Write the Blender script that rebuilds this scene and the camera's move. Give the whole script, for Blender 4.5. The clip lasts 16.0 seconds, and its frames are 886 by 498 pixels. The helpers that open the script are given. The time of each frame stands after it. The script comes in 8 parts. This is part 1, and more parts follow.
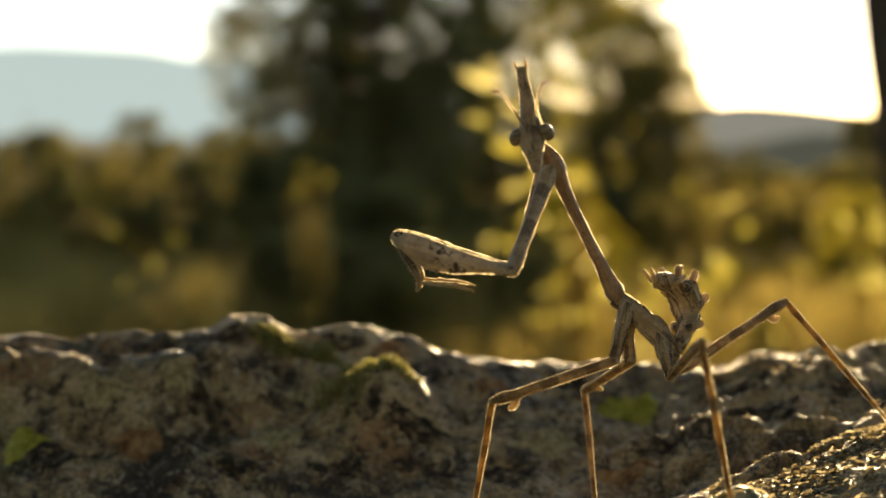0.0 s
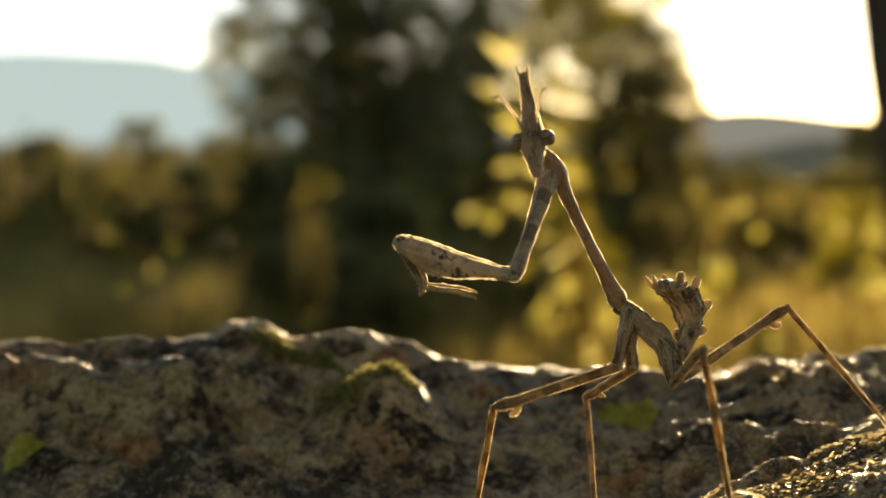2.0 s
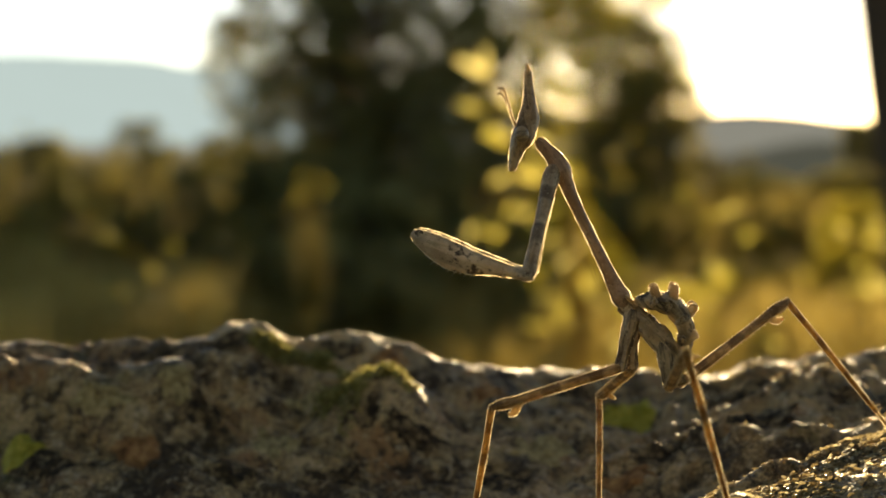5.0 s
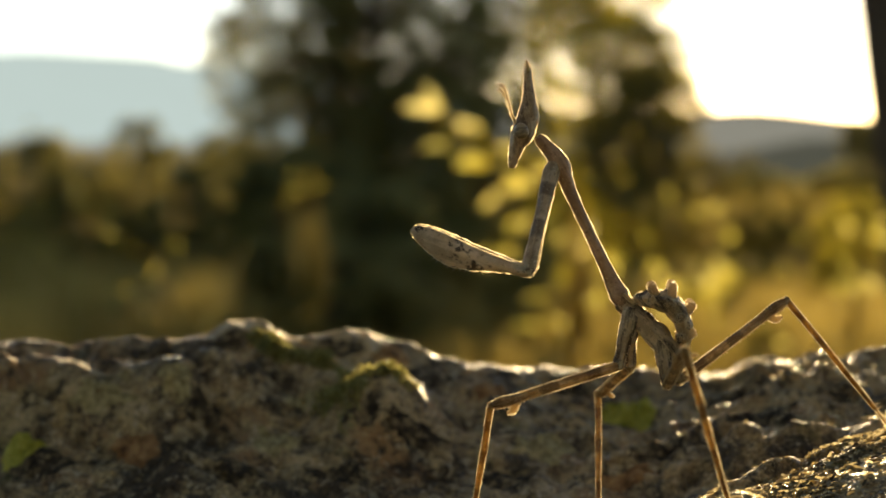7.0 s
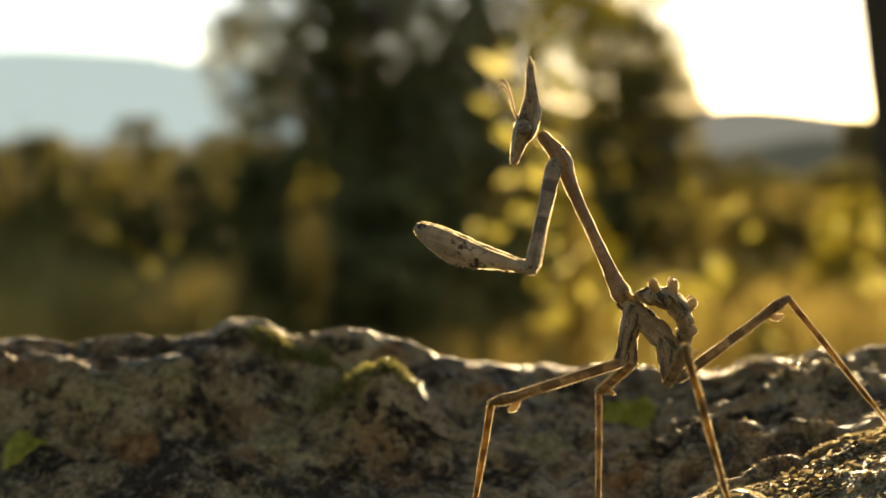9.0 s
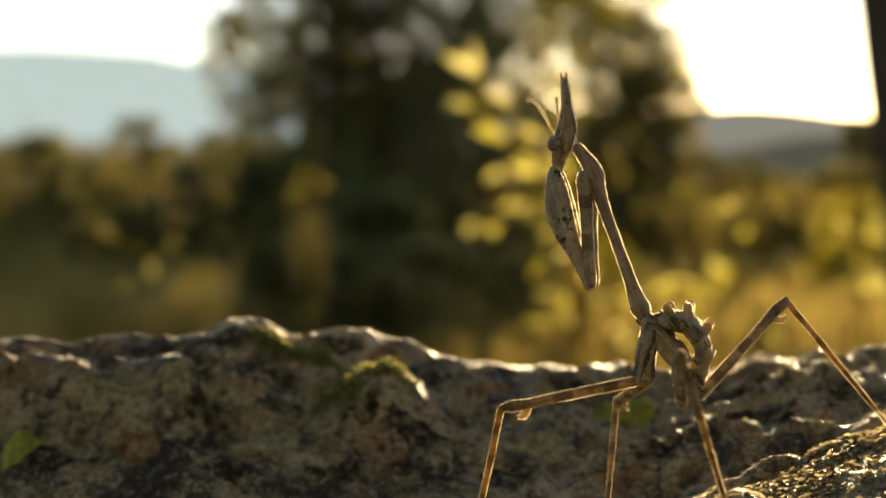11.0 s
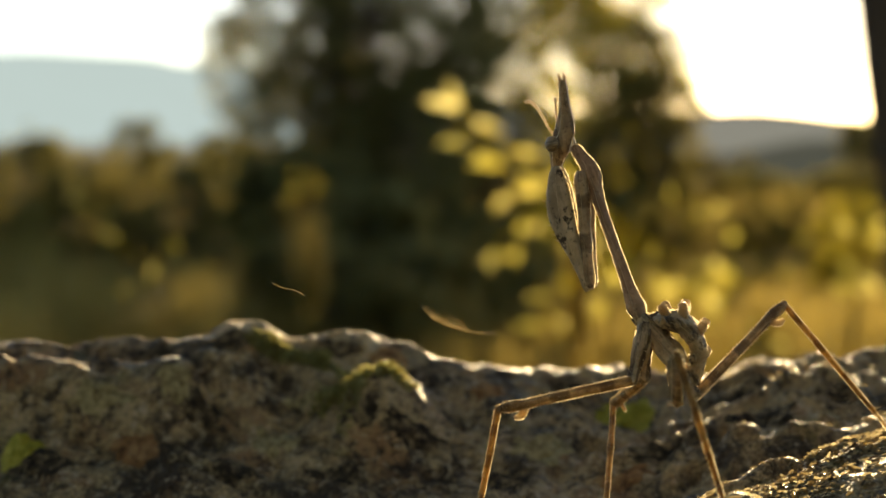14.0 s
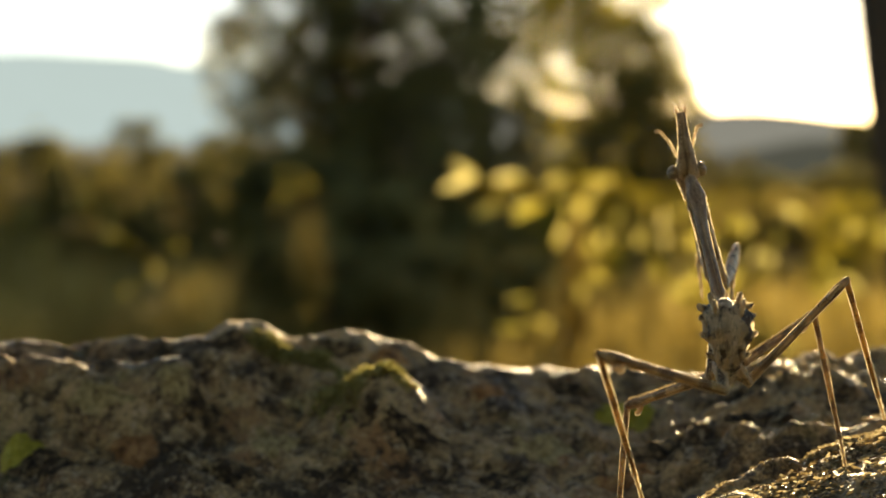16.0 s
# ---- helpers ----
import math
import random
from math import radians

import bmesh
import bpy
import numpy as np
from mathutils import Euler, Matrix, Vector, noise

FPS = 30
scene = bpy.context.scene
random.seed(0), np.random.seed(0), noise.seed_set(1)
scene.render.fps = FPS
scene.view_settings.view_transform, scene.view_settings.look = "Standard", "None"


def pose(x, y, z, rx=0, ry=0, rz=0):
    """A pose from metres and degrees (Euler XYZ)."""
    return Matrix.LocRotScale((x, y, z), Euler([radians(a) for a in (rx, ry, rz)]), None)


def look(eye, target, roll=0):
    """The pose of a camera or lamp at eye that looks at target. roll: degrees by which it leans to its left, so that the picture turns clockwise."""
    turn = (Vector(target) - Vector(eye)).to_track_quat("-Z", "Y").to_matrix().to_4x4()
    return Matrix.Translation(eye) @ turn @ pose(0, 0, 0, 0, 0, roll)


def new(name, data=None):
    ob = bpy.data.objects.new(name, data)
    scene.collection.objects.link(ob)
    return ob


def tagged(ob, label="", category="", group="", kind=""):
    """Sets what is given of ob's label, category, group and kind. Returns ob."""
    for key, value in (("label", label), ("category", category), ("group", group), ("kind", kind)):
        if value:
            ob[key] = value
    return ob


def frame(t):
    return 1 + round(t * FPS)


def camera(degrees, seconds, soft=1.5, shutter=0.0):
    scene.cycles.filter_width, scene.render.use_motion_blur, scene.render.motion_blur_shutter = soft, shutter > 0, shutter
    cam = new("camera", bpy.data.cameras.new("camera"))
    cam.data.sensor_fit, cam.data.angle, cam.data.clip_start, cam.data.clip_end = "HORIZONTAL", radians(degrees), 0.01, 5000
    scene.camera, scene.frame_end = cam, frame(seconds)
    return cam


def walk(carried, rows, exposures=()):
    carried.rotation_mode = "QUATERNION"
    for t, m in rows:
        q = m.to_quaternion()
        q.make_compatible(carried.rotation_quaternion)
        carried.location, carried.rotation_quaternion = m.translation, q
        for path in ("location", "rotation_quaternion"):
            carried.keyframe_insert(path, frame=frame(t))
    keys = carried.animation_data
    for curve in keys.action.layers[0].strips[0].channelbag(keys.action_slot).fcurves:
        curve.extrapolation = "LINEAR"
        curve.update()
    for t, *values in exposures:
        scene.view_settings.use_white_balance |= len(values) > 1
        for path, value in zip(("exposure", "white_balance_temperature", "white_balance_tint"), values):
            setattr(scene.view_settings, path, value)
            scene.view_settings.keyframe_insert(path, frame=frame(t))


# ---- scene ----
EYE_Z, TILT = 1.40, 4.8795
cam = camera(36.0, 16.0, soft=1.6)
cam.data.dof.use_dof = True
cam.data.dof.focus_distance = 0.1425
cam.data.dof.aperture_fstop = 20.5
walk(cam, [(t, pose(0, 0, EYE_Z, 90 - TILT + up, 0, turn)) for t, up, turn in (
    (0, -0.2612, 0.1425),
    (0.5, -0.2137, 0.1425),
    (1, -0.0237, 0.1425),
    (1.5, 0.0000, 0.1377),
    (2, -0.0237, 0.1306),
    (2.5, -0.0237, 0.1187),
    (3, 0.0000, 0.1069),
    (3.5, 0.0356, 0.0950),
    (4, 0.0475, 0.0712),
    (6.5, 0.0119, 0.0712),
    (7, -0.0237, 0.0712),
    (7.5, -0.0712, 0.0712),
    (8, -0.0950, 0.0641),
    (8.5, -0.0997, 0.0594),
    (9, -0.1069, 0.0594),
    (11.5, -0.1187, 0.0475),
    (12, -0.0950, 0.0475),
    (12.5, -0.0712, 0.0404),
    (13, -0.0712, 0.0356),
    (13.5, -0.0237, 0.0237),
    (14, 0.0000, 0.0166),
    (14.5, 0.0000, 0.0166),
    (15, 0.0000, 0.0071),
    (16, 0.0000, 0.0000),
)], ((0, 0.72, 8900, 8), (16, 0.72, 8900, 8)))

# ---- light ----
SUN_SIDE, SUN_UP = 14.5, 10.5
world = bpy.data.worlds.new("sky")
scene.world = world
world.use_nodes = True
sky = world.node_tree.nodes.new("ShaderNodeTexSky")
sky.sky_type = "NISHITA"
sky.sun_disc = False
sky.sun_elevation, sky.sun_rotation = radians(SUN_UP), radians(SUN_SIDE)
sky.air_density, sky.dust_density, sky.ozone_density = 0.6, 0.3, 2.0
world.node_tree.nodes["Background"].inputs["Strength"].default_value = 0.15
world.node_tree.links.new(sky.outputs[0], world.node_tree.nodes["Background"].inputs[0])
sun_data = bpy.data.lights.new("sun", "SUN")
sun_data.energy, sun_data.angle, sun_data.color = 5.0, radians(0.6), (1.0, 0.84, 0.57)
sun = new("sun", sun_data)
sun.matrix_basis = look((40 * math.sin(radians(SUN_SIDE)), 40 * math.cos(radians(SUN_SIDE)), 40 * math.tan(radians(SUN_UP))), (0, 0, 0))


# ---- materials ----
def material(name, rough=0.7, spec=0.3):
    m = bpy.data.materials.new(name)
    m.use_nodes = True
    nt = m.node_tree
    b = nt.nodes["Principled BSDF"]
    b.inputs["Roughness"].default_value = rough
    b.inputs["Specular IOR Level"].default_value = spec
    return m, nt, b


def coords(nt, which="Object", scale=(1, 1, 1)):
    tc, mp = nt.nodes.new("ShaderNodeTexCoord"), nt.nodes.new("ShaderNodeMapping")
    mp.inputs["Scale"].default_value = scale
    nt.links.new(tc.outputs[which], mp.inputs[0])
    return mp.outputs[0]


def noise_of(nt, vec, scale, detail=4, rough=0.6):
    n = nt.nodes.new("ShaderNodeTexNoise")
    n.inputs["Scale"].default_value, n.inputs["Detail"].default_value, n.inputs["Roughness"].default_value = scale, detail, rough
    nt.links.new(vec, n.inputs["Vector"])
    return n.outputs[0]


def ramp(nt, fac, stops):
    r = nt.nodes.new("ShaderNodeValToRGB")
    while len(r.color_ramp.elements) < len(stops):
        r.color_ramp.elements.new(0.5)
    for e, (p, c) in zip(r.color_ramp.elements, stops):
        e.position, e.color = p, (*c, 1) if len(c) == 3 else c
    nt.links.new(fac, r.inputs[0])
    return r.outputs[0]


def blend(nt, fac, a, b, how="MIX"):
    m = nt.nodes.new("ShaderNodeMix")
    m.data_type, m.blend_type = "RGBA", how
    if isinstance(fac, float):
        m.inputs[0].default_value = fac
    else:
        nt.links.new(fac, m.inputs[0])
    for sock, v in ((m.inputs[6], a), (m.inputs[7], b)):
        if isinstance(v, tuple):
            sock.default_value = (*v, 1)
        else:
            nt.links.new(v, sock)
    return m.outputs[2]


def bumped(nt, b, height, strength, distance):
    n = nt.nodes.new("ShaderNodeBump")
    n.inputs["Strength"].default_value, n.inputs["Distance"].default_value = strength, distance
    nt.links.new(height, n.inputs["Height"])
    nt.links.new(n.outputs[0], b.inputs["Normal"])


def see_through(nt, b, colour, share):
    """Lets a share of the light pass through, as in thin leaves and skin."""
    t, mx = nt.nodes.new("ShaderNodeBsdfTranslucent"), nt.nodes.new("ShaderNodeMixShader")
    nt.links.new(colour, t.inputs[0])
    mx.inputs[0].default_value = share
    nt.links.new(b.outputs[0], mx.inputs[1])
    nt.links.new(t.outputs[0], mx.inputs[2])
    nt.links.new(mx.outputs[0], nt.nodes["Material Output"].inputs[0])


BLACK, WHITE = (0, 0, 0), (1, 1, 1)


def skin(name, light, mid, dark, bands, clear, fibre=0.7, groove=0.00022):
    """Dry, bark-like insect skin: fine lengthwise ridges, soft mottling, and dark bands or blotches."""
    m, nt, b = material(name, 0.42, 0.5)
    v = coords(nt)
    c = ramp(nt, noise_of(nt, v, 520, 5, 0.6), [(0.38, mid), (0.60, light)])
    ridge = noise_of(nt, coords(nt, "Object", (1000, 1000, 110)), 1.0, 5, 0.6)
    c = blend(nt, ramp(nt, ridge, [(0.42, (fibre, fibre, fibre)), (0.53, BLACK)]), c, dark)
    spot = noise_of(nt, v, 1900, 3, 0.6)
    c = blend(nt, ramp(nt, spot, [(0.60, BLACK), (0.68, (0.6, 0.6, 0.6))]), c, dark)
    if bands == "blotches":
        w = noise_of(nt, coords(nt, "Object", (520, 520, 460)), 1.0, 4, 0.65)
        c = blend(nt, ramp(nt, w, [(0.54, BLACK), (0.58, (0.92, 0.92, 0.92))]), c, dark)
    elif bands:
        w = nt.nodes.new("ShaderNodeTexWave")
        w.wave_type, w.bands_direction = "BANDS", "Z"
        w.inputs["Scale"].default_value, w.inputs["Distortion"].default_value, w.inputs["Detail"].default_value, w.inputs["Detail Scale"].default_value = bands, 5.0, 3.0, 2.0
        nt.links.new(v, w.inputs["Vector"])
        c = blend(nt, ramp(nt, w.outputs["Fac"], [(0.58, BLACK), (0.82, (0.7, 0.7, 0.7))]), c, dark)
    nt.links.new(c, b.inputs["Base Color"])
    fine = noise_of(nt, coords(nt, "Object", (1.5, 1.5, 0.5)), 2600, 5, 0.7)
    bumped(nt, b, blend(nt, 0.35, ridge, fine), 0.9, groove)
    b.inputs["Subsurface Weight"].default_value, b.inputs["Subsurface Scale"].default_value = 0.15, 0.0002
    b.inputs["Subsurface Radius"].default_value = (1.0, 0.80, 0.55)
    see_through(nt, b, c, clear)
    return m


SKIN_LOBE = skin("mantis_lobe_skin", (0.80, 0.64, 0.41), (0.60, 0.46, 0.28), (0.22, 0.145, 0.08), 0, 0.42, 0.5, 0.0003)
SKIN = skin("mantis_skin", (0.82, 0.64, 0.40), (0.52, 0.385, 0.225), (0.085, 0.05, 0.026), 0, 0.16, 0.95, 0.0005)
SKIN_NECK = skin("mantis_neck_skin", (0.58, 0.42, 0.27), (0.42, 0.29, 0.175), (0.15, 0.09, 0.05), 0, 0.26, 0.5, 0.00016)
SKIN_HEAD = skin("mantis_head_skin", (0.60, 0.46, 0.28), (0.36, 0.26, 0.15), (0.08, 0.05, 0.026), 0, 0.2, 0.7, 0.0003)
SKIN_ARM = skin("mantis_arm_skin", (0.84, 0.69, 0.47), (0.60, 0.47, 0.30), (0.05, 0.03, 0.016), "blotches", 0.2, 0.3, 0.00016)
SKIN_COXA = skin("mantis_coxa_skin", (0.74, 0.58, 0.38), (0.48, 0.35, 0.215), (0.13, 0.08, 0.045), 70, 0.18, 0.5, 0.0002)
SKIN_LEG = skin("mantis_leg_skin", (0.80, 0.60, 0.32), (0.50, 0.345, 0.16), (0.17, 0.10, 0.042), 60, 0.34, 0.7, 0.0003)
SKIN_SHIN = skin("mantis_shin_skin", (0.84, 0.59, 0.26), (0.56, 0.36, 0.135), (0.20, 0.11, 0.04), 75, 0.48, 0.6, 0.0003)
SKIN_THIN = skin("mantis_thin_skin", (0.86, 0.70, 0.44), (0.68, 0.51, 0.28), (0.30, 0.19, 0.09), 0, 0.5, 0.3, 0.00012)
FUZZ, nt, b = material("mantis_fuzz", 0.5, 0.3)
c = ramp(nt, noise_of(nt, coords(nt), 3000, 2), [(0.3, (0.70, 0.58, 0.38)), (0.7, (0.86, 0.76, 0.56))])
nt.links.new(c, b.inputs["Base Color"])
see_through(nt, b, c, 0.85)
EYE, nt, b = material("mantis_eye", 0.38, 0.4)
nt.links.new(ramp(nt, noise_of(nt, coords(nt, "Object", (900, 900, 4000)), 1, 2), [(0.35, (0.17, 0.12, 0.065)), (0.65, (0.40, 0.295, 0.17))]), b.inputs["Base Color"])


def rock_material():
    m, nt, b = material("granite_rock", 0.86, 0.3)
    v = coords(nt)
    grain = noise_of(nt, v, 1900, 5, 0.8)
    c = ramp(nt, grain, [(0.34, (0.08, 0.05, 0.024)), (0.50, (0.46, 0.30, 0.135)), (0.62, (0.88, 0.65, 0.33))])
    pale = noise_of(nt, coords(nt, "Object", (0.9, 1.0, 1.4)), 85, 8, 0.70)
    c = blend(nt, ramp(nt, pale, [(0.48, BLACK), (0.58, (0.7, 0.7, 0.7))]), c, (0.74, 0.54, 0.28))
    rust = noise_of(nt, coords(nt, "Object", (1, 1.3, 1)), 110, 5, 0.6)
    c = blend(nt, ramp(nt, rust, [(0.53, BLACK), (0.66, (0.75, 0.75, 0.75))]), c, (0.44, 0.215, 0.085))
    dark = noise_of(nt, v, 75, 9, 0.72)
    c = blend(nt, ramp(nt, dark, [(0.42, (0.92, 0.92, 0.92)), (0.51, BLACK)]), c, (0.045, 0.029, 0.016))
    fleck = noise_of(nt, v, 330, 7, 0.75)
    c = blend(nt, ramp(nt, fleck, [(0.41, (0.92, 0.92, 0.92)), (0.49, BLACK)]), c, (0.05, 0.032, 0.017))
    bloom = noise_of(nt, v, 210, 6, 0.7)
    c = blend(nt, ramp(nt, bloom, [(0.56, BLACK), (0.64, (0.6, 0.6, 0.6))]), c, (0.72, 0.54, 0.29))
    chip = noise_of(nt, v, 900, 3, 0.6)
    c = blend(nt, ramp(nt, chip, [(0.57, BLACK), (0.65, (0.6, 0.6, 0.6))]), c, (0.80, 0.64, 0.42))
    moss = noise_of(nt, coords(nt, "Object", (1.1, 0.8, 1.2)), 50, 6, 0.7)
    c = blend(nt, ramp(nt, moss, [(0.57, BLACK), (0.68, (0.5, 0.5, 0.5))]), c, (0.22, 0.23, 0.05))
    nt.links.new(c, b.inputs["Base Color"])
    nt.links.new(ramp(nt, noise_of(nt, v, 700, 4), [(0.36, (0.25, 0.25, 0.25)), (0.62, (0.70, 0.70, 0.70))]), b.inputs["Roughness"])
    bumped(nt, b, noise_of(nt, v, 1500, 7, 0.72), 0.8, 0.0008)
    return m


ROCK = rock_material()
CRYSTAL, nt, b = material("quartz_grain", 0.28, 0.6)
info = nt.nodes.new("ShaderNodeNewGeometry")
nt.links.new(ramp(nt, info.outputs["Random Per Island"], [(0.0, (0.08, 0.06, 0.035)), (0.6, (0.38, 0.30, 0.17)), (1.0, (0.88, 0.75, 0.50))]), b.inputs["Base Color"])
glow = ramp(nt, info.outputs["Random Per Island"], [(0.0, (0.14, 0.11, 0.07)), (0.6, (0.52, 0.42, 0.26)), (1.0, (0.92, 0.80, 0.55))])
see_through(nt, b, glow, 0.65)
QUARTZ, nt, b = material("polished_quartz", 0.28, 0.6)
nt.links.new(ramp(nt, noise_of(nt, coords(nt), 900, 3), [(0.3, (0.30, 0.26, 0.20)), (0.7, (0.5, 0.46, 0.38))]), b.inputs["Base Color"])
CRUST, nt, b = material("lichen_crust", 0.95, 0.1)
c = ramp(nt, noise_of(nt, coords(nt), 900, 6, 0.7), [(0.34, (0.16, 0.11, 0.05)), (0.50, (0.46, 0.36, 0.17)), (0.66, (0.70, 0.56, 0.30))])
nt.links.new(c, b.inputs["Base Color"])
bumped(nt, b, noise_of(nt, coords(nt), 1500, 5), 1.0, 0.0006)
# dark patches that paint shade in pits and on crest fronts of the stone
SHADE_PATCH, nt, b = material("painted_shade", 0.85, 0.2)
c = ramp(nt, noise_of(nt, coords(nt), 700, 6, 0.7), [(0.38, (0.03, 0.021, 0.013)), (0.50, (0.09, 0.062, 0.034)), (0.60, (0.36, 0.26, 0.14))])
nt.links.new(c, b.inputs["Base Color"])
bumped(nt, b, noise_of(nt, coords(nt), 1300, 5), 1.0, 0.0007)
RUST_CRUST, nt, b = material("rust_lichen", 0.9, 0.15)
c = ramp(nt, noise_of(nt, coords(nt), 600, 6, 0.7), [(0.32, (0.12, 0.06, 0.028)), (0.50, (0.40, 0.205, 0.085)), (0.68, (0.66, 0.42, 0.19))])
nt.links.new(c, b.inputs["Base Color"])
bumped(nt, b, noise_of(nt, coords(nt), 1300, 5), 1.0, 0.0006)
LICHEN, nt, b = material("lichen", 0.85, 0.15)
c = ramp(nt, noise_of(nt, coords(nt), 420, 5, 0.65), [(0.32, (0.28, 0.25, 0.04)), (0.48, (0.60, 0.53, 0.08)), (0.66, (0.84, 0.76, 0.20))])
nt.links.new(c, b.inputs["Base Color"])
bumped(nt, b, noise_of(nt, coords(nt), 1500, 5), 0.8, 0.0005)
see_through(nt, b, c, 0.3)


def leaf_material(name, tones, clear, rough=0.45):
    m, nt, b = material(name, rough, 0.4)
    info = nt.nodes.new("ShaderNodeNewGeometry")
    c = ramp(nt, info.outputs["Random Per Island"], [((i / (len(tones) - 1)) ** 0.7, t) for i, t in enumerate(tones)])
    c = blend(nt, 0.35, c, ramp(nt, noise_of(nt, coords(nt), 30, 3), [(0.3, (0.6, 0.6, 0.6)), (0.7, WHITE)]), "MULTIPLY")
    nt.links.new(c, b.inputs["Base Color"])
    see_through(nt, b, c, clear)
    return m


FLAKE = leaf_material("mica_flake", [(0.24, 0.18, 0.09), (0.60, 0.48, 0.27), (0.90, 0.78, 0.50)], 0.7, 0.28)
MOSS = leaf_material("moss_shoot", [(0.24, 0.21, 0.06), (0.44, 0.40, 0.13), (0.70, 0.64, 0.30)], 0.6, 0.8)
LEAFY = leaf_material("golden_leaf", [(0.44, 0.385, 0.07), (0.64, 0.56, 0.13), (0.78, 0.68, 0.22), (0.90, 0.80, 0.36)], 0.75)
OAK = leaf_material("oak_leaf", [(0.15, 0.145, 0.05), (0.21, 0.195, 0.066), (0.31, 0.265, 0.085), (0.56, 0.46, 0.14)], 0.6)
# the gold of sun shining through leaves is put into these tones
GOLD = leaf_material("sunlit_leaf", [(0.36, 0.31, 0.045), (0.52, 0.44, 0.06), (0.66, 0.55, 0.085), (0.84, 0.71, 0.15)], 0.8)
# the last, rare tone paints the sparkle of sunlit leaves
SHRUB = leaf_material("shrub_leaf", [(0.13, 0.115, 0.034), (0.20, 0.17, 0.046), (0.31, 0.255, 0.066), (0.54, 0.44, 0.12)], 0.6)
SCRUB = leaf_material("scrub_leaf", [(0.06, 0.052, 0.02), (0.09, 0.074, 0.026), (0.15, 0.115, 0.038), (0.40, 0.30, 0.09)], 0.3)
STRAW = leaf_material("dry_grass", [(0.25, 0.182, 0.05), (0.38, 0.276, 0.072), (0.50, 0.372, 0.105), (0.64, 0.485, 0.16)], 0.6)
BARK, nt, b = material("bark", 0.9, 0.2)
nt.links.new(ramp(nt, noise_of(nt, coords(nt, "Object", (1, 1, 0.25)), 60, 5), [(0.3, (0.035, 0.026, 0.02)), (0.7, (0.16, 0.12, 0.085))]), b.inputs["Base Color"])
bumped(nt, b, noise_of(nt, coords(nt, "Object", (1, 1, 0.25)), 80, 5), 0.8, 0.01)
MEADOW, nt, b = material("meadow_soil", 0.95, 0.1)
v = coords(nt)
nt.links.new(blend(nt, noise_of(nt, v, 0.6, 4), ramp(nt, noise_of(nt, v, 14, 6), [(0.3, (0.12, 0.09, 0.03)), (0.7, (0.30, 0.22, 0.07))]), (0.14, 0.12, 0.034)), b.inputs["Base Color"])


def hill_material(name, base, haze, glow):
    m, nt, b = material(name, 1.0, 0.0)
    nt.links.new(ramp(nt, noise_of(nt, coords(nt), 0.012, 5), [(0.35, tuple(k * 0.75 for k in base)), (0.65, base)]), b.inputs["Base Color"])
    # emission puts the distance haze into the hill's own surface
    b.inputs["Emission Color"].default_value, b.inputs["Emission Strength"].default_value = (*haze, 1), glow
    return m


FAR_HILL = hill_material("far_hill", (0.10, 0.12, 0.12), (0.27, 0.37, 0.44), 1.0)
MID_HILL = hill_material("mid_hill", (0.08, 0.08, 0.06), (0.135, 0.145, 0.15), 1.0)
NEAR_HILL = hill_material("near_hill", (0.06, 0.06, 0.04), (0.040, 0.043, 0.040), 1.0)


# ---- building blocks ----
def mesh_of(name, verts, faces, mat, smooth_shade=True):
    me = bpy.data.meshes.new(name)
    me.from_pydata(verts, [], faces)
    me.materials.append(mat)
    if smooth_shade:
        me.shade_smooth()
    return me


def part(name, bm, mat, parent, label="", smooth_shade=True):
    me = bpy.data.meshes.new(name)
    bmesh.ops.recalc_face_normals(bm, faces=bm.faces)
    bm.to_mesh(me)
    bm.free()
    me.materials.append(mat)
    if smooth_shade:
        me.shade_smooth()
    ob = new(name, me)
    ob.parent = parent
    return tagged(ob, label)


def loft(bm, sections, n=12, rough=0.0, seed=0):
    """A skin over rings: each section is (centre, half width across x, half width across y), rings stand across the path."""
    pts = [Vector(s[0]) for s in sections]
    rings, along = [], 0.0
    for i, (p, a, b2) in enumerate(sections):
        along += (pts[i] - pts[max(i - 1, 0)]).length
        d = (pts[min(i + 1, len(pts) - 1)] - pts[max(i - 1, 0)]).normalized()
        y = Vector((0, 1, 0)) if abs(d.y) < 0.9 else Vector((0, 0, 1))
        x = y.cross(d).normalized()
        y = d.cross(x)
        ring = []
        for k in range(n):
            w = 2 * math.pi * k / n
            q = x * math.cos(w) * a + y * math.sin(w) * b2
            if rough:
                q *= 1 + rough * (noise.noise(q * 3200 + Vector((seed, 0.7 * seed, along * 420))) + 0.45 * noise.noise((pts[i] + q) * 2500 + Vector((seed, 0, 0))))
            ring.append(bm.verts.new(pts[i] + q))
        rings.append(ring)
    for r, s in zip(rings, rings[1:]):
        for k in range(n):
            bm.faces.new((r[k], r[(k + 1) % n], s[(k + 1) % n], s[k]))
    bm.faces.new(rings[0][::-1])
    bm.faces.new(rings[-1])


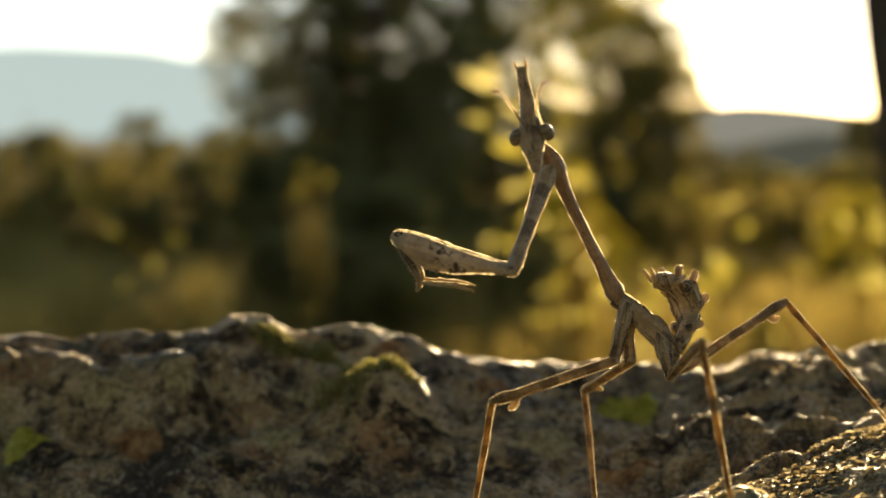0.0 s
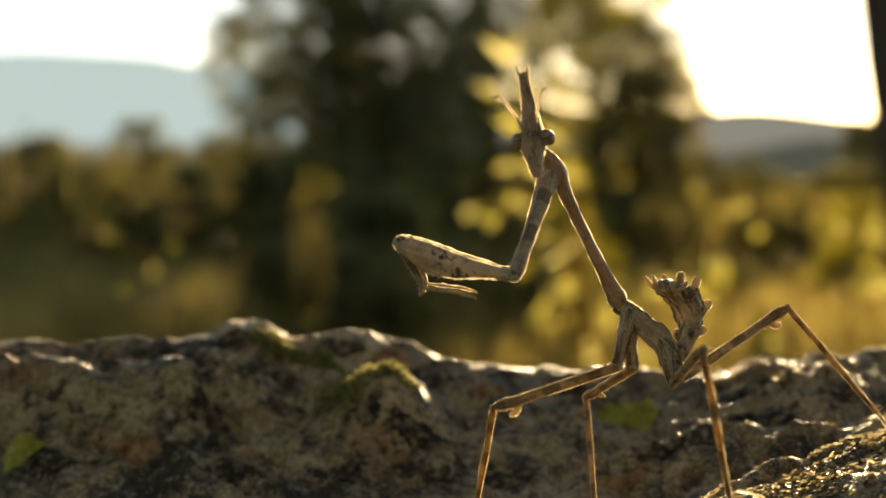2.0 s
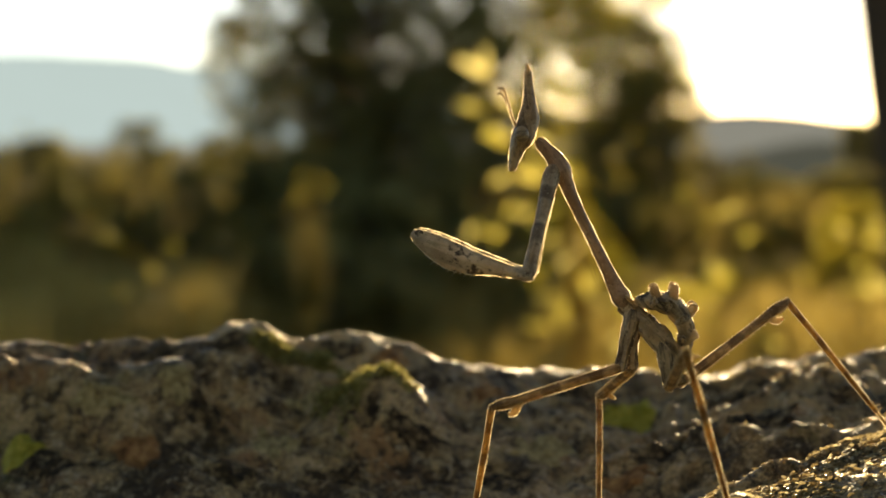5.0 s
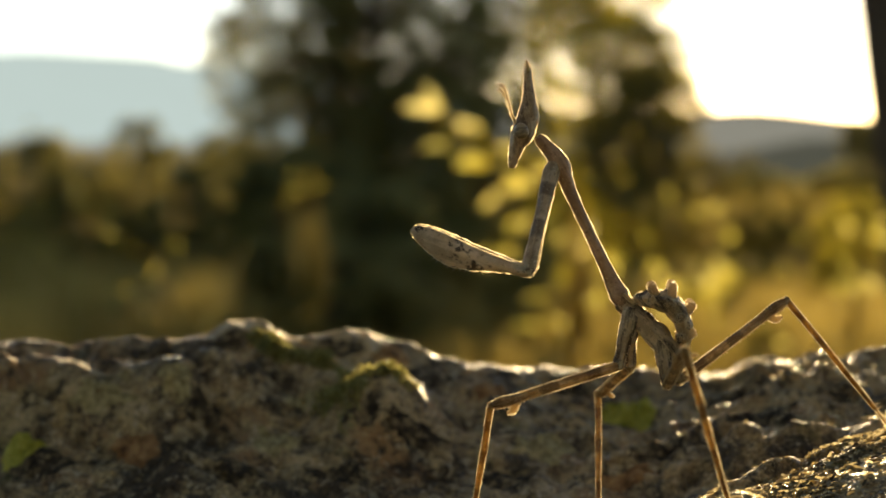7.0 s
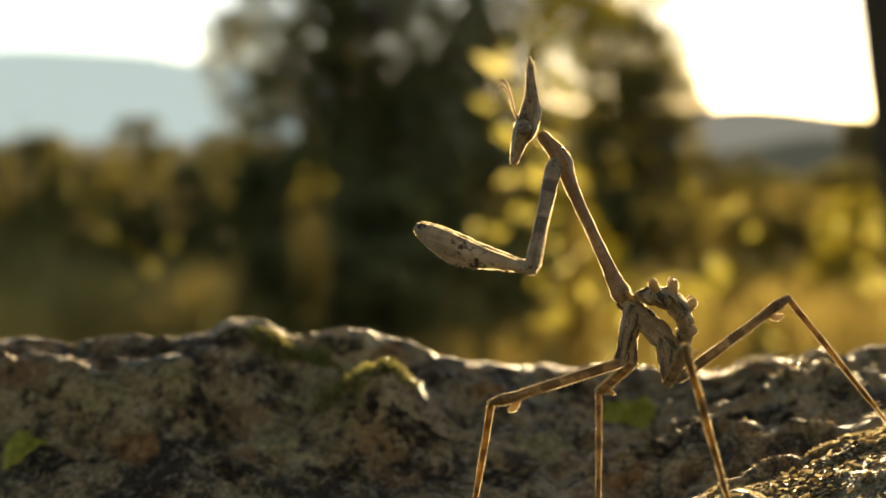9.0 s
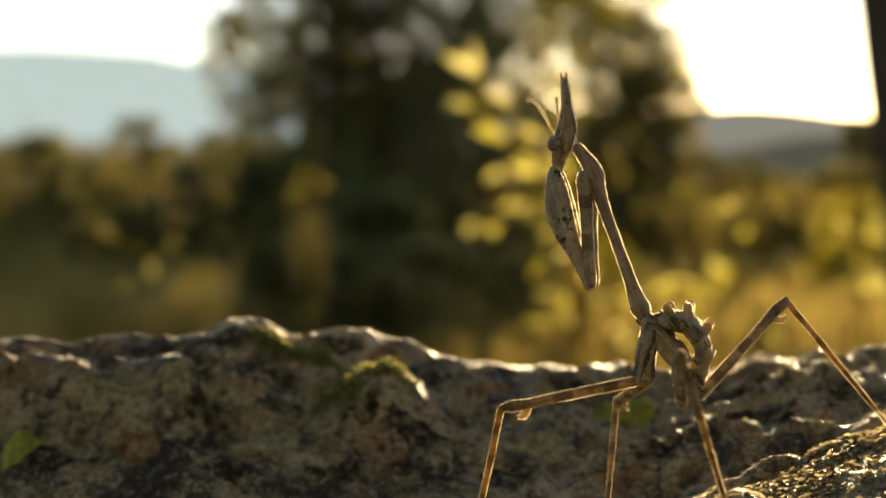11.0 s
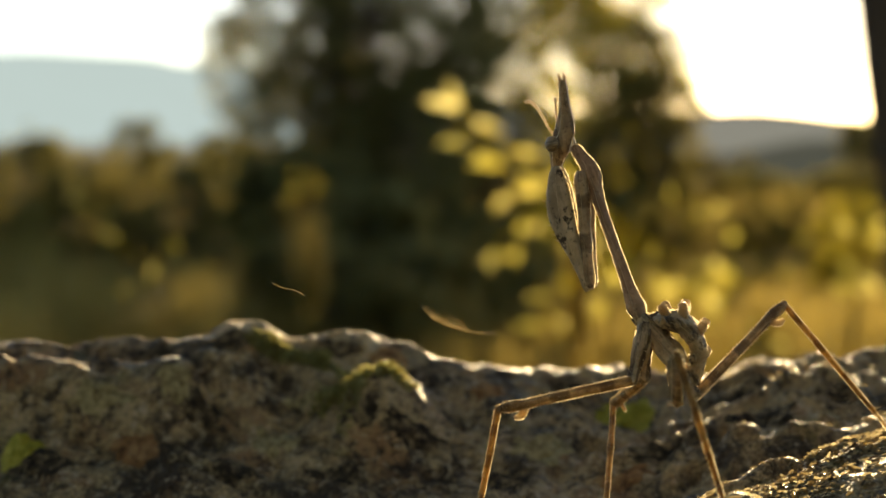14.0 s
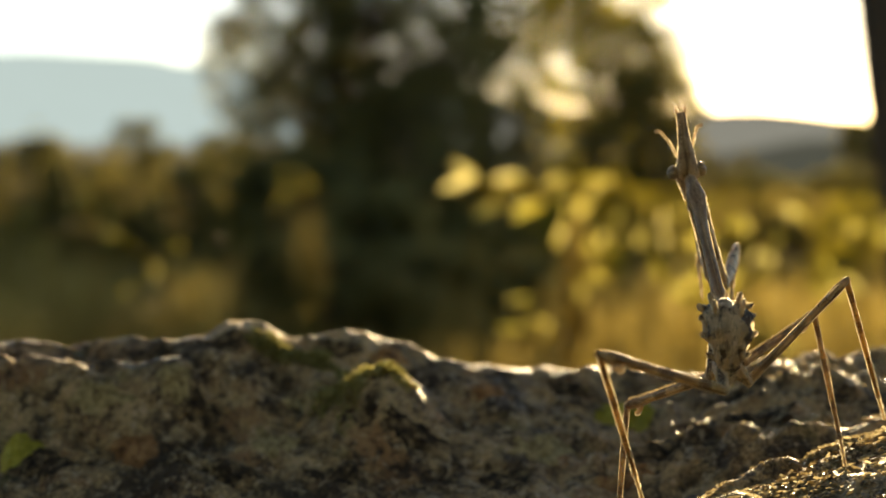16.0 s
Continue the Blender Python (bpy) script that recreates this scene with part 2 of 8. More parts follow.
def finer(sections, times=3):
    """More rings between the given ones, on a smooth line."""
    rows = np.array([[*s[0], s[1], s[2]] for s in sections], float)
    out = []
    for i in range(len(rows) - 1):
        p0, p1, p2, p3 = rows[max(i - 1, 0)], rows[i], rows[i + 1], rows[min(i + 2, len(rows) - 1)]
        for j in range(times):
            u = j / times
            r = 0.5 * (2 * p1 + (p2 - p0) * u + (2 * p0 - 5 * p1 + 4 * p2 - p3) * u * u + (3 * p1 - p0 - 3 * p2 + p3) * u ** 3)
            out.append(r)
    out.append(rows[-1])
    return [((r[0], r[1], r[2]), max(r[3], 0.4), max(r[4], 0.4)) if abs(rows[:, 3:]).max() > 0.5 else ((r[0], r[1], r[2]), max(r[3], 1e-4), max(r[4], 1e-4)) for r in out]


def spine(bm, root, tip, r):
    d = (Vector(tip) - Vector(root)).normalized()
    x = d.orthogonal().normalized() * r
    y = d.cross(x)
    base = [bm.verts.new(Vector(root) + x * math.cos(w) + y * math.sin(w)) for w in (0, 2.1, 4.2)]
    top = bm.verts.new(tip)
    for k in range(3):
        bm.faces.new((base[k], base[(k + 1) % 3], top))


def lattice(x, y, seed):
    """Smooth random heights, -1 to 1, one a unit."""
    xi, yi = np.floor(x).astype(np.int64), np.floor(y).astype(np.int64)
    u, w = x - xi, y - yi
    u, w = u * u * (3 - 2 * u), w * w * (3 - 2 * w)

    def at(a, b):
        h = (a * 374761393 + b * 668265263 + seed * 1274126177) & 0x7FFFFFFF
        h = ((h ^ (h >> 13)) * 1103515245) & 0x7FFFFFFF
        return ((h ^ (h >> 16)) & 0xFFFF) / 32767.5 - 1
    return (at(xi, yi) * (1 - u) + at(xi + 1, yi) * u) * (1 - w) + (at(xi, yi + 1) * (1 - u) + at(xi + 1, yi + 1) * u) * w


def smooth(a, b, v):
    u = np.clip((v - a) / (b - a), 0, 1)
    return u * u * (3 - 2 * u)


# ---- ground and distance ----
def ground_sheet():
    """Meadow that is level round the boulder and falls away into a valley further on."""
    n = 100
    xs = np.sign(np.linspace(-1, 1, n)) * np.abs(np.linspace(-1, 1, n)) ** 4 * 2600
    verts = [(x, y, (0.05 * math.sin(x * 0.7) * math.cos(y * 0.5) if abs(x) + abs(y) < 60 else 0) - min(72, 0.075 * max(0, y - 31))) for y in xs for x in xs]
    faces = [(j * n + i, j * n + i + 1, (j + 1) * n + i + 1, (j + 1) * n + i) for j in range(n - 1) for i in range(n - 1)]
    tagged(new("ground", mesh_of("ground", verts, faces, MEADOW)), "dry golden meadow ground falling towards the hills", "ground", kind="structure")


def hill(name, y, x0, x1, profile, depth, mat, label):
    n, m = 90, 8
    verts, faces = [], []
    for j in range(m + 1):
        w = math.sin(math.pi * 0.5 * min(1, j / (m * 0.5))) if j <= m // 2 else math.cos(math.pi * 0.5 * (j - m // 2) / (m - m // 2))
        for i in range(n + 1):
            x = x0 + (x1 - x0) * i / n
            h = profile(x) * (1 + 0.05 * noise.noise((x * 0.01, j * 0.7, 3)))
            verts.append((x, y + (j / m - 0.5) * depth, (h + 76) * w - 76))
    for j in range(m):
        for i in range(n):
            a = j * (n + 1) + i
            faces.append((a, a + 1, a + n + 2, a + n + 1))
    tagged(new(name, mesh_of(name, verts, faces, mat)), label, "hill", kind="structure")


ground_sheet()
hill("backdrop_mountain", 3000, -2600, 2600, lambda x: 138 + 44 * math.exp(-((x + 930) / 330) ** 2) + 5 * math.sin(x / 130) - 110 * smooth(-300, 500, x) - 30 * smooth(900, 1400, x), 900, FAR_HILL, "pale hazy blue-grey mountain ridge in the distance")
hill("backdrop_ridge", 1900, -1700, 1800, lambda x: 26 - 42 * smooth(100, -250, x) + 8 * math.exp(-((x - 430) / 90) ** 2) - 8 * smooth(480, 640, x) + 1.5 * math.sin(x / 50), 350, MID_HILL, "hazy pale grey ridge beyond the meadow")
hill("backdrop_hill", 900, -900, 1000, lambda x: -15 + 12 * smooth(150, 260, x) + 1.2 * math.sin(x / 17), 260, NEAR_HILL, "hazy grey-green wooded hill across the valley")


# ---- vegetation ----
def leaf_cloud(name, centres, radii, count, size, mat, rng, squash=0.8):
    """Many small bent leaves, gathered in clumps of uneven size."""
    pick = rng.integers(0, len(centres), count)
    d = rng.normal(size=(count, 3))
    d /= np.linalg.norm(d, axis=1)[:, None]
    c = np.array(centres)[pick] + d * (np.array(radii)[pick] * rng.random(count) ** 0.45)[:, None] * np.array((1, 1, squash))
    a = rng.normal(size=(count, 3))
    a /= np.linalg.norm(a, axis=1)[:, None]
    b = np.cross(a, rng.normal(size=(count, 3)))
    b /= np.linalg.norm(b, axis=1)[:, None]
    k = np.cross(a, b)
    s = (size * (0.6 + 0.8 * rng.random(count)))[:, None]
    v = np.stack([c - a * s * 0.5, c + b * s * 0.24 + k * s * 0.06, c + a * s * 0.5, c - b * s * 0.24 + k * s * 0.06], 1).reshape(-1, 3)
    v[:, 2] = np.maximum(v[:, 2], 0.01)
    q = np.arange(count) * 4
    faces = np.concatenate([np.stack([q, q + 1, q + 2], 1), np.stack([q, q + 2, q + 3], 1)])
    return mesh_of(name, v.tolist(), faces.tolist(), mat, False)


def tree(name, x, y, height, wide, low, mat, leaves, size, label, seed, trunk=0.05, trunks=1, clumps=46, middle=(0, 0), clump=1.0):
    """A tapered trunk with limbs, and a crown of small leaves in uneven clumps with gaps between them."""
    rng = np.random.default_rng(seed)
    top = new(name)
    top.location = (x, y, 0)
    half, mid_z = height * (1 - low) / 2, height * (1 + low) / 2
    bm = bmesh.new()
    axes = []
    for s in range(trunks):
        lean = rng.normal(size=2) * 0.03 * height + (0 if trunks == 1 else 1) * rng.normal(size=2) * 0.18 * wide
        axes.append([Vector((lean[0] * (u ** 1.5) + middle[0] * u * u + 0.02 * math.sin(u * 9 + s), lean[1] * u + middle[1] * u * u, u * height * 0.86 - 0.03)) for u in np.linspace(0, 1, 9)])
        loft(bm, [(p, trunk * (1.1 - u) + 0.004, trunk * (1.1 - u) + 0.004) for p, u in zip(axes[-1], np.linspace(0, 1, 9))], 8)
    centres, radii = [], []
    for k in range(clumps):
        d = rng.normal(size=3)
        d = d / np.linalg.norm(d) * (0.25 + 0.75 * rng.random() ** 0.5)
        c = Vector((d[0] * wide + middle[0], d[1] * wide + middle[1], max(0.03, mid_z + d[2] * half)))
        centres.append(tuple(c))
        radii.append(wide * clump * (0.14 + 0.20 * rng.random()))
        axis = axes[k % trunks]
        p = axis[min(8, max(0, int(8 * (c.z - 0.35 * wide) / (height * 0.86))))]
        r = trunk * (0.30 if clumps < 100 else 0.11)
        loft(bm, [(p, r, r), (p.lerp(c, 0.5) + Vector((0, 0, 0.06 * wide)), r * 0.6, r * 0.6), (c, r * 0.2, r * 0.2)], 5)
    part("trunk", bm, BARK, top)
    crown = new("crown", leaf_cloud("crown", centres, radii, leaves, size, mat, rng))
    crown.parent = top
    return tagged(top, label, "tree" if height > 0.9 else "shrub")


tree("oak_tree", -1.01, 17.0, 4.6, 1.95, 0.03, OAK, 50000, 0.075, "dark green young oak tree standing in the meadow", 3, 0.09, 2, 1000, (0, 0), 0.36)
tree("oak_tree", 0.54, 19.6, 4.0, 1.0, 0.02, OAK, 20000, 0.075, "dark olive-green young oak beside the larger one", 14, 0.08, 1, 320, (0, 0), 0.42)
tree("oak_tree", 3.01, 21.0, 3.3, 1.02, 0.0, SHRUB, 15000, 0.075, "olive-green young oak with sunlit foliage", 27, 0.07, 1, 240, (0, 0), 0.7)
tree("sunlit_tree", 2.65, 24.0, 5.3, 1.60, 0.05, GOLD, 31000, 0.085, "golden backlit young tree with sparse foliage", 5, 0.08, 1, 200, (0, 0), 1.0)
# where each stands, its height, half its width, and whether its leaves have the sunlit gold colour
SHRUBS_LEFT = ((-4.06, 13, 1.25, 0.48, 0), (-3.03, 11, 1.17, 0.36, 0), (-3.57, 15, 1.17, 0.56, 0), (-2.33, 12.5, 1.18, 0.41, 0), (-2.49, 17, 1.21, 0.56, 0), (-3.0, 10, 1.01, 0.33, 0),
          (-2.26, 10.2, 0.96, 0.34, 0), (-1.39, 11, 0.94, 0.36, 0), (-5.25, 20, 1.26, 0.91, 0), (-4.14, 22, 1.15, 0.82, 0), (-0.97, 10.5, 0.68, 0.3, 0), (-0.45, 10.5, 0.55, 0.3, 0),
          (0.07, 11, 0.56, 0.32, 0), (-1.6, 9.8, 0.73, 0.24, 0), (-3.04, 9.6, 0.74, 0.24, 0))
SHRUBS_RIGHT = ((0.53, 11, 0.69, 0.32, 0), (1.16, 13, 0.83, 0.43, 1), (2.03, 15, 1.0, 0.5, 0), (2.02, 12, 0.88, 0.35, 0), (3.95, 20, 1.28, 0.62, 0), (3.17, 14, 0.76, 0.41, 0),
          (3.95, 15, 0.72, 0.5, 0), (3.97, 13, 0.86, 0.38, 1), (2.2, 10.5, 0.51, 0.22, 0), (3.17, 11, 0.51, 0.23, 1), (1.21, 10.6, 0.54, 0.26, 1), (5.47, 17, 0.94, 0.49, 0),
          (3.97, 23, 1.26, 0.57, 0), (1.42, 20, 1.65, 0.54, 0), (2.29, 20, 1.81, 0.62, 0), (3.16, 20, 1.69, 0.5, 0))
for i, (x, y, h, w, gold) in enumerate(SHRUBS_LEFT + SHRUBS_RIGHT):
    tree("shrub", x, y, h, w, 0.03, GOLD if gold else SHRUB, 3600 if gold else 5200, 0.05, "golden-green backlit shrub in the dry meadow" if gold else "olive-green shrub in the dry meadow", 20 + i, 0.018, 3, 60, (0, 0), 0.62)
for i, (x, y, h, w) in enumerate(((-6.64, 30, 1.71, 0.72), (-9.0, 30, 1.34, 0.87), (-4.77, 30, 1.39, 0.75), (-2.6, 28, 1.34, 0.7), (6.94, 22, 1.79, 0.68), (7.01, 20, 1.94, 0.66),
          (-1.35, 14.5, 1.28, 0.66), (-0.14, 14.5, 1.22, 0.6), (-2.08, 15, 1.12, 0.5), (-0.64, 12.5, 0.91, 0.57), (6.34, 28, 0.59, 0.81), (7.12, 27, 0.43, 0.78),
          (7.42, 25, 0.73, 0.73),
          (-0.73, 9.6, 0.64, 0.36), (-0.1, 9.8, 0.69, 0.37), (0.58, 9.6, 0.58, 0.32), (-1.18, 9.4, 0.64, 0.27), (-0.33, 8.4, 0.55, 0.31), (-0.76, 8.2, 0.5, 0.2))):
    tree("oak_bush", x, y, h, w, 0.02, OAK, 7000 if y > 20 else 4200, 0.09 if y > 12 else 0.05, "dark rounded oak bush in the far meadow", 90 + i, 0.05, 2, 60)


# added, unseen trees on the near side of the boulder, lit from the front by the low sun to bounce warm light
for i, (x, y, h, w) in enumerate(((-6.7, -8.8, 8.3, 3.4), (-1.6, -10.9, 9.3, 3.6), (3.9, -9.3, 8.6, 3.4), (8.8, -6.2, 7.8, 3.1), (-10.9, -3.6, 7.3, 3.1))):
    tree("sunlit_tree", x, y, h, w, 0.03, GOLD, 20000, 0.17, "unseen golden tree added to bounce warm light", 80 + i, 0.15, 1, 110)


def far_bushes():
    """Low dark scrub that closes the meadow where it falls away."""
    rng = np.random.default_rng(17)
    centres, radii = [], []
    for k in range(420):
        y = 15 + 17 * rng.random() ** 0.8
        q = rng.random() - 0.5
        r = (0.30 + 0.30 * rng.random()) * (0.75 + y / 60) * (0.55 if q > 0.13 else 1)
        centres.append((q * 0.95 * y, y, r * 0.2))
        radii.append(r)
    tagged(new("far_bushes", leaf_cloud("far_bushes", centres, radii, 70000, 0.11, SCRUB, rng, 0.75)), "dark olive scrub across the far meadow", "scrub", kind="stuff")


far_bushes()


def leaning_oak_sky_block():
    """The leaning trunk beside the view; its crown, out of view over the boulder, is added to block sky light."""
    rng = np.random.default_rng(61)
    top = new("leaning_oak_sky_block")
    top.location = (3.56, 10.4, 0)
    bm = bmesh.new()
    loft(bm, finer([((0.06 - 0.135 * z + 0.025 * math.sin(z * 2), -0.1 * max(0, z - 3.1), z), 0.20 - 0.012 * z, 0.20 - 0.012 * z) for z in (-0.1, 0.8, 1.8, 2.9, 4.2, 5.7, 7.8)]), 14)
    centres, radii = [], []
    for k in range(110):
        w, d = rng.random() * 6.283, rng.random() ** 0.5
        c = Vector((-3.1 + 6.7 * d * math.cos(w), -8.3 + 7.8 * d * math.sin(w), 6.5 + 2.8 * rng.random()))
        centres.append(tuple(c))
        radii.append(0.8 + 0.6 * rng.random())
    part("trunk", bm, BARK, top)
    for c in centres[:14]:
        bm, p, c = bmesh.new(), Vector((-0.78, -0.33, 6.1)), Vector(c)
        loft(bm, [(p, 0.08, 0.08), (p.lerp(c, 0.5) + Vector((0, 0, 0.4)), 0.05, 0.05), (c, 0.012, 0.012)], 7)
        part("limb", bm, BARK, top)
    crown = new("crown", leaf_cloud("crown", centres, radii, 32000, 0.14, OAK, rng, 0.6))
    crown.parent = top
    tagged(top, "dark leaning oak with an unseen crown added to block sky light", "tree")


leaning_oak_sky_block()


def dry_grass():
    """Thin bent blades over the meadow behind the boulder."""
    rng = np.random.default_rng(8)
    n = 46000
    y = 5.0 + 27 * rng.random(n) ** 1.9
    x = (0.44 - 0.92 * rng.random(n) ** 1.25) * y
    h = (0.16 + 0.42 * rng.random(n)) * (0.7 + 0.5 * lattice(x * 0.5, y * 0.5, 5))
    k = 8000
    y[:k] = 5.5 + 4.5 * rng.random(k)
    x[:k] = (-0.17 - 0.19 * rng.random(k)) * y[:k]
    h[:k] = (0.42 + 0.34 * rng.random(k)) * (0.85 + 0.3 * lattice(x[:k] * 2.5, y[:k] * 1.2, 6))
    w = rng.random(n) * 6.283
    lean, wide = 0.45 * rng.random(n) * h, 0.006 + 0.006 * rng.random(n)
    cx, cy = np.cos(w), np.sin(w)
    z = np.zeros(n) - 0.04
    v = np.stack([np.stack([x - cy * wide, y + cx * wide, z], 1), np.stack([x + cy * wide, y - cx * wide, z], 1),
                  np.stack([x + cx * lean * 0.4 + cy * wide, y + cy * lean * 0.4 - cx * wide, h * 0.6], 1), np.stack([x + cx * lean * 0.4 - cy * wide, y + cy * lean * 0.4 + cx * wide, h * 0.6], 1),
                  np.stack([x + cx * lean, y + cy * lean, h], 1)], 1).reshape(-1, 3)
    q = np.arange(n) * 5
    faces = [(a, a + 1, a + 2, a + 3) for a in q.tolist()] + [(a + 3, a + 2, a + 4) for a in q.tolist()]
    tagged(new("dry_grass", mesh_of("dry_grass", v.tolist(), faces, STRAW, False)), "tall dry golden grass covering the meadow", "grass", kind="stuff")


dry_grass()


def grass_tuft(x, y, tall, seed):
    """A narrow upright tussock of dry blades."""
    rng = np.random.default_rng(seed)
    verts, faces = [], []
    for k in range(240):
        w, r = rng.random() * 6.283, 0.07 * rng.random()
        h, lean, wide = tall * (0.45 + 0.55 * rng.random()), 0.10 * rng.random(), 0.004 + 0.003 * rng.random()
        c, d = Vector((x + r * math.cos(w), y + r * math.sin(w), -0.03)), Vector((math.cos(w), math.sin(w), 0))
        t = Vector((-d.y, d.x, 0)) * wide
        m = c + d * lean * 0.35 + Vector((0, 0, h * 0.6))
        n = len(verts)
        verts += [tuple(c - t), tuple(c + t), tuple(m + t), tuple(m - t), tuple(c + d * lean + Vector((0, 0, h)))]
        faces += [(n, n + 1, n + 2, n + 3), (n + 3, n + 2, n + 4)]
    tagged(new("grass_tuft", mesh_of("grass_tuft", verts, faces, STRAW, False)), "tall upright tuft of dry golden grass", "grass", group="dry grass tufts")


for i, (x, y, tall) in enumerate(((-0.79, 8.0, 1.1), (0.79, 8.0, 1.07), (1.64, 7.0, 0.69))):
    grass_tuft(x, y, tall, 50 + i)


def leaflet(bm, p, d, flat, size, wide=0.42):
    """A bent, pointed leaf with a fold along its middle."""
    d = Vector(d).normalized()
    s = d.cross(Vector(flat)).normalized()
    n = s.cross(d)
    rows = []
    for u, w, lift in ((0, 0.06, 0), (0.2, 0.36, 0.03), (0.45, 0.5, 0.05), (0.7, 0.38, 0.03), (0.9, 0.16, -0.03), (1, 0.02, -0.06)):
        c = Vector(p) + d * size * u + n * size * lift
        rows.append([bm.verts.new(c - s * size * wide * w + n * size * 0.04 * w), bm.verts.new(c), bm.verts.new(c + s * size * wide * w + n * size * 0.04 * w)])
    for a, b2 in zip(rows, rows[1:]):
        for k in (0, 1):
            bm.faces.new((a[k], a[k + 1], b2[k + 1], b2[k]))


def stem_part(top, tall, thick, seed):
    bm = bmesh.new()
    loft(bm, [((0.016 * math.sin(3 * u + seed), 0, tall * u - 0.03), thick * (1 - 0.4 * u), thick * (1 - 0.4 * u)) for u in np.linspace(0, 1.02, 9)], 7)
    leaflet(bm, (0, 0, tall * 0.3), (0.8, 0.1, 0.5), (0, 1, 0.2), 0.26, 0.10)
    part("stem", bm, STRAW, top)


def nodding_plant(x, y, tall):
    """A tall dry stalk; its leafy head bends over to -x and nods in the wind."""
    rng = np.random.default_rng(2)
    top = new("golden_plant")
    top.location = (x, y, 0)
    stem_part(top, tall, 0.011, 0)
    bm = bmesh.new()
    along = Vector((-math.sin(radians(40)), 0, math.cos(radians(40))))
    side = Vector((-math.cos(radians(40)), 0, -math.sin(radians(40))))
    facing = lambda: (0.25 + 0.35 * rng.normal(), 1, 0.2 + 0.35 * rng.normal())
    loft(bm, [(along * 0.26 * u, 0.003, 0.003) for u in np.linspace(0, 1, 6)], 6)
    for k in range(7):
        p = along * (0.02 + 0.235 * k / 6) + side * (0.030 if k % 2 else -0.018)
        loft(bm, [(along * (0.23 * k / 6), 0.0015, 0.0015), (p, 0.001, 0.001)], 4)
        for q in range(2):
            leaflet(bm, p, along * 0.9 + side * 0.5 * rng.normal() + Vector((0, 0.4 * rng.normal(), 0)), facing(), 0.052 + 0.018 * rng.random(), 0.26)
    for a, s, size in ((0.114, 0.073, 0.062), (0.047, 0.140, 0.068), (-0.052, 0.125, 0.068), (0.010, 0.078, 0.052), (-0.117, 0.078, 0.062), (-0.130, 0.143, 0.057), (-0.195, 0.052, 0.073), (0.078, 0.166, 0.047), (-0.24, 0.11, 0.05), (-0.28, 0.03, 0.05)):
        root, tip = along * max(0.0, a * 0.5), along * a + side * s
        loft(bm, [(root, 0.0018, 0.0018), (root.lerp(tip, 0.6) + Vector((0, 0, 0.010)), 0.0015, 0.0015), (tip, 0.001, 0.001)], 4)
        for q in range(4):
            leaflet(bm, root.lerp(tip, (0.55, 0.95, 1.0, 1.05)[q]), side * 0.9 + along * 0.25 * rng.normal() + Vector((0, 0.4 * rng.normal(), 0)), facing(), size * (0.35 + 0.35 * rng.random()), 0.34)
    nod = part("leafy_head", bm, LEAFY, top)
    nod.location = (0, 0, tall)
    tagged(top, "golden backlit plant with a nodding leafy head", "plant", group="dry golden plants")
    return top, nod


def small_plant(x, y, tall, count, size, spread, seed):
    """A dry stalk with a loose head of golden leaves."""
    rng = np.random.default_rng(seed)
    top = new("golden_plant")
    top.location = (x, y, 0)
    stem_part(top, tall, 0.007, seed)
    bm = bmesh.new()
    for k in range(count):
        w = rng.random() * 6.283
        out = Vector((math.cos(w), 0.5 * math.sin(w), 0.25 + rng.normal() * 0.5)) * spread * (0.15 + 0.85 * rng.random())
        loft(bm, [(Vector((0, 0, -0.05)), 0.0016, 0.0016), (out, 0.001, 0.001)], 4)
        for q in range(2):
            leaflet(bm, out, Vector((rng.normal(), rng.normal() * 0.3, rng.normal() * 0.4)), (0.25 + 0.4 * rng.normal(), 1, 0.2 + 0.4 * rng.normal()), size * (0.8 + 0.4 * rng.random()), 0.42)
    part("leafy_head", bm, LEAFY, top).location = (0, 0, tall)
    return tagged(top, "dry golden stalk with a few backlit leaves", "plant", group="dry golden plants")


OAT_TOP = EYE_Z - 0.092
golden_plant, oat_panicle = nodding_plant(0.219, 2.333, OAT_TOP)
swaying = []
for i, (x, y, z, count, size, spread) in enumerate(((0.622, 3.11, 1.050, 7, 0.045, 0.030), (0.531, 3.11, 1.037, 7, 0.045, 0.030), (0.894, 2.85, 1.060, 4, 0.035, 0.110), (0.830, 3.24, 1.089, 4, 0.028, 0.211), (0.869, 2.85, 1.189, 3, 0.028, 0.110),
          (0.726, 3.37, 0.894, 4, 0.028, 0.140), (0.298, 2.98, 0.998, 4, 0.028, 0.176), (0.687, 3.50, 1.193, 3, 0.028, 0.211), (-1.089, 5.19, 0.933, 5, 0.029, 0.244), (-1.556, 5.96, 1.089, 5, 0.033, 0.279),
          (-1.867, 6.74, 0.907, 6, 0.033, 0.315), (-0.856, 7.52, 1.037, 6, 0.033, 0.315))):
    swaying.append(small_plant(x, y, z, count, size, spread, 30 + i))

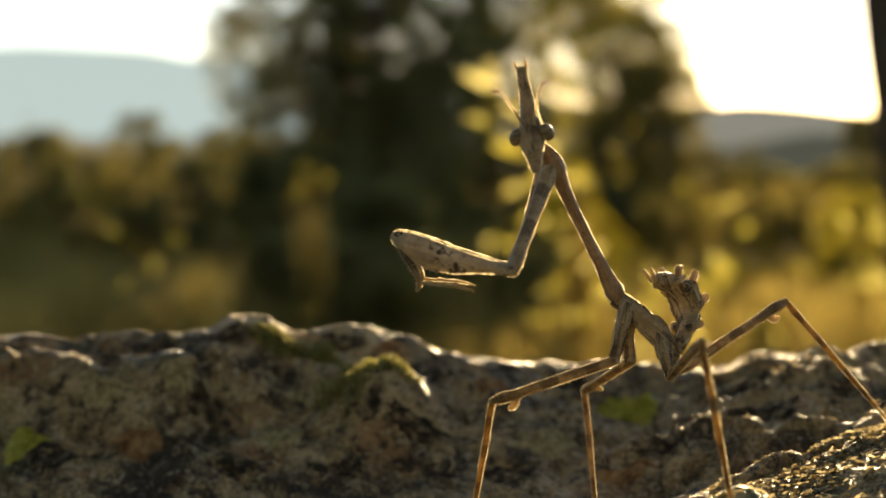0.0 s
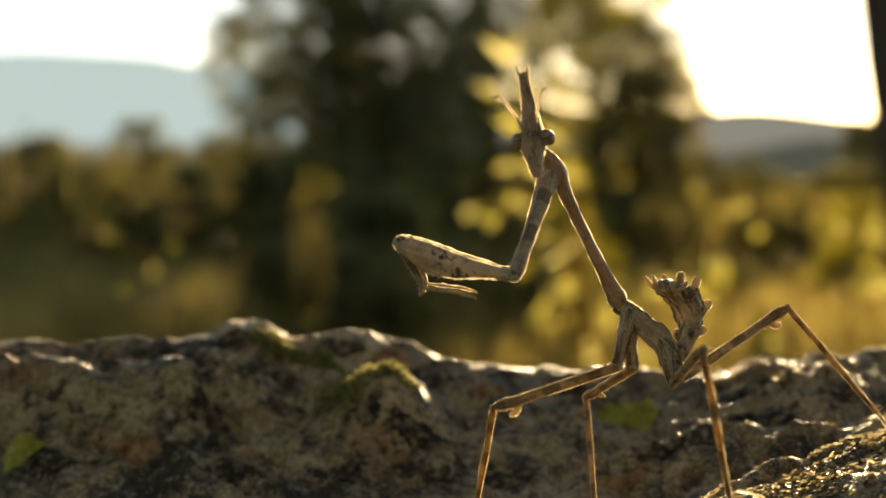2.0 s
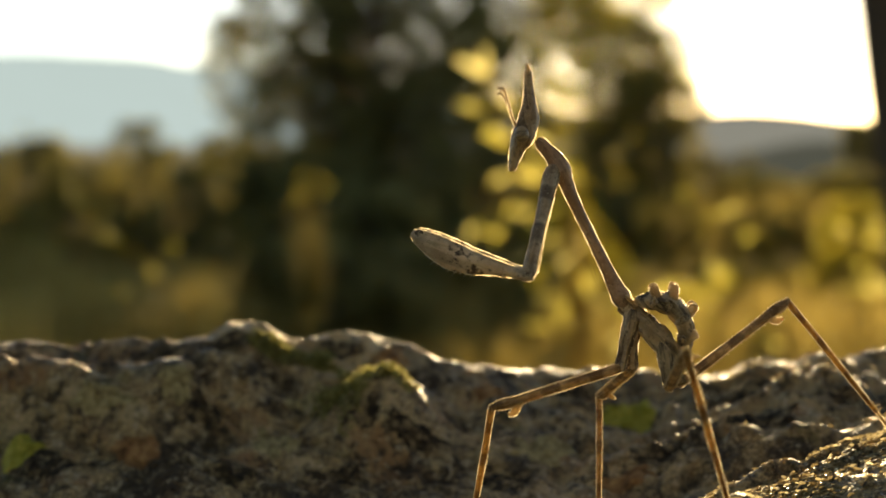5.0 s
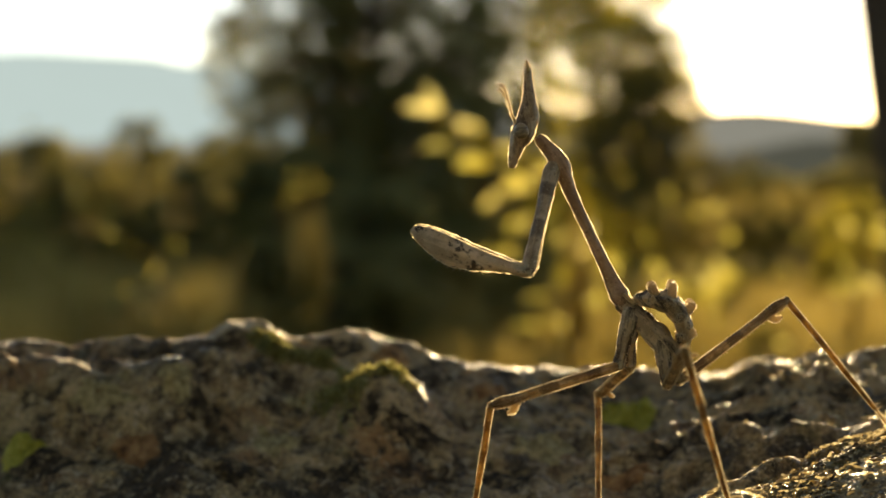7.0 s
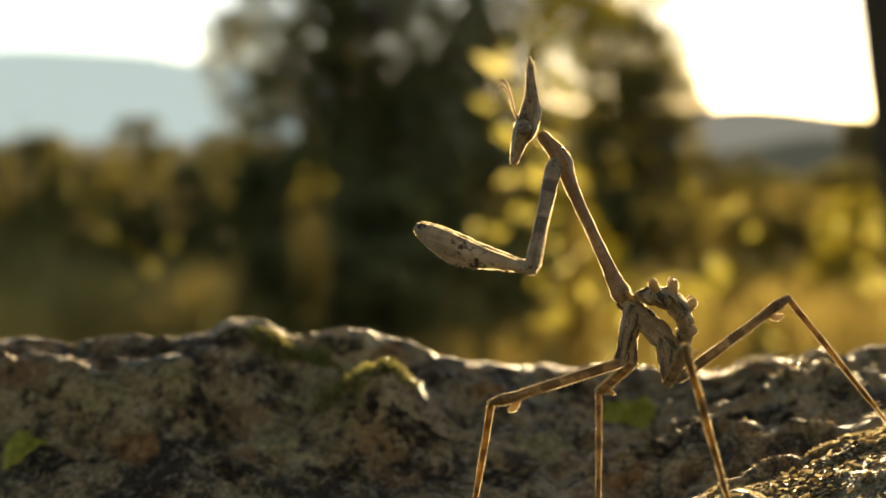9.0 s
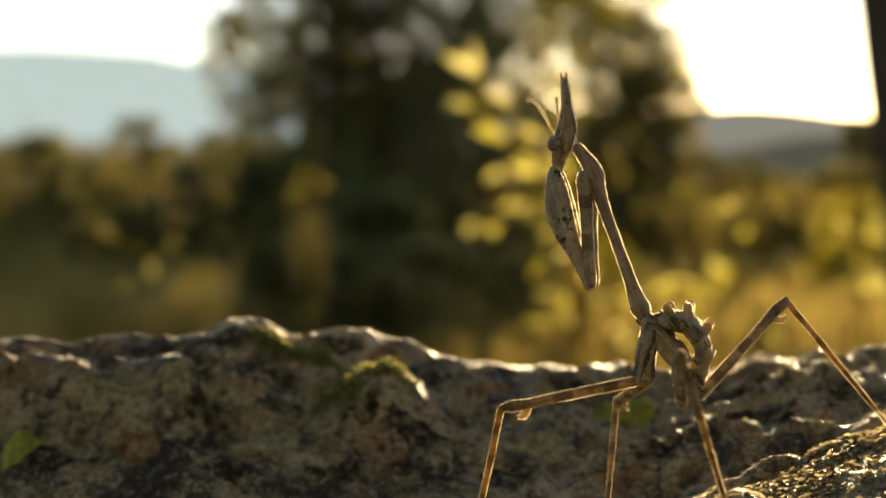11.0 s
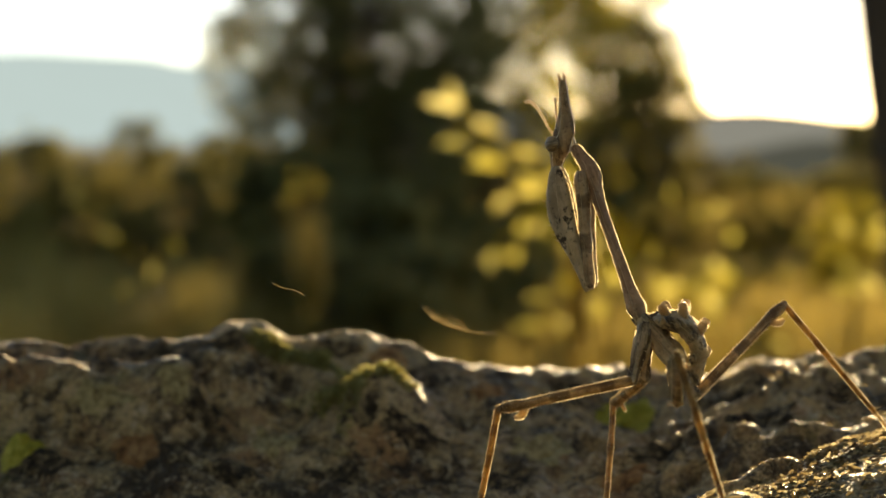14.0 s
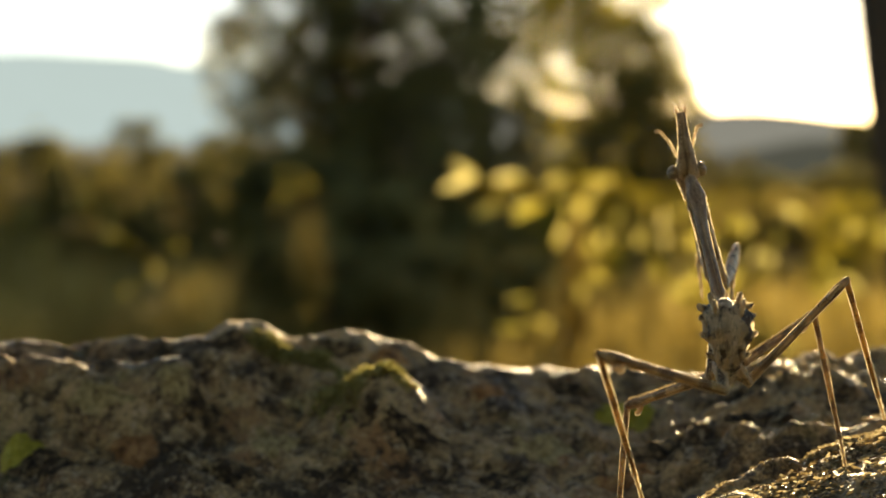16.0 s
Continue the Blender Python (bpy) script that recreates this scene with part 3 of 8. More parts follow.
# ---- boulder ----
def rock_base(x, y):
    """Height of the boulder's top, without its roughness."""
    ledge = -0.0448 + 0.0121 * smooth(0.010, 0.056, x) + 0.03 * np.clip(y - 0.140, -0.03, 0.008)
    ledge = ledge + 0.0028 * np.exp(-((x - 0.0198) ** 2 + (y - 0.136) ** 2) / 0.004 ** 2)
    ledge = ledge + 0.0066 * np.exp(-((x - 0.0276) ** 2 + (y - 0.1285) ** 2) / 0.0058 ** 2)
    valley = -0.0490 + 0.0120 * smooth(0.014, 0.050, x)
    ledge = ledge + (valley - ledge) * smooth(0.147, 0.162, y)
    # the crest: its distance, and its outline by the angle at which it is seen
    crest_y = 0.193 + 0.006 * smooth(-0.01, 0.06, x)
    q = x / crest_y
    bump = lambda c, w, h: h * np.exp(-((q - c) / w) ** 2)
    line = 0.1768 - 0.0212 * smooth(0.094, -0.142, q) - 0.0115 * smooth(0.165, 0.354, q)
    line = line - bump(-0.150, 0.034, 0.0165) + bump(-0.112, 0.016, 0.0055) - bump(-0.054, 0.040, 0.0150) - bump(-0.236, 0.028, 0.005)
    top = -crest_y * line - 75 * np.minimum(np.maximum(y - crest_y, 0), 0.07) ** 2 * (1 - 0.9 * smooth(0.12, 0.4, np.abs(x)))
    up = np.clip((y + 0.003 * np.sin(x * 160) - crest_y + 0.044) / 0.044, 0, 1)
    steep = 0.5 - 0.22 * smooth(0.015, 0.04, x)
    up = up * (1 - steep + steep * up)
    # a lower step in front of the crest
    step = 0.0080 * smooth(-0.026, -0.038, x) + 0.0080 * np.exp(-((x + 0.0080) / 0.0070) ** 2)
    shelf = step * (np.exp(-((y - 0.180 + 0.05 * (x + 0.03)) / 0.006) ** 2) - 0.35 * np.exp(-((y - 0.1875) / 0.0025) ** 2))
    # away from the top the boulder rounds off to the ground on all sides
    r = np.hypot(x / 1.3, (y - 0.15) / np.where(y > 0.15, 1.15, 1.0))
    fall = 1.5 * smooth(0.12, 1.0, r) ** 0.9 + 0.15 * smooth(0.10, -0.20, y)
    fall = fall + smooth(0.14, 0.45, r) * (0.10 * lattice(x * 2.3 + 4, y * 2.3, 41) + 0.035 * lattice(x * 7, y * 7 + 3, 42))
    return np.maximum(EYE_Z + ledge * (1 - up) + top * up + shelf - fall, -0.1)


def rock_height(x, y):
    """The boulder's top with its lumps, cracks and grain."""
    far = smooth(0.148, 0.175, y)
    calm = 1 - (0.80 - 0.25 * smooth(0.02, 0.05, x)) * np.exp(-((y - 0.195) / 0.008) ** 2)
    middle = smooth(-0.014, 0.0, x) * (1 - smooth(0.012, 0.030, x))
    right = smooth(0.005, 0.030, x) * smooth(0.140, 0.150, y)
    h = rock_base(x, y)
    h = h + (0.0005 + (0.0011 + 0.0007 * smooth(-0.01, -0.02, x)) * far * calm * (1 - 0.6 * middle) * (1 - 0.4 * right)) * lattice(x * 80 + 3, y * 95, 11)
    h = h + (0.0003 + 0.0009 * far * calm * (1 - 0.4 * middle)) * lattice(x * 150, y * 260 + 90 * x, 12)
    h = h + 0.0013 * right * lattice(x * 75, (y - 0.12 * x) * 300, 18) + 0.0009 * right * lattice(x * 190, (y - 0.1 * x) * 620, 19)
    h = h + (0.00020 + 0.00045 * far * calm + 0.00025 * right) * lattice(x * 420, y * 430, 13) + (0.00018 + 0.00012 * far) * lattice(x * 1000, y * 900, 14) + 0.00012 * lattice(x * 2300, y * 2100, 15)
    # blocky lumps with sharp hollows between them
    lump = np.abs(lattice(x * 130 + 5, y * 200 + 60 * x, 31))
    h = h + 0.0010 * far * calm * (smooth(0.0, 0.35, lump) - 0.6)
    seam = np.abs(lattice(x * 48 + 9, y * 105 + 40 * x, 16))
    h = h - 0.0015 * far * (1 - smooth(-0.02, 0.01, x)) * (1 - smooth(0.0, 0.16, seam))
    return h - 0.0042 * np.exp(-((x + 0.031) / 0.0045) ** 2 - ((y - 0.1745) / 0.004) ** 2)


def boulder():
    xs = np.concatenate([-np.geomspace(1.5, 0.092, 60), np.arange(-0.09, 0.0901, 0.0004), np.geomspace(0.092, 1.5, 60)])
    ys = np.concatenate([np.linspace(-1.05, 0.095, 60), np.arange(0.10, 0.235, 0.0004), np.geomspace(0.237, 1.5, 60)])
    gx, gy = np.meshgrid(xs, ys)
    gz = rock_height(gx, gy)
    n, m = len(xs), len(ys)
    verts = np.stack([gx, gy, gz], 2).reshape(-1, 3)
    a = (np.arange(m - 1)[:, None] * n + np.arange(n - 1)[None, :]).reshape(-1)
    tagged(new("boulder", mesh_of("boulder", verts.tolist(), np.stack([a, a + 1, a + n + 1, a + n], 1).tolist(), ROCK)), "rough grey granite boulder with dark stains and lichen", "rock")


boulder()


def crystals():
    """Angular mineral grains that stand out of the boulder's near ledge."""
    rng = np.random.default_rng(4)
    n = 6500
    x = 0.022 + 0.034 * rng.random(n)
    y = 0.124 + 0.028 * rng.random(n)
    keep = rng.random(n) < 0.12 + 0.88 * smooth(-0.15, 0.35, lattice(x * 160, y * 160, 7)) * (1 - smooth(0.138, 0.152, y))
    keep &= rng.random(n) < np.maximum(smooth(0.027, 0.033, x), 1 - smooth(0.134, 0.138, y))
    x, y = x[keep], y[keep]
    n = len(x)
    z = rock_height(x, y)
    verts, faces = [], []
    for i in range(n):
        s = 0.00012 + 0.00030 * rng.random() ** 2.2
        m = Matrix.Rotation(0.3 + 0.6 * rng.normal(), 3, "Z") @ Matrix.Rotation(rng.normal() * 0.7, 3, "X") @ Matrix.Rotation(rng.normal() * 0.3, 3, "Y")
        k = len(verts)
        for q in ((-1, -0.7, -0.6), (1, -0.5, -0.6), (0.8, 0.8, -0.6), (-0.7, 0.6, -0.6), (-0.5, -0.4, 0.7), (0.6, -0.2, 0.9), (0.1, 0.5, 0.6)):
            verts.append(tuple(m @ (Vector((q[0] * 1.5, q[1] * 0.4, q[2] * 0.7)) * s * (0.8 + 0.7 * rng.random())) + Vector((x[i], y[i], z[i]))))
        faces += [(k, k + 1, k + 5, k + 4), (k + 1, k + 2, k + 6, k + 5), (k + 2, k + 3, k + 6), (k + 3, k, k + 4, k + 6), (k + 4, k + 5, k + 6)]
    tagged(new("mineral_grains", mesh_of("mineral_grains", verts, faces, CRYSTAL, False)), "glinting angular mineral grains on the granite ledge", "gravel", kind="stuff")


crystals()


def mica_flakes():
    """Thin bright flakes that stand on edge all over the stone, most of them on the near ledge."""
    rng = np.random.default_rng(9)
    n = 24000
    # flakes beyond the near ledge are added in place of golden sun highlights
    near = rng.random(n) < 0.5
    x = np.where(near, 0.020 + 0.036 * rng.random(n), 0.016 + 0.060 * rng.random(n))
    y = np.where(near, 0.124 + 0.030 * rng.random(n), 0.148 + 0.048 * rng.random(n) ** 1.2)
    keep = rng.random(n) < 0.10 + 0.9 * smooth(-0.2, 0.4, lattice(x * 140 + 7, y * 170, 23))
    keep &= rng.random(n) < np.maximum(smooth(0.027, 0.033, x), 1 - smooth(0.134, 0.138, y))
    x, y = x[keep], y[keep]
    z = rock_height(x, y)
    verts, faces = [], []
    for i in range(len(x)):
        s = 0.00012 + 0.00026 * rng.random() ** 2
        m = Matrix.Rotation(0.3 + 0.7 * rng.normal(), 3, "Z") @ Matrix.Rotation(rng.normal() * 0.9, 3, "X") @ Matrix.Rotation(rng.normal() * 0.35, 3, "Y")
        k = len(verts)
        for q in ((-1.9, 0, -0.4), (1.7, 0, -0.4), (2.0, 0.12, 0.15), (0.4, 0.2, 0.55), (-1.4, 0.1, 0.30)):
            verts.append(tuple(m @ (Vector(q) * s * (0.7 + 0.6 * rng.random())) + Vector((x[i], y[i], z[i] + 0.2 * s))))
        faces += [(k, k + 1, k + 2), (k, k + 2, k + 3), (k, k + 3, k + 4)]
    tagged(new("mica_flakes", mesh_of("mica_flakes", verts, faces, FLAKE, False)), "thin mica flakes on the granite, some added as golden highlights", "gravel", kind="stuff")


mica_flakes()


def quartz_facet(x, y, size):
    """A polished, level crystal face that throws back the low sun."""
    bm = bmesh.new()
    z = float(rock_height(np.array([x]), np.array([y]))[0])
    rings = []
    for r, dz in ((1.15, -0.0012), (1.0, 0.0004), (0.7, 0.0005)):
        rings.append([bm.verts.new((x + size * r * math.cos(w) * (1 + 0.25 * math.sin(3 * w)), y + size * r * 0.6 * math.sin(w), z + dz)) for w in np.linspace(0, 6.2832, 10)[:-1]])
    for a, b in zip(rings, rings[1:]):
        for i in range(9):
            bm.faces.new((a[i], a[(i + 1) % 9], b[(i + 1) % 9], b[i]))
    bm.faces.new(rings[-1])
    me = bpy.data.meshes.new("quartz_facet")
    bm.to_mesh(me)
    bm.free()
    me.materials.append(QUARTZ)
    tagged(new("quartz_facet", me), "small polished quartz face glinting on the granite", "stone", group="quartz faces in the boulder")


for x, y, size in ((0.0490, 0.1930, 0.0003), (0.0505, 0.1932, 0.00022), (0.0562, 0.1900, 0.0003), (0.0345, 0.1900, 0.0002)):
    quartz_facet(x, y, size)


def lichen_shade_patch(x, y, rx, ry, seed, label, lift=0.0006, mat=LICHEN):
    """A thin ragged sheet, for lichen and for painted shade, that follows the stone under it."""
    bm = bmesh.new()
    rings, n = 9, 72
    grid, spots = [], []
    for j in range(rings + 1):
        for i in range(n):
            w = 6.2832 * i / n
            edge = 1 + 0.50 * noise.noise((math.cos(w) * 1.6, math.sin(w) * 1.6, seed)) + 0.24 * noise.noise((math.cos(w) * 5, math.sin(w) * 5, seed)) + 0.16 * noise.noise((math.cos(w) * 13, math.sin(w) * 13, seed))
            u = j / rings
            px, py = x + rx * u * edge * math.cos(w), y + ry * u * edge * math.sin(w)
            spots.append((px, py, lift * (0.6 + 0.9 * noise.noise((px * 900, py * 900, seed))) * (1 - u ** 6) - 0.0003 * u ** 6))
    spots = np.array(spots)
    spots[:, 2] += rock_height(spots[:, 0], spots[:, 1])
    for j in range(rings + 1):
        grid.append([bm.verts.new(p) for p in spots[j * n:(j + 1) * n].tolist()])
    for a, b in zip(grid, grid[1:]):
        for i in range(n):
            bm.faces.new((a[i], a[(i + 1) % n], b[(i + 1) % n], b[i]))
    bmesh.ops.remove_doubles(bm, verts=bm.verts, dist=1e-6)
    me = bpy.data.meshes.new("lichen_shade_patch")
    bmesh.ops.recalc_face_normals(bm, faces=bm.faces)
    bm.to_mesh(me)
    bm.free()
    me.materials.append(mat)
    me.shade_smooth()
    tagged(new("lichen_shade_patch", me), label, "lichen", group="lichen on the boulder")


lichen_shade_patch(0.0257, 0.1876, 0.0045, 0.0028, 1, "bright yellow-green lichen patch on the dark granite", 0.0012, LICHEN)
lichen_shade_patch(-0.0543, 0.1722, 0.0027, 0.0023, 2, "yellow-green lichen patch at the boulder's near face", 0.001, LICHEN)
lichen_shade_patch(-0.0355, 0.1785, 0.0031, 0.0012, 6, "pale grey-green lichen crust on the boulder", 0.0003, CRUST)
lichen_shade_patch(-0.0321, 0.1781, 0.0037, 0.0012, 11, "blackish patch that paints shade in hollows of the granite", 0.0002, SHADE_PATCH)
lichen_shade_patch(-0.0036, 0.1742, 0.0058, 0.0013, 12, "blackish patch that paints shade in hollows of the granite", 0.0002, SHADE_PATCH)
lichen_shade_patch(-0.0106, 0.1754, 0.0033, 0.0012, 13, "blackish patch that paints shade in hollows of the granite", 0.0002, SHADE_PATCH)
lichen_shade_patch(-0.0498, 0.1703, 0.0042, 0.0034, 14, "blackish patch that paints shade in hollows of the granite", 0.0002, SHADE_PATCH)
lichen_shade_patch(0.0402, 0.1856, 0.0058, 0.0031, 15, "blackish patch that paints shade in hollows of the granite", 0.0002, SHADE_PATCH)
lichen_shade_patch(0.0182, 0.1921, 0.0040, 0.0012, 16, "blackish patch that paints shade in hollows of the granite", 0.0002, SHADE_PATCH)
lichen_shade_patch(-0.0257, 0.1676, 0.0042, 0.0020, 17, "blackish patch that paints shade in hollows of the granite", 0.0002, SHADE_PATCH)
lichen_shade_patch(-0.0396, 0.1728, 0.0036, 0.0020, 18, "rust-brown lichen crust on the granite", 0.0002, RUST_CRUST)
lichen_shade_patch(-0.0076, 0.1919, 0.0032, 0.0021, 19, "rust-brown lichen crust on the granite", 0.0002, RUST_CRUST)
lichen_shade_patch(0.0067, 0.1859, 0.0031, 0.0025, 20, "rust-brown lichen crust on the granite", 0.0002, RUST_CRUST)
lichen_shade_patch(-0.0188, 0.1832, 0.0034, 0.0014, 21, "pale grey-green lichen crust on the boulder", 0.0003, CRUST)
lichen_shade_patch(-0.0223, 0.1743, 0.0036, 0.0035, 22, "pale grey-green lichen crust on the boulder", 0.0003, CRUST)
lichen_shade_patch(0.0130, 0.1751, 0.0051, 0.0027, 23, "pale grey-green lichen crust on the boulder", 0.0003, CRUST)
lichen_shade_patch(-0.0449, 0.1772, 0.0044, 0.0012, 24, "pale grey-green lichen crust on the boulder", 0.0003, CRUST)
lichen_shade_patch(-0.0296, 0.1890, 0.0043, 0.0012, 25, "blackish patch that paints shade in hollows of the granite", 0.0002, SHADE_PATCH)
lichen_shade_patch(-0.0411, 0.1912, 0.0040, 0.0012, 26, "blackish patch that paints shade in hollows of the granite", 0.0002, SHADE_PATCH)
lichen_shade_patch(-0.0148, 0.1922, 0.0048, 0.0012, 28, "blackish patch that paints shade in hollows of the granite", 0.0002, SHADE_PATCH)
lichen_shade_patch(0.0286, 0.1715, 0.0050, 0.0045, 29, "blackish patch that paints shade in hollows of the granite", 0.0002, SHADE_PATCH)
lichen_shade_patch(0.0407, 0.1739, 0.0058, 0.0060, 30, "blackish patch that paints shade in hollows of the granite", 0.0002, SHADE_PATCH)
lichen_shade_patch(0.0527, 0.1803, 0.0045, 0.0017, 31, "blackish patch that paints shade in hollows of the granite", 0.0002, SHADE_PATCH)
lichen_shade_patch(0.0083, 0.1688, 0.0042, 0.0028, 32, "blackish patch that paints shade in hollows of the granite", 0.0002, SHADE_PATCH)
lichen_shade_patch(0.0223, 0.1675, 0.0042, 0.0021, 33, "rust-brown lichen crust on the granite", 0.0002, RUST_CRUST)
lichen_shade_patch(-0.0131, 0.1691, 0.0042, 0.0016, 34, "blackish patch that paints shade in hollows of the granite", 0.0002, SHADE_PATCH)


def moss_cushion(x, y, rx, ry, count, seed):
    """Short moss shoots rooted in the stone, thinning out towards the edge."""
    rng = np.random.default_rng(seed)
    w, d = rng.random(count) * 6.283, rng.random(count) ** 0.6
    d = d * (1 + 0.35 * lattice(np.cos(w) * 3 + seed, np.sin(w) * 3, 40 + seed))
    px, py = x + rx * d * np.cos(w), y + ry * d * np.sin(w)
    pz = rock_height(px, py)
    verts, faces = [], []
    for i in range(count):
        tall = 0.0005 + 0.0009 * rng.random() * (1.2 - d[i] * 0.7)
        a, lean, s = rng.random() * 6.283, rng.normal(size=2) * 0.0004, 0.00016
        u = Vector((math.cos(a), math.sin(a), 0)) * s
        p = Vector((px[i], py[i], pz[i] - 0.0001))
        q = p + Vector((lean[0] * 0.4, lean[1] * 0.4, tall * 0.6))
        k = len(verts)
        verts += [tuple(p - u * 0.6), tuple(p + u * 0.6), tuple(q + u), tuple(p + Vector((lean[0], lean[1], tall))), tuple(q - u)]
        faces += [(k, k + 1, k + 2, k + 4), (k + 4, k + 2, k + 3)]
    tagged(new("moss_cushion", mesh_of("moss_cushion", verts, faces, MOSS, False)), "olive-green moss cushion below the boulder's crest", "moss", group="moss on the boulder")


moss_cushion(-0.0233, 0.1891, 0.0039, 0.0015, 800, 3)
moss_cushion(-0.0182, 0.1892, 0.0031, 0.0015, 500, 5)
moss_cushion(-0.0120, 0.1803, 0.0037, 0.0057, 700, 4)
moss_cushion(-0.0071, 0.1794, 0.0033, 0.0016, 260, 7)
moss_cushion(-0.0150, 0.1795, 0.0030, 0.0027, 250, 8)


# ---- praying mantis ----
U = 0.000058
mantis = tagged(new("praying_mantis"), "slender brown cone-headed mantis nymph standing on the boulder", "insect")
mantis.location = (0.02, 0.14, EYE_Z - 0.040)


def scaled(sections):
    return [((s[0][0] * U, s[0][1] * U, s[0][2] * U), s[1] * U, s[2] * U) for s in sections]


def limb(name, sections, mat, label="", spines=(), n=12, rough=0.22, seed=0, parent=None, fuzz=1.6, rim_keel=1.9):
    """One rigid piece of the insect along its own z. spines: rows of (from z, to z, count, side x, side y, length, half thickness)."""
    bm = bmesh.new()
    fine = finer(sections, 5)
    loft(bm, scaled(fine), n, rough, seed)
    smooth_part = len(bm.faces)
    zs = [s[0][2] for s in fine]
    rng = np.random.default_rng(int(seed) + 77)
    for z0, z1, count, sx, sy, length, thick in spines:
        for k in range(count):
            z = z0 + (z1 - z0) * (k + 0.3 * rng.random()) / max(1, count - 1)
            i = min(range(len(zs)), key=lambda j: abs(zs[j] - z))
            (cx, cy, _), a, b2 = fine[i]
            d = Vector((sx, sy + 0.15 * rng.normal(), 0.35 + 0.2 * rng.normal()))
            root = Vector((cx + sx * a * 0.85, cy + sy * b2 * 0.85, z))
            spine(bm, root * U, (root + d * length * (0.7 + 0.6 * rng.random())) * U, thick * U)
    # thin pale keels along four sides, added to imitate a sunlit rim
    sides = []
    for i, (p, a, b2) in enumerate(fine):
        d = (Vector(fine[min(i + 1, len(fine) - 1)][0]) - Vector(fine[max(i - 1, 0)][0])).normalized()
        y = Vector((0, 1, 0)) if abs(d.y) < 0.9 else Vector((0, 0, 1))
        x = y.cross(d).normalized()
        sides.append([(x, a), (-x, a), (d.cross(x), b2), (-d.cross(x), b2)])
    for k in range(4 if rim_keel else 0):
        last = None
        for i, (p, a, b2) in enumerate(fine):
            if min(a, b2) < 1.2:
                last = None
                continue
            out, r = sides[i][k]
            wide = rim_keel * (0.15 + 1.1 * rng.random() ** 1.5)
            now = (bm.verts.new((Vector(p) + out * r * 0.9) * U), bm.verts.new((Vector(p) + out * (r * 1.02 + wide)) * U))
            if last:
                bm.faces.new((last[0], now[0], now[1], last[1]))
            last = now
    # short pale fuzz all round
    path = [Vector(s[0]) for s in fine]
    reach = sum((q - p).length for p, q in zip(path, path[1:]))
    for k in range(int(reach * fuzz)):
        i = int(rng.integers(1, len(fine) - 1))
        p, a, b2 = path[i].lerp(path[i + 1], rng.random()), fine[i][1], fine[i][2]
        d = (path[i + 1] - path[i - 1]).normalized()
        y = Vector((0, 1, 0)) if abs(d.y) < 0.9 else Vector((0, 0, 1))
        x = y.cross(d).normalized()
        y = d.cross(x)
        w = 6.283 * rng.random()
        out = x * math.cos(w) * a + y * math.sin(w) * b2
        root = p + out * 0.93
        tip = root + (out.normalized() + d * 0.5 * rng.normal()) * (2.0 + 2.8 * rng.random() ** 1.5)
        spine(bm, root * U, tip * U, 0.55 * U)
    bm.faces.ensure_lookup_table()
    for f in bm.faces[smooth_part:]:
        f.material_index = 1
    ob = part(name, bm, mat, parent or mantis, label)
    ob.data.materials.append(FUZZ)
    return ob


def at_z(*rows):
    return [((r[1], 0, r[0]), r[2], r[3]) for r in rows]


prothorax = limb("prothorax", at_z((-6, 0, 11, 12), (14, 0, 17, 17), (34, 0, 14, 14), (70, -1, 11, 11), (130, -2, 10, 10), (200, -4, 10, 11), (240, -7, 13, 13), (266, -9, 17, 18), (286, -8, 15, 15), (304, -4, 12, 12), (322, 1, 10, 11), (330, 3, 6, 7)),
                 SKIN_NECK, "long thin brown neck-like thorax", [(50, 230, 16, 1, 0.4, 5, 1.1), (50, 230, 16, 1, -0.4, 5, 1.1)], 14, 0.16, 1)
thorax = limb("thorax", at_z((-40, 9, 3, 4), (-30, 8, 7, 9), (-14, 5, 13, 15), (4, 3, 18, 19), (26, 1, 20, 20), (60, 0, 18, 18), (90, 0, 17, 16), (116, 2, 13, 12)), SKIN, "knobbly brown middle body", [(0, 100, 7, -1, 0.4, 6, 2.0), (0, 100, 7, -1, -0.4, 6, 2.0)], 30, 0.40, 2)
abdomen = limb("abdomen", at_z((-14, 6, 10, 12), (0, -10, 11, 16), (16, -30, 12, 22), (36, -43, 14, 31), (58, -48, 17, 39), (80, -45, 18, 42), (98, -33, 17, 36), (110, -18, 14, 25), (118, -5, 10, 15), (122, 3, 5, 8)), SKIN, "upcurled leafy grey-brown abdomen", (), 36, 0.34, 3)
for z, x, dx, dz, length, wide in ((20, -39, -1.0, -0.10, 22, 0.15), (52, -58, -0.95, 0.25, 31, 0.16), (82, -54, -0.66, 0.75, 38, 0.18), (104, -39, -0.25, 1.0, 28, 0.3)):
    for side in (-1, 1):
        d = Vector((dx, side * wide, dz)).normalized()
        p = Vector((x + 7, side * 19, z))
        limb("lobe", [(tuple(p - d * 12), 11, 6), (tuple(p + d * length * 0.25), 8.5, 5), (tuple(p + d * length * 0.6), 8, 4.5), (tuple(p + d * length * 0.85), 7.5, 4), (tuple(p + d * length), 4, 2.2)], SKIN_LOBE, "pale rounded skin lobe", (), 12, 0.15, z + side, abdomen)
    for side in (-1, 1):
        y0 = 31 if z > 40 else 20
        limb("side_point", [((x + 18, side * (y0 - 4), z), 7, 9), ((x + 12, side * (y0 + 10), z + 4), 4, 6), ((x + 9, side * (y0 + 17), z + 8), 1, 1.2)], SKIN, "", (), 7, 0.1, z, abdomen)
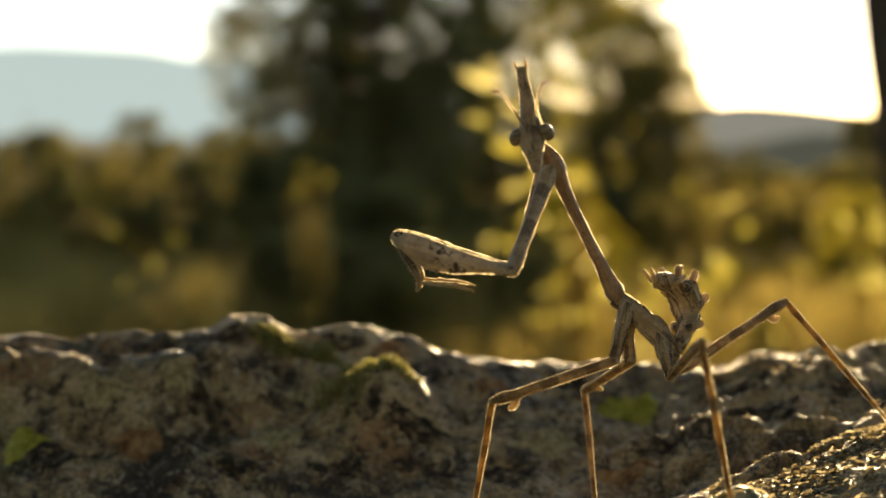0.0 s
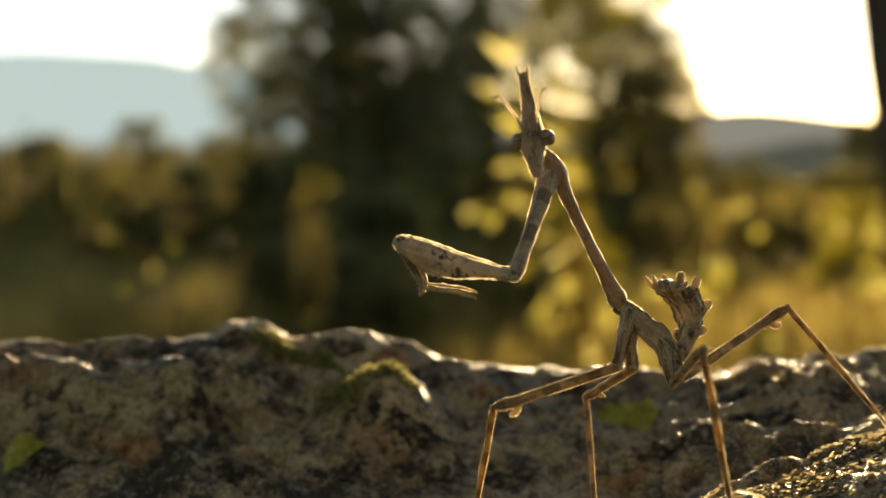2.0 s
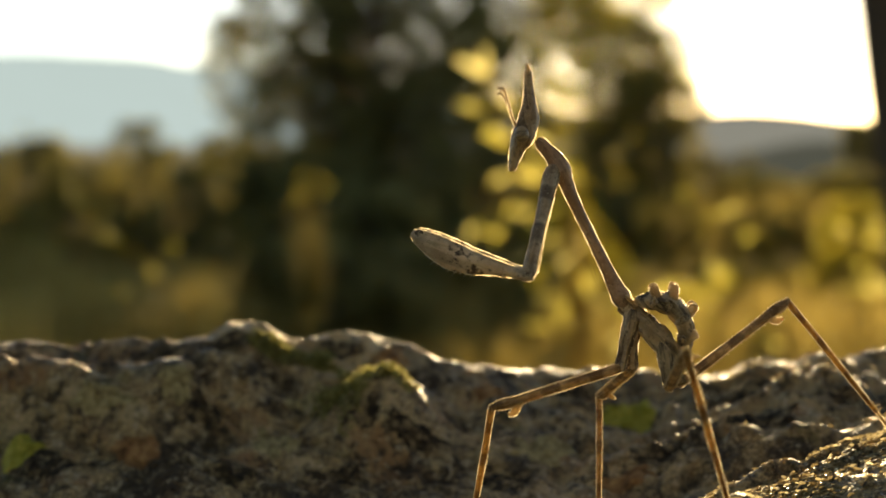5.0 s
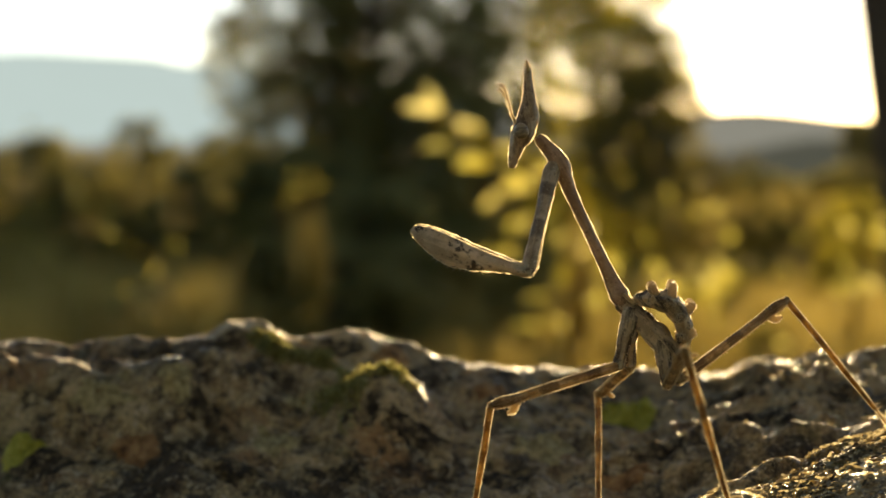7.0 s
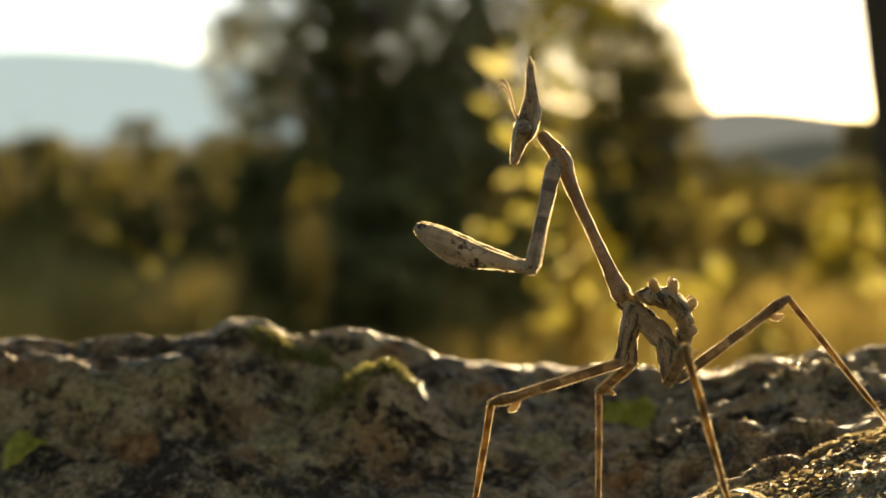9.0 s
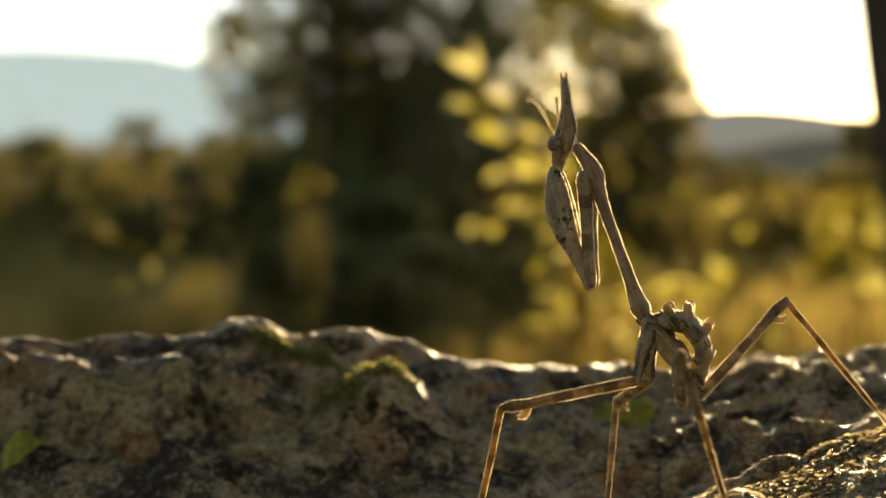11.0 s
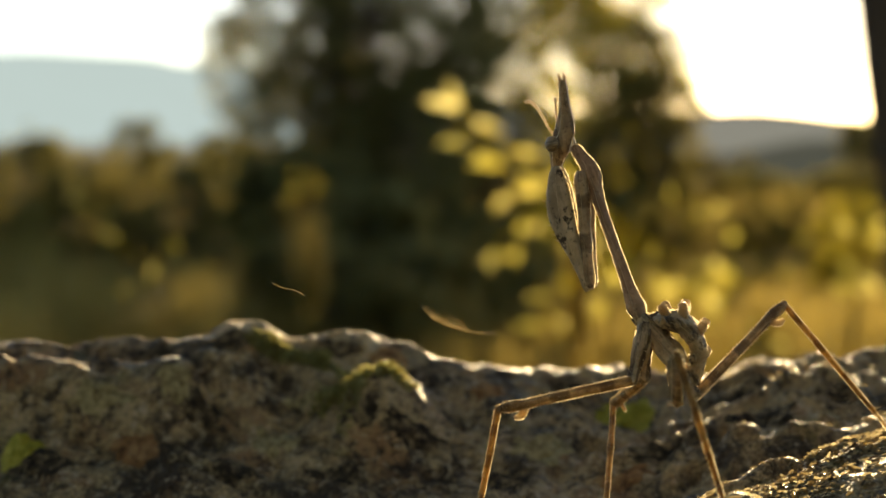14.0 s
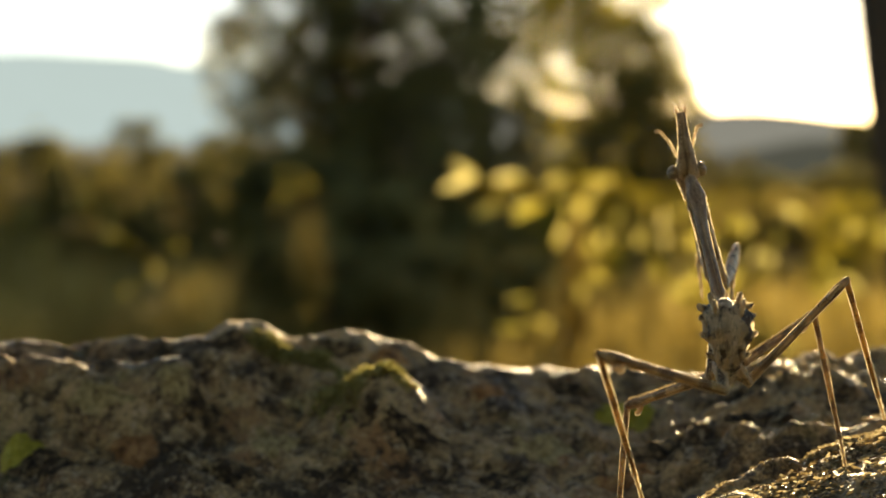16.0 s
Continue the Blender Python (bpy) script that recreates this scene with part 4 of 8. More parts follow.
for side in (-1, 1):
    limb("tail_tip", [((4, side * 6, 116), 4, 4), ((8, side * 10, 132), 3, 3), ((10, side * 12, 142), 1, 1)], SKIN_THIN, "", (), 6, 0, 0, abdomen)

head = limb("head", at_z((-40, 60, 4, 5), (-34, 58, 7, 9), (-18, 51, 10, 13), (0, 42, 14, 19), (14, 32, 20, 25), (27, 24, 20, 21), (40, 17, 19, 17), (52, 13, 17, 16), (64, 10, 14, 13), (80, 7, 11, 11), (95, 5, 9, 10), (122, 1, 7, 9), (130, 0, 5, 8)),
            SKIN_HEAD, "narrow face with a tall forked crown", [(70, 125, 9, 1, 0.8, 4, 1.2), (70, 125, 9, 1, -0.8, 4, 1.2), (70, 125, 6, -1, 0.6, 4, 1.2)], 14, 0.14, 5)
for side in (-1, 1):
    limb("crown_point", [((1, side * 5, 122), 4, 4), ((0, side * 8, 133), 3, 3.5), ((0, side * 9, 141), 1, 1.2)], SKIN_THIN, "", (), 6, 0, 0, head)
    bm = bmesh.new()
    bmesh.ops.create_uvsphere(bm, u_segments=18, v_segments=12, radius=1)
    bm.transform(Matrix.Translation(Vector((33, side * 26, 19)) * U) @ Matrix.Rotation(side * 0.35, 4, "X") @ Matrix.Diagonal((13 * U, 12 * U, 15 * U, 1)))
    part("eye", bm, EYE, head, "bulging brown compound eye")
    limb("antenna", [((38, side * 8, 34), 2.0, 2.0), ((43, side * 14, 52), 1.5, 1.5), ((45, side * 22, 74), 1.5, 1.5), ((49, side * 33, 97), 1.7, 1.7), ((54, side * 41, 104), 2.0, 2.0), ((59, side * 46, 103), 1.2, 1.2)], SKIN_THIN, "short thin antenna", (), 6, 0.2, 0, head)


def foreleg(side):
    coxa = limb("foreleg_coxa", at_z((-12, 0, 8, 8), (4, 0, 14, 13), (30, 0, 13, 12), (90, 0, 11, 10), (150, 0, 11, 10), (184, 0, 12, 11), (200, 0, 9, 9)), SKIN_COXA, "banded brown upper foreleg", [(20, 180, 14, 1, 0.3, 4, 1.2), (20, 180, 10, -1, 0.3, 4, 1.2)], 12, 0.15, 7 + side)
    femur = limb("foreleg_femur", at_z((-8, 0, 8, 8), (6, 2, 10, 10), (30, 4, 10, 10), (60, 7, 14, 11), (100, 12, 20, 12), (140, 12, 24, 12), (170, 8, 22, 11), (196, 3, 17, 9), (213, 0, 12, 7), (223, -2, 7, 4)), SKIN_ARM, "thick pale foreleg with dark blotches and spines",
                 [(90, 165, 8, 1, 0.3, 12, 1.5), (90, 165, 7, 1, -0.3, 10, 1.5)], 14, 0.12, 9 + side)
    tibia = limb("foreleg_tibia", at_z((-4, 0, 5, 5), (8, 0, 7, 6), (40, 2, 6, 5), (72, 4, 5, 4), (88, 0, 3, 3), (100, -10, 1, 1)), SKIN_LEG, "curved grasping claw", [(14, 84, 10, -1, 0.3, 9, 1.1), (14, 84, 8, -1, -0.3, 8, 1.1)], 10, 0.12, 11 + side)
    tarsus = limb("foreleg_tarsus", [((0, 0, -4), 2.4, 2.4), ((0, 0, 28), 2.0, 2.0), ((1, 0, 32), 2.6, 2.6), ((0, 0, 58), 1.8, 1.8), ((1, 0, 62), 2.3, 2.3), ((-2, 0, 82), 1.6, 1.6), ((-5, 0, 96), 0.8, 0.8)], SKIN_THIN, "thin jointed foot", (), 7, 0.2, 0, tibia)
    return coxa, femur, tibia, tarsus


def walking_leg(kind, side, femur_len, shin_len):
    long_leg = kind == "hind"
    c = 72 if long_leg else 95
    coxa = limb(kind + "_coxa", at_z((-10, 0, 8, 8), (4, 0, 14, 12), (c * 0.4, 0, 13, 11), (c * 0.8, 0, 10, 9), (c, 0, 9, 8), (c + 7, 0, 5, 5)), SKIN, "", [(10, c, 7, 1, 0.4, 5, 1.5)], 22, 0.38, 13 + side, None, 1.6, 1.0)
    L = femur_len
    femur = limb(kind + "_femur", at_z((-7, 0, 6.5, 6), (8, 0, 9, 8), (L * 0.4, 0, 8.6, 7), (L * 0.7, 0, 8.2, 7), (L * 0.82, 1, 8.6, 7.4), (L * 0.90, 0, 10, 8.2), (L * 0.96, -1, 7.8, 6.8), (L + 4, -1, 4.5, 4.5)), SKIN_LEG, "thin banded upper leg",
                 [(10, L - 10, 46, -1, 0.3, 5.5, 2.4), (10, L - 10, 36, 1, 0.3, 5.0, 2.0)], 10, 0.10, 15 + side, None, 1.6, 1.1)
    k = -1 if long_leg else 1
    limb("leg_lobe", [((5 * k, 0, L * 0.80), 4, 3), ((13 * k, 0, L * 0.83), 7, 3), ((19 * k, 0, L * 0.86), 6, 2.5), ((20 * k, 0, L * 0.90), 2, 1.5)], SKIN_THIN, "", (), 8, 0.1, 0, femur)
    S = shin_len
    tibia = limb(kind + "_tibia", at_z((-4, -2, 4.2, 4.2), (8, -1, 5.8, 5.4), (S * 0.25, 0, 5.2, 5.0), (S * 0.32, 0, 5.8, 5.4), (S * 0.6, 0, 4.6, 4.4), (S * 0.8, 0, 3.8, 3.8), (S * 0.82, 0, 2.8, 2.8)), SKIN_SHIN, "thin amber lower leg",
                 [(10, S * 0.8, 40, -1, 0.3, 4.2, 1.2), (10, S * 0.8, 34, 1, 0.3, 4.2, 1.2), (S * 0.79, S * 0.82, 2, 1, 0.2, 11, 1.2)], 9, 0.10, 17 + side, None, 1.6, 1.0)
    limb(kind + "_tarsus", [((0, 0, S * 0.81), 3, 3), ((0.5, 0, S * 0.87), 2.4, 2.4), ((0, 0, S * 0.88), 2.8, 2.8), ((-1, 0, S * 0.95), 2.2, 2.2), ((-1, 0, S * 0.96), 2.6, 2.6), ((-2, 0, S), 1.6, 1.6)], SKIN_THIN, "", (), 7, 0.1, 0, tibia)
    return coxa, femur, tibia


foreleg_coxa_left, foreleg_femur_left, foreleg_tibia_left, foreleg_tarsus_left = foreleg(1)
foreleg_coxa_right, foreleg_femur_right, foreleg_tibia_right, foreleg_tarsus_right = foreleg(-1)
mid_coxa_left, mid_femur_left, mid_tibia_left = walking_leg("mid", 1, 245, 305)
mid_coxa_right, mid_femur_right, mid_tibia_right = walking_leg("mid", -1, 245, 305)
hind_coxa_left, hind_femur_left, hind_tibia_left = walking_leg("hind", 1, 275, 345)
hind_coxa_right, hind_femur_right, hind_tibia_right = walking_leg("hind", -1, 275, 345)


def silk_thread():
    """A loose strand that drifts by in the wind."""
    bm = bmesh.new()
    loft(bm, [((0.0018 * u, 0, 0.0002 * math.sin(u * 2.5) - 0.0004 * u), 0.00002, 0.00002) for u in np.linspace(-1, 1, 12)], 5)
    me = bpy.data.meshes.new("silk_thread")
    bm.to_mesh(me)
    bm.free()
    me.materials.append(FUZZ)
    return tagged(new("silk_thread", me), "pale thread of silk drifting over the boulder", "thread")


thread = silk_thread()


def seed_plume():
    """A light plumed seed: a thin shaft with soft hairs on one side."""
    rng = np.random.default_rng(6)
    bm = bmesh.new()
    shaft = [Vector((0.0032 * u, 0, 0.0005 * u * u)) for u in np.linspace(-1, 1, 12)]
    loft(bm, [(p, 0.00003, 0.00003) for p in shaft], 5)
    for k in range(22):
        p = shaft[0].lerp(shaft[-1], 0.05 + 0.6 * k / 22)
        p.z = 0.0005 * (p.x / 0.0032) ** 2
        spine(bm, p, p + Vector((-0.0012 - 0.0006 * rng.random(), 0.0005 * rng.normal(), 0.0007 + 0.0005 * rng.random())), 0.000018)
    me = bpy.data.meshes.new("seed_plume")
    bm.to_mesh(me)
    bm.free()
    me.materials.append(FUZZ)
    return tagged(new("seed_plume", me), "pale plumed seed tumbling in the wind", "seed")


plume = seed_plume()


# ---- what moves ----
def aim(ax, ay, az, bx, by, bz, heading):
    """The pose of a limb from a towards b, in millimetres; heading: where the insect faces, 0 to -x, 90 to +y."""
    a, b = Vector((ax, ay, az)) / 1000, Vector((bx, by, bz)) / 1000
    z = (b - a).normalized()
    y = Vector((-math.sin(radians(heading)), -math.cos(radians(heading)), 0))
    y = (y - z * y.dot(z)).normalized()
    x = y.cross(z)
    m = Matrix((x, y, z)).transposed().to_4x4()
    m.translation = a
    return m


def motions():
    walk(prothorax, [
        (0, aim(-2.46, -1.33, 22.53, -11.21, -5.47, 38.50, -8)), (0.5, aim(-2.40, -1.34, 22.41, -11.17, -4.76, 38.55, -8)),
        (1, aim(-2.46, -1.33, 22.47, -11.29, -4.86, 38.55, -8)), (1.5, aim(-2.45, -1.33, 22.47, -11.28, -4.86, 38.55, -8)),
        (1.9, aim(-2.20, -1.34, 22.41, -10.97, -4.75, 38.55, -8)), (2.1, aim(-1.96, -0.70, 22.36, -10.88, -3.27, 38.57, -6)),
        (2.2, aim(-1.58, -0.71, 22.36, -10.76, -1.37, 38.62, -1)), (2.3, aim(-1.36, -0.86, 22.39, -10.65, -0.08, 38.58, 2)),
        (2.4, aim(-1.28, -0.94, 22.40, -10.63, -0.17, 38.56, 3)), (2.5, aim(-1.24, -0.98, 22.41, -10.62, -0.21, 38.55, 4)),
        (3, aim(-1.33, -0.98, 22.47, -10.22, -0.28, 38.89, 4)), (3.5, aim(-1.53, -0.99, 22.56, -10.45, -0.31, 38.96, 4)),
        (4, aim(-1.42, -0.98, 22.53, -10.30, -0.32, 38.95, 4)), (6.5, aim(-1.71, -0.99, 22.61, -10.08, -0.35, 39.31, 4)),
        (7, aim(-1.71, -0.99, 22.58, -10.16, -0.38, 39.24, 4)), (7.5, aim(-1.59, -0.99, 22.58, -10.02, -0.36, 39.25, 4)),
        (8, aim(-1.69, -0.99, 22.58, -10.09, -0.36, 39.26, 4)), (8.5, aim(-1.74, -0.99, 22.57, -10.18, -0.37, 39.23, 4)),
        (9, aim(-1.56, -0.98, 22.67, -9.90, -0.37, 39.38, 4)), (9.2, aim(-1.73, -0.99, 22.55, -10.05, -0.38, 39.27, 4)),
        (10.2, aim(-0.67, -1.64, 21.82, -8.15, 0.01, 38.86, 13)), (10.7, aim(0.07, -2.08, 21.30, -6.45, 2.45, 38.22, 19)),
        (11.3, aim(0.39, -2.26, 21.08, -5.76, 2.93, 37.94, 22)), (11.5, aim(0.33, -2.26, 21.19, -5.78, 3.36, 37.93, 22)),
        (12, aim(-0.25, -2.27, 21.42, -6.57, 3.07, 38.17, 22)), (12.5, aim(-0.57, -2.27, 21.48, -6.98, 2.96, 38.23, 22)),
        (13, aim(-0.10, -2.26, 21.37, -6.20, 2.96, 38.23, 22)), (13.5, aim(-0.36, -2.26, 21.60, -6.61, 2.77, 38.47, 22)),
        (14, aim(-0.06, -2.26, 21.48, -5.98, 3.53, 38.23, 22)), (14.1, aim(0.14, -2.27, 21.39, -5.79, 3.74, 38.06, 22)),
        (14.2, aim(1.54, -2.40, 20.75, -4.38, 5.03, 36.83, 24)), (14.3, aim(4.23, -2.00, 21.22, 1.95, 8.49, 36.51, 52)),
        (14.4, aim(3.33, -3.47, 21.50, 1.64, 9.38, 34.96, 62)), (14.5, aim(2.97, -4.43, 21.64, 1.45, 9.07, 34.46, 66)),
        (14.7, aim(4.40, -3.32, 21.97, 2.79, 10.53, 34.41, 76)), (14.9, aim(5.93, -3.07, 22.17, 5.84, 11.85, 33.42, 84)),
        (15, aim(9.06, -1.31, 21.24, 8.32, 12.65, 33.63, 92)), (15.1, aim(9.38, -1.46, 21.47, 7.94, 11.27, 35.07, 92)),
        (15.2, aim(9.59, -1.57, 21.63, 7.83, 12.41, 33.90, 92)), (15.5, aim(8.26, -1.57, 21.45, 6.40, 11.80, 34.36, 92)),
        (16, aim(8.68, -1.57, 21.51, 7.48, 11.49, 34.81, 92)),
    ])
    walk(thorax, [
        (0, aim(2.43, -1.85, 18.28, -2.46, -1.33, 22.53, -8)), (0.5, aim(2.49, -1.86, 18.17, -2.40, -1.34, 22.41, -8)),
        (1, aim(2.43, -1.85, 18.23, -2.46, -1.33, 22.47, -8)), (1.5, aim(2.44, -1.85, 18.23, -2.45, -1.33, 22.47, -8)),
        (1.9, aim(2.69, -1.86, 18.17, -2.20, -1.34, 22.41, -8)), (2.1, aim(2.83, -1.86, 18.11, -1.96, -0.70, 22.36, -6)),
        (2.2, aim(3.09, -1.87, 18.00, -1.58, -0.71, 22.36, -1)), (2.3, aim(3.23, -2.03, 17.95, -1.36, -0.86, 22.39, 2)),
        (2.4, aim(3.28, -2.11, 17.93, -1.28, -0.94, 22.40, 3)), (2.5, aim(3.31, -2.16, 17.92, -1.24, -0.98, 22.41, 4)),
        (3, aim(3.22, -2.15, 17.98, -1.33, -0.98, 22.47, 4)), (3.5, aim(3.02, -2.15, 18.07, -1.53, -0.99, 22.56, 4)),
        (4, aim(3.14, -2.15, 18.04, -1.42, -0.98, 22.53, 4)), (6.5, aim(2.85, -2.14, 18.13, -1.71, -0.99, 22.61, 4)),
        (7, aim(2.85, -2.14, 18.10, -1.71, -0.99, 22.58, 4)), (7.5, aim(2.96, -2.14, 18.10, -1.59, -0.99, 22.58, 4)),
        (8, aim(2.87, -2.14, 18.10, -1.69, -0.99, 22.58, 4)), (8.5, aim(2.82, -2.14, 18.09, -1.74, -0.99, 22.57, 4)),
        (9, aim(2.99, -2.14, 18.18, -1.56, -0.98, 22.67, 4)), (9.2, aim(2.82, -2.15, 18.07, -1.73, -0.99, 22.55, 4)),
        (10.2, aim(3.68, -2.85, 17.15, -0.67, -1.64, 21.82, 13)), (10.7, aim(4.28, -3.32, 16.51, 0.07, -2.08, 21.30, 19)),
        (11.3, aim(4.53, -3.52, 16.24, 0.39, -2.26, 21.08, 22)), (11.5, aim(4.48, -3.52, 16.35, 0.33, -2.26, 21.19, 22)),
        (12, aim(3.91, -3.50, 16.58, -0.25, -2.27, 21.42, 22)), (12.5, aim(3.58, -3.49, 16.64, -0.57, -2.27, 21.48, 22)),
        (13, aim(4.05, -3.50, 16.52, -0.10, -2.26, 21.37, 22)), (13.5, aim(3.79, -3.48, 16.75, -0.36, -2.26, 21.60, 22)),
        (14, aim(4.10, -3.49, 16.64, -0.06, -2.26, 21.48, 22)), (14.1, aim(4.27, -3.52, 16.54, 0.14, -2.27, 21.39, 22)),
        (14.2, aim(5.56, -3.69, 15.80, 1.54, -2.40, 20.75, 24)), (14.3, aim(6.58, -5.20, 16.07, 4.23, -2.00, 21.22, 52)),
        (14.4, aim(6.16, -5.60, 16.06, 3.33, -3.47, 21.50, 62)), (14.5, aim(6.03, -5.70, 16.05, 2.97, -4.43, 21.64, 66)),
        (14.7, aim(6.72, -5.90, 16.48, 4.40, -3.32, 21.97, 76)), (14.9, aim(7.16, -5.99, 16.50, 5.93, -3.07, 22.17, 84)),
        (15, aim(8.40, -5.99, 16.78, 9.06, -1.31, 21.24, 92)), (15.1, aim(8.74, -5.98, 16.85, 9.38, -1.46, 21.47, 92)),
        (15.2, aim(8.96, -5.98, 16.89, 9.59, -1.57, 21.63, 92)), (15.5, aim(7.68, -5.99, 16.72, 8.26, -1.57, 21.45, 92)),
        (16, aim(8.08, -5.99, 16.78, 8.68, -1.57, 21.51, 92)),
    ])
    walk(head, [
        (0, aim(-11.21, -5.47, 38.50, -12.93, -6.79, 46.55, -80)), (0.5, aim(-11.17, -4.76, 38.55, -12.90, -6.08, 46.64, -80)),
        (1, aim(-11.29, -4.86, 38.55, -13.01, -6.18, 46.63, -80)), (1.5, aim(-11.28, -4.86, 38.55, -13.00, -6.18, 46.63, -80)),
        (1.9, aim(-10.97, -4.75, 38.55, -12.70, -6.07, 46.64, -80)), (2.1, aim(-10.88, -3.27, 38.57, -12.54, -4.60, 46.56, -64)),
        (2.2, aim(-10.76, -1.37, 38.62, -12.26, -2.72, 46.34, -32)), (2.3, aim(-10.65, -0.08, 38.58, -11.97, 0.57, 46.29, -12)),
        (2.4, aim(-10.63, -0.17, 38.56, -11.93, 0.49, 46.20, -4)), (2.5, aim(-10.62, -0.21, 38.55, -11.91, 0.44, 46.16, 0)),
        (3, aim(-10.22, -0.28, 38.89, -11.60, 0.39, 46.67, 0)), (3.5, aim(-10.45, -0.31, 38.96, -11.86, 0.36, 46.81, 0)),
        (4, aim(-10.30, -0.32, 38.95, -11.80, 0.36, 46.96, 0)), (6.5, aim(-10.08, -0.35, 39.31, -11.43, 0.31, 47.07, 0)),
        (7, aim(-10.16, -0.38, 39.24, -11.64, 0.30, 47.24, 0)), (7.5, aim(-10.02, -0.36, 39.25, -11.46, 0.31, 47.18, 0)),
        (8, aim(-10.09, -0.36, 39.26, -11.50, 0.31, 47.13, 0)), (8.5, aim(-10.18, -0.37, 39.23, -11.61, 0.31, 47.12, 0)),
        (9, aim(-9.90, -0.37, 39.38, -11.32, 0.31, 47.27, 0)), (9.2, aim(-10.05, -0.38, 39.27, -11.49, 0.30, 47.21, 0)),
        (10.2, aim(-8.15, 0.01, 38.86, -9.57, 0.66, 46.47, 21)), (10.7, aim(-6.45, 2.45, 38.22, -8.04, 3.12, 46.04, 36)),
        (11.3, aim(-5.76, 2.93, 37.94, -7.42, 3.60, 45.83, 42)), (11.5, aim(-5.78, 3.36, 37.93, -7.43, 4.03, 45.85, 42)),
        (12, aim(-6.57, 3.07, 38.17, -8.23, 3.74, 46.07, 42)), (12.5, aim(-6.98, 2.96, 38.23, -8.64, 3.63, 46.12, 42)),
        (13, aim(-6.20, 2.96, 38.23, -7.86, 3.64, 46.12, 42)), (13.5, aim(-6.61, 2.77, 38.47, -8.26, 3.44, 46.35, 42)),
        (14, aim(-5.98, 3.53, 38.23, -7.64, 4.21, 46.15, 42)), (14.1, aim(-5.79, 3.74, 38.06, -7.44, 4.42, 46.01, 43)),
        (14.2, aim(-4.38, 5.03, 36.83, -6.00, 5.73, 44.96, 48)), (14.3, aim(1.95, 8.49, 36.51, 0.85, 9.15, 44.22, 80)),
        (14.4, aim(1.64, 9.38, 34.96, 0.02, 10.04, 42.68, 86)), (14.5, aim(1.45, 9.07, 34.46, -0.34, 9.72, 42.15, 88)),
        (14.7, aim(2.79, 10.53, 34.41, 0.17, 11.25, 42.80, 90)), (14.9, aim(5.84, 11.85, 33.42, 3.95, 12.59, 42.07, 91)),
        (15, aim(8.32, 12.65, 33.63, 7.44, 13.35, 41.76, 92)), (15.1, aim(7.94, 11.27, 35.07, 7.31, 11.99, 43.56, 92)),
        (15.2, aim(7.83, 12.41, 33.90, 6.63, 13.11, 42.14, 92)), (15.5, aim(6.40, 11.80, 34.36, 5.21, 12.50, 42.57, 92)),
        (16, aim(7.48, 11.49, 34.81, 6.29, 12.19, 43.00, 92)),
    ])
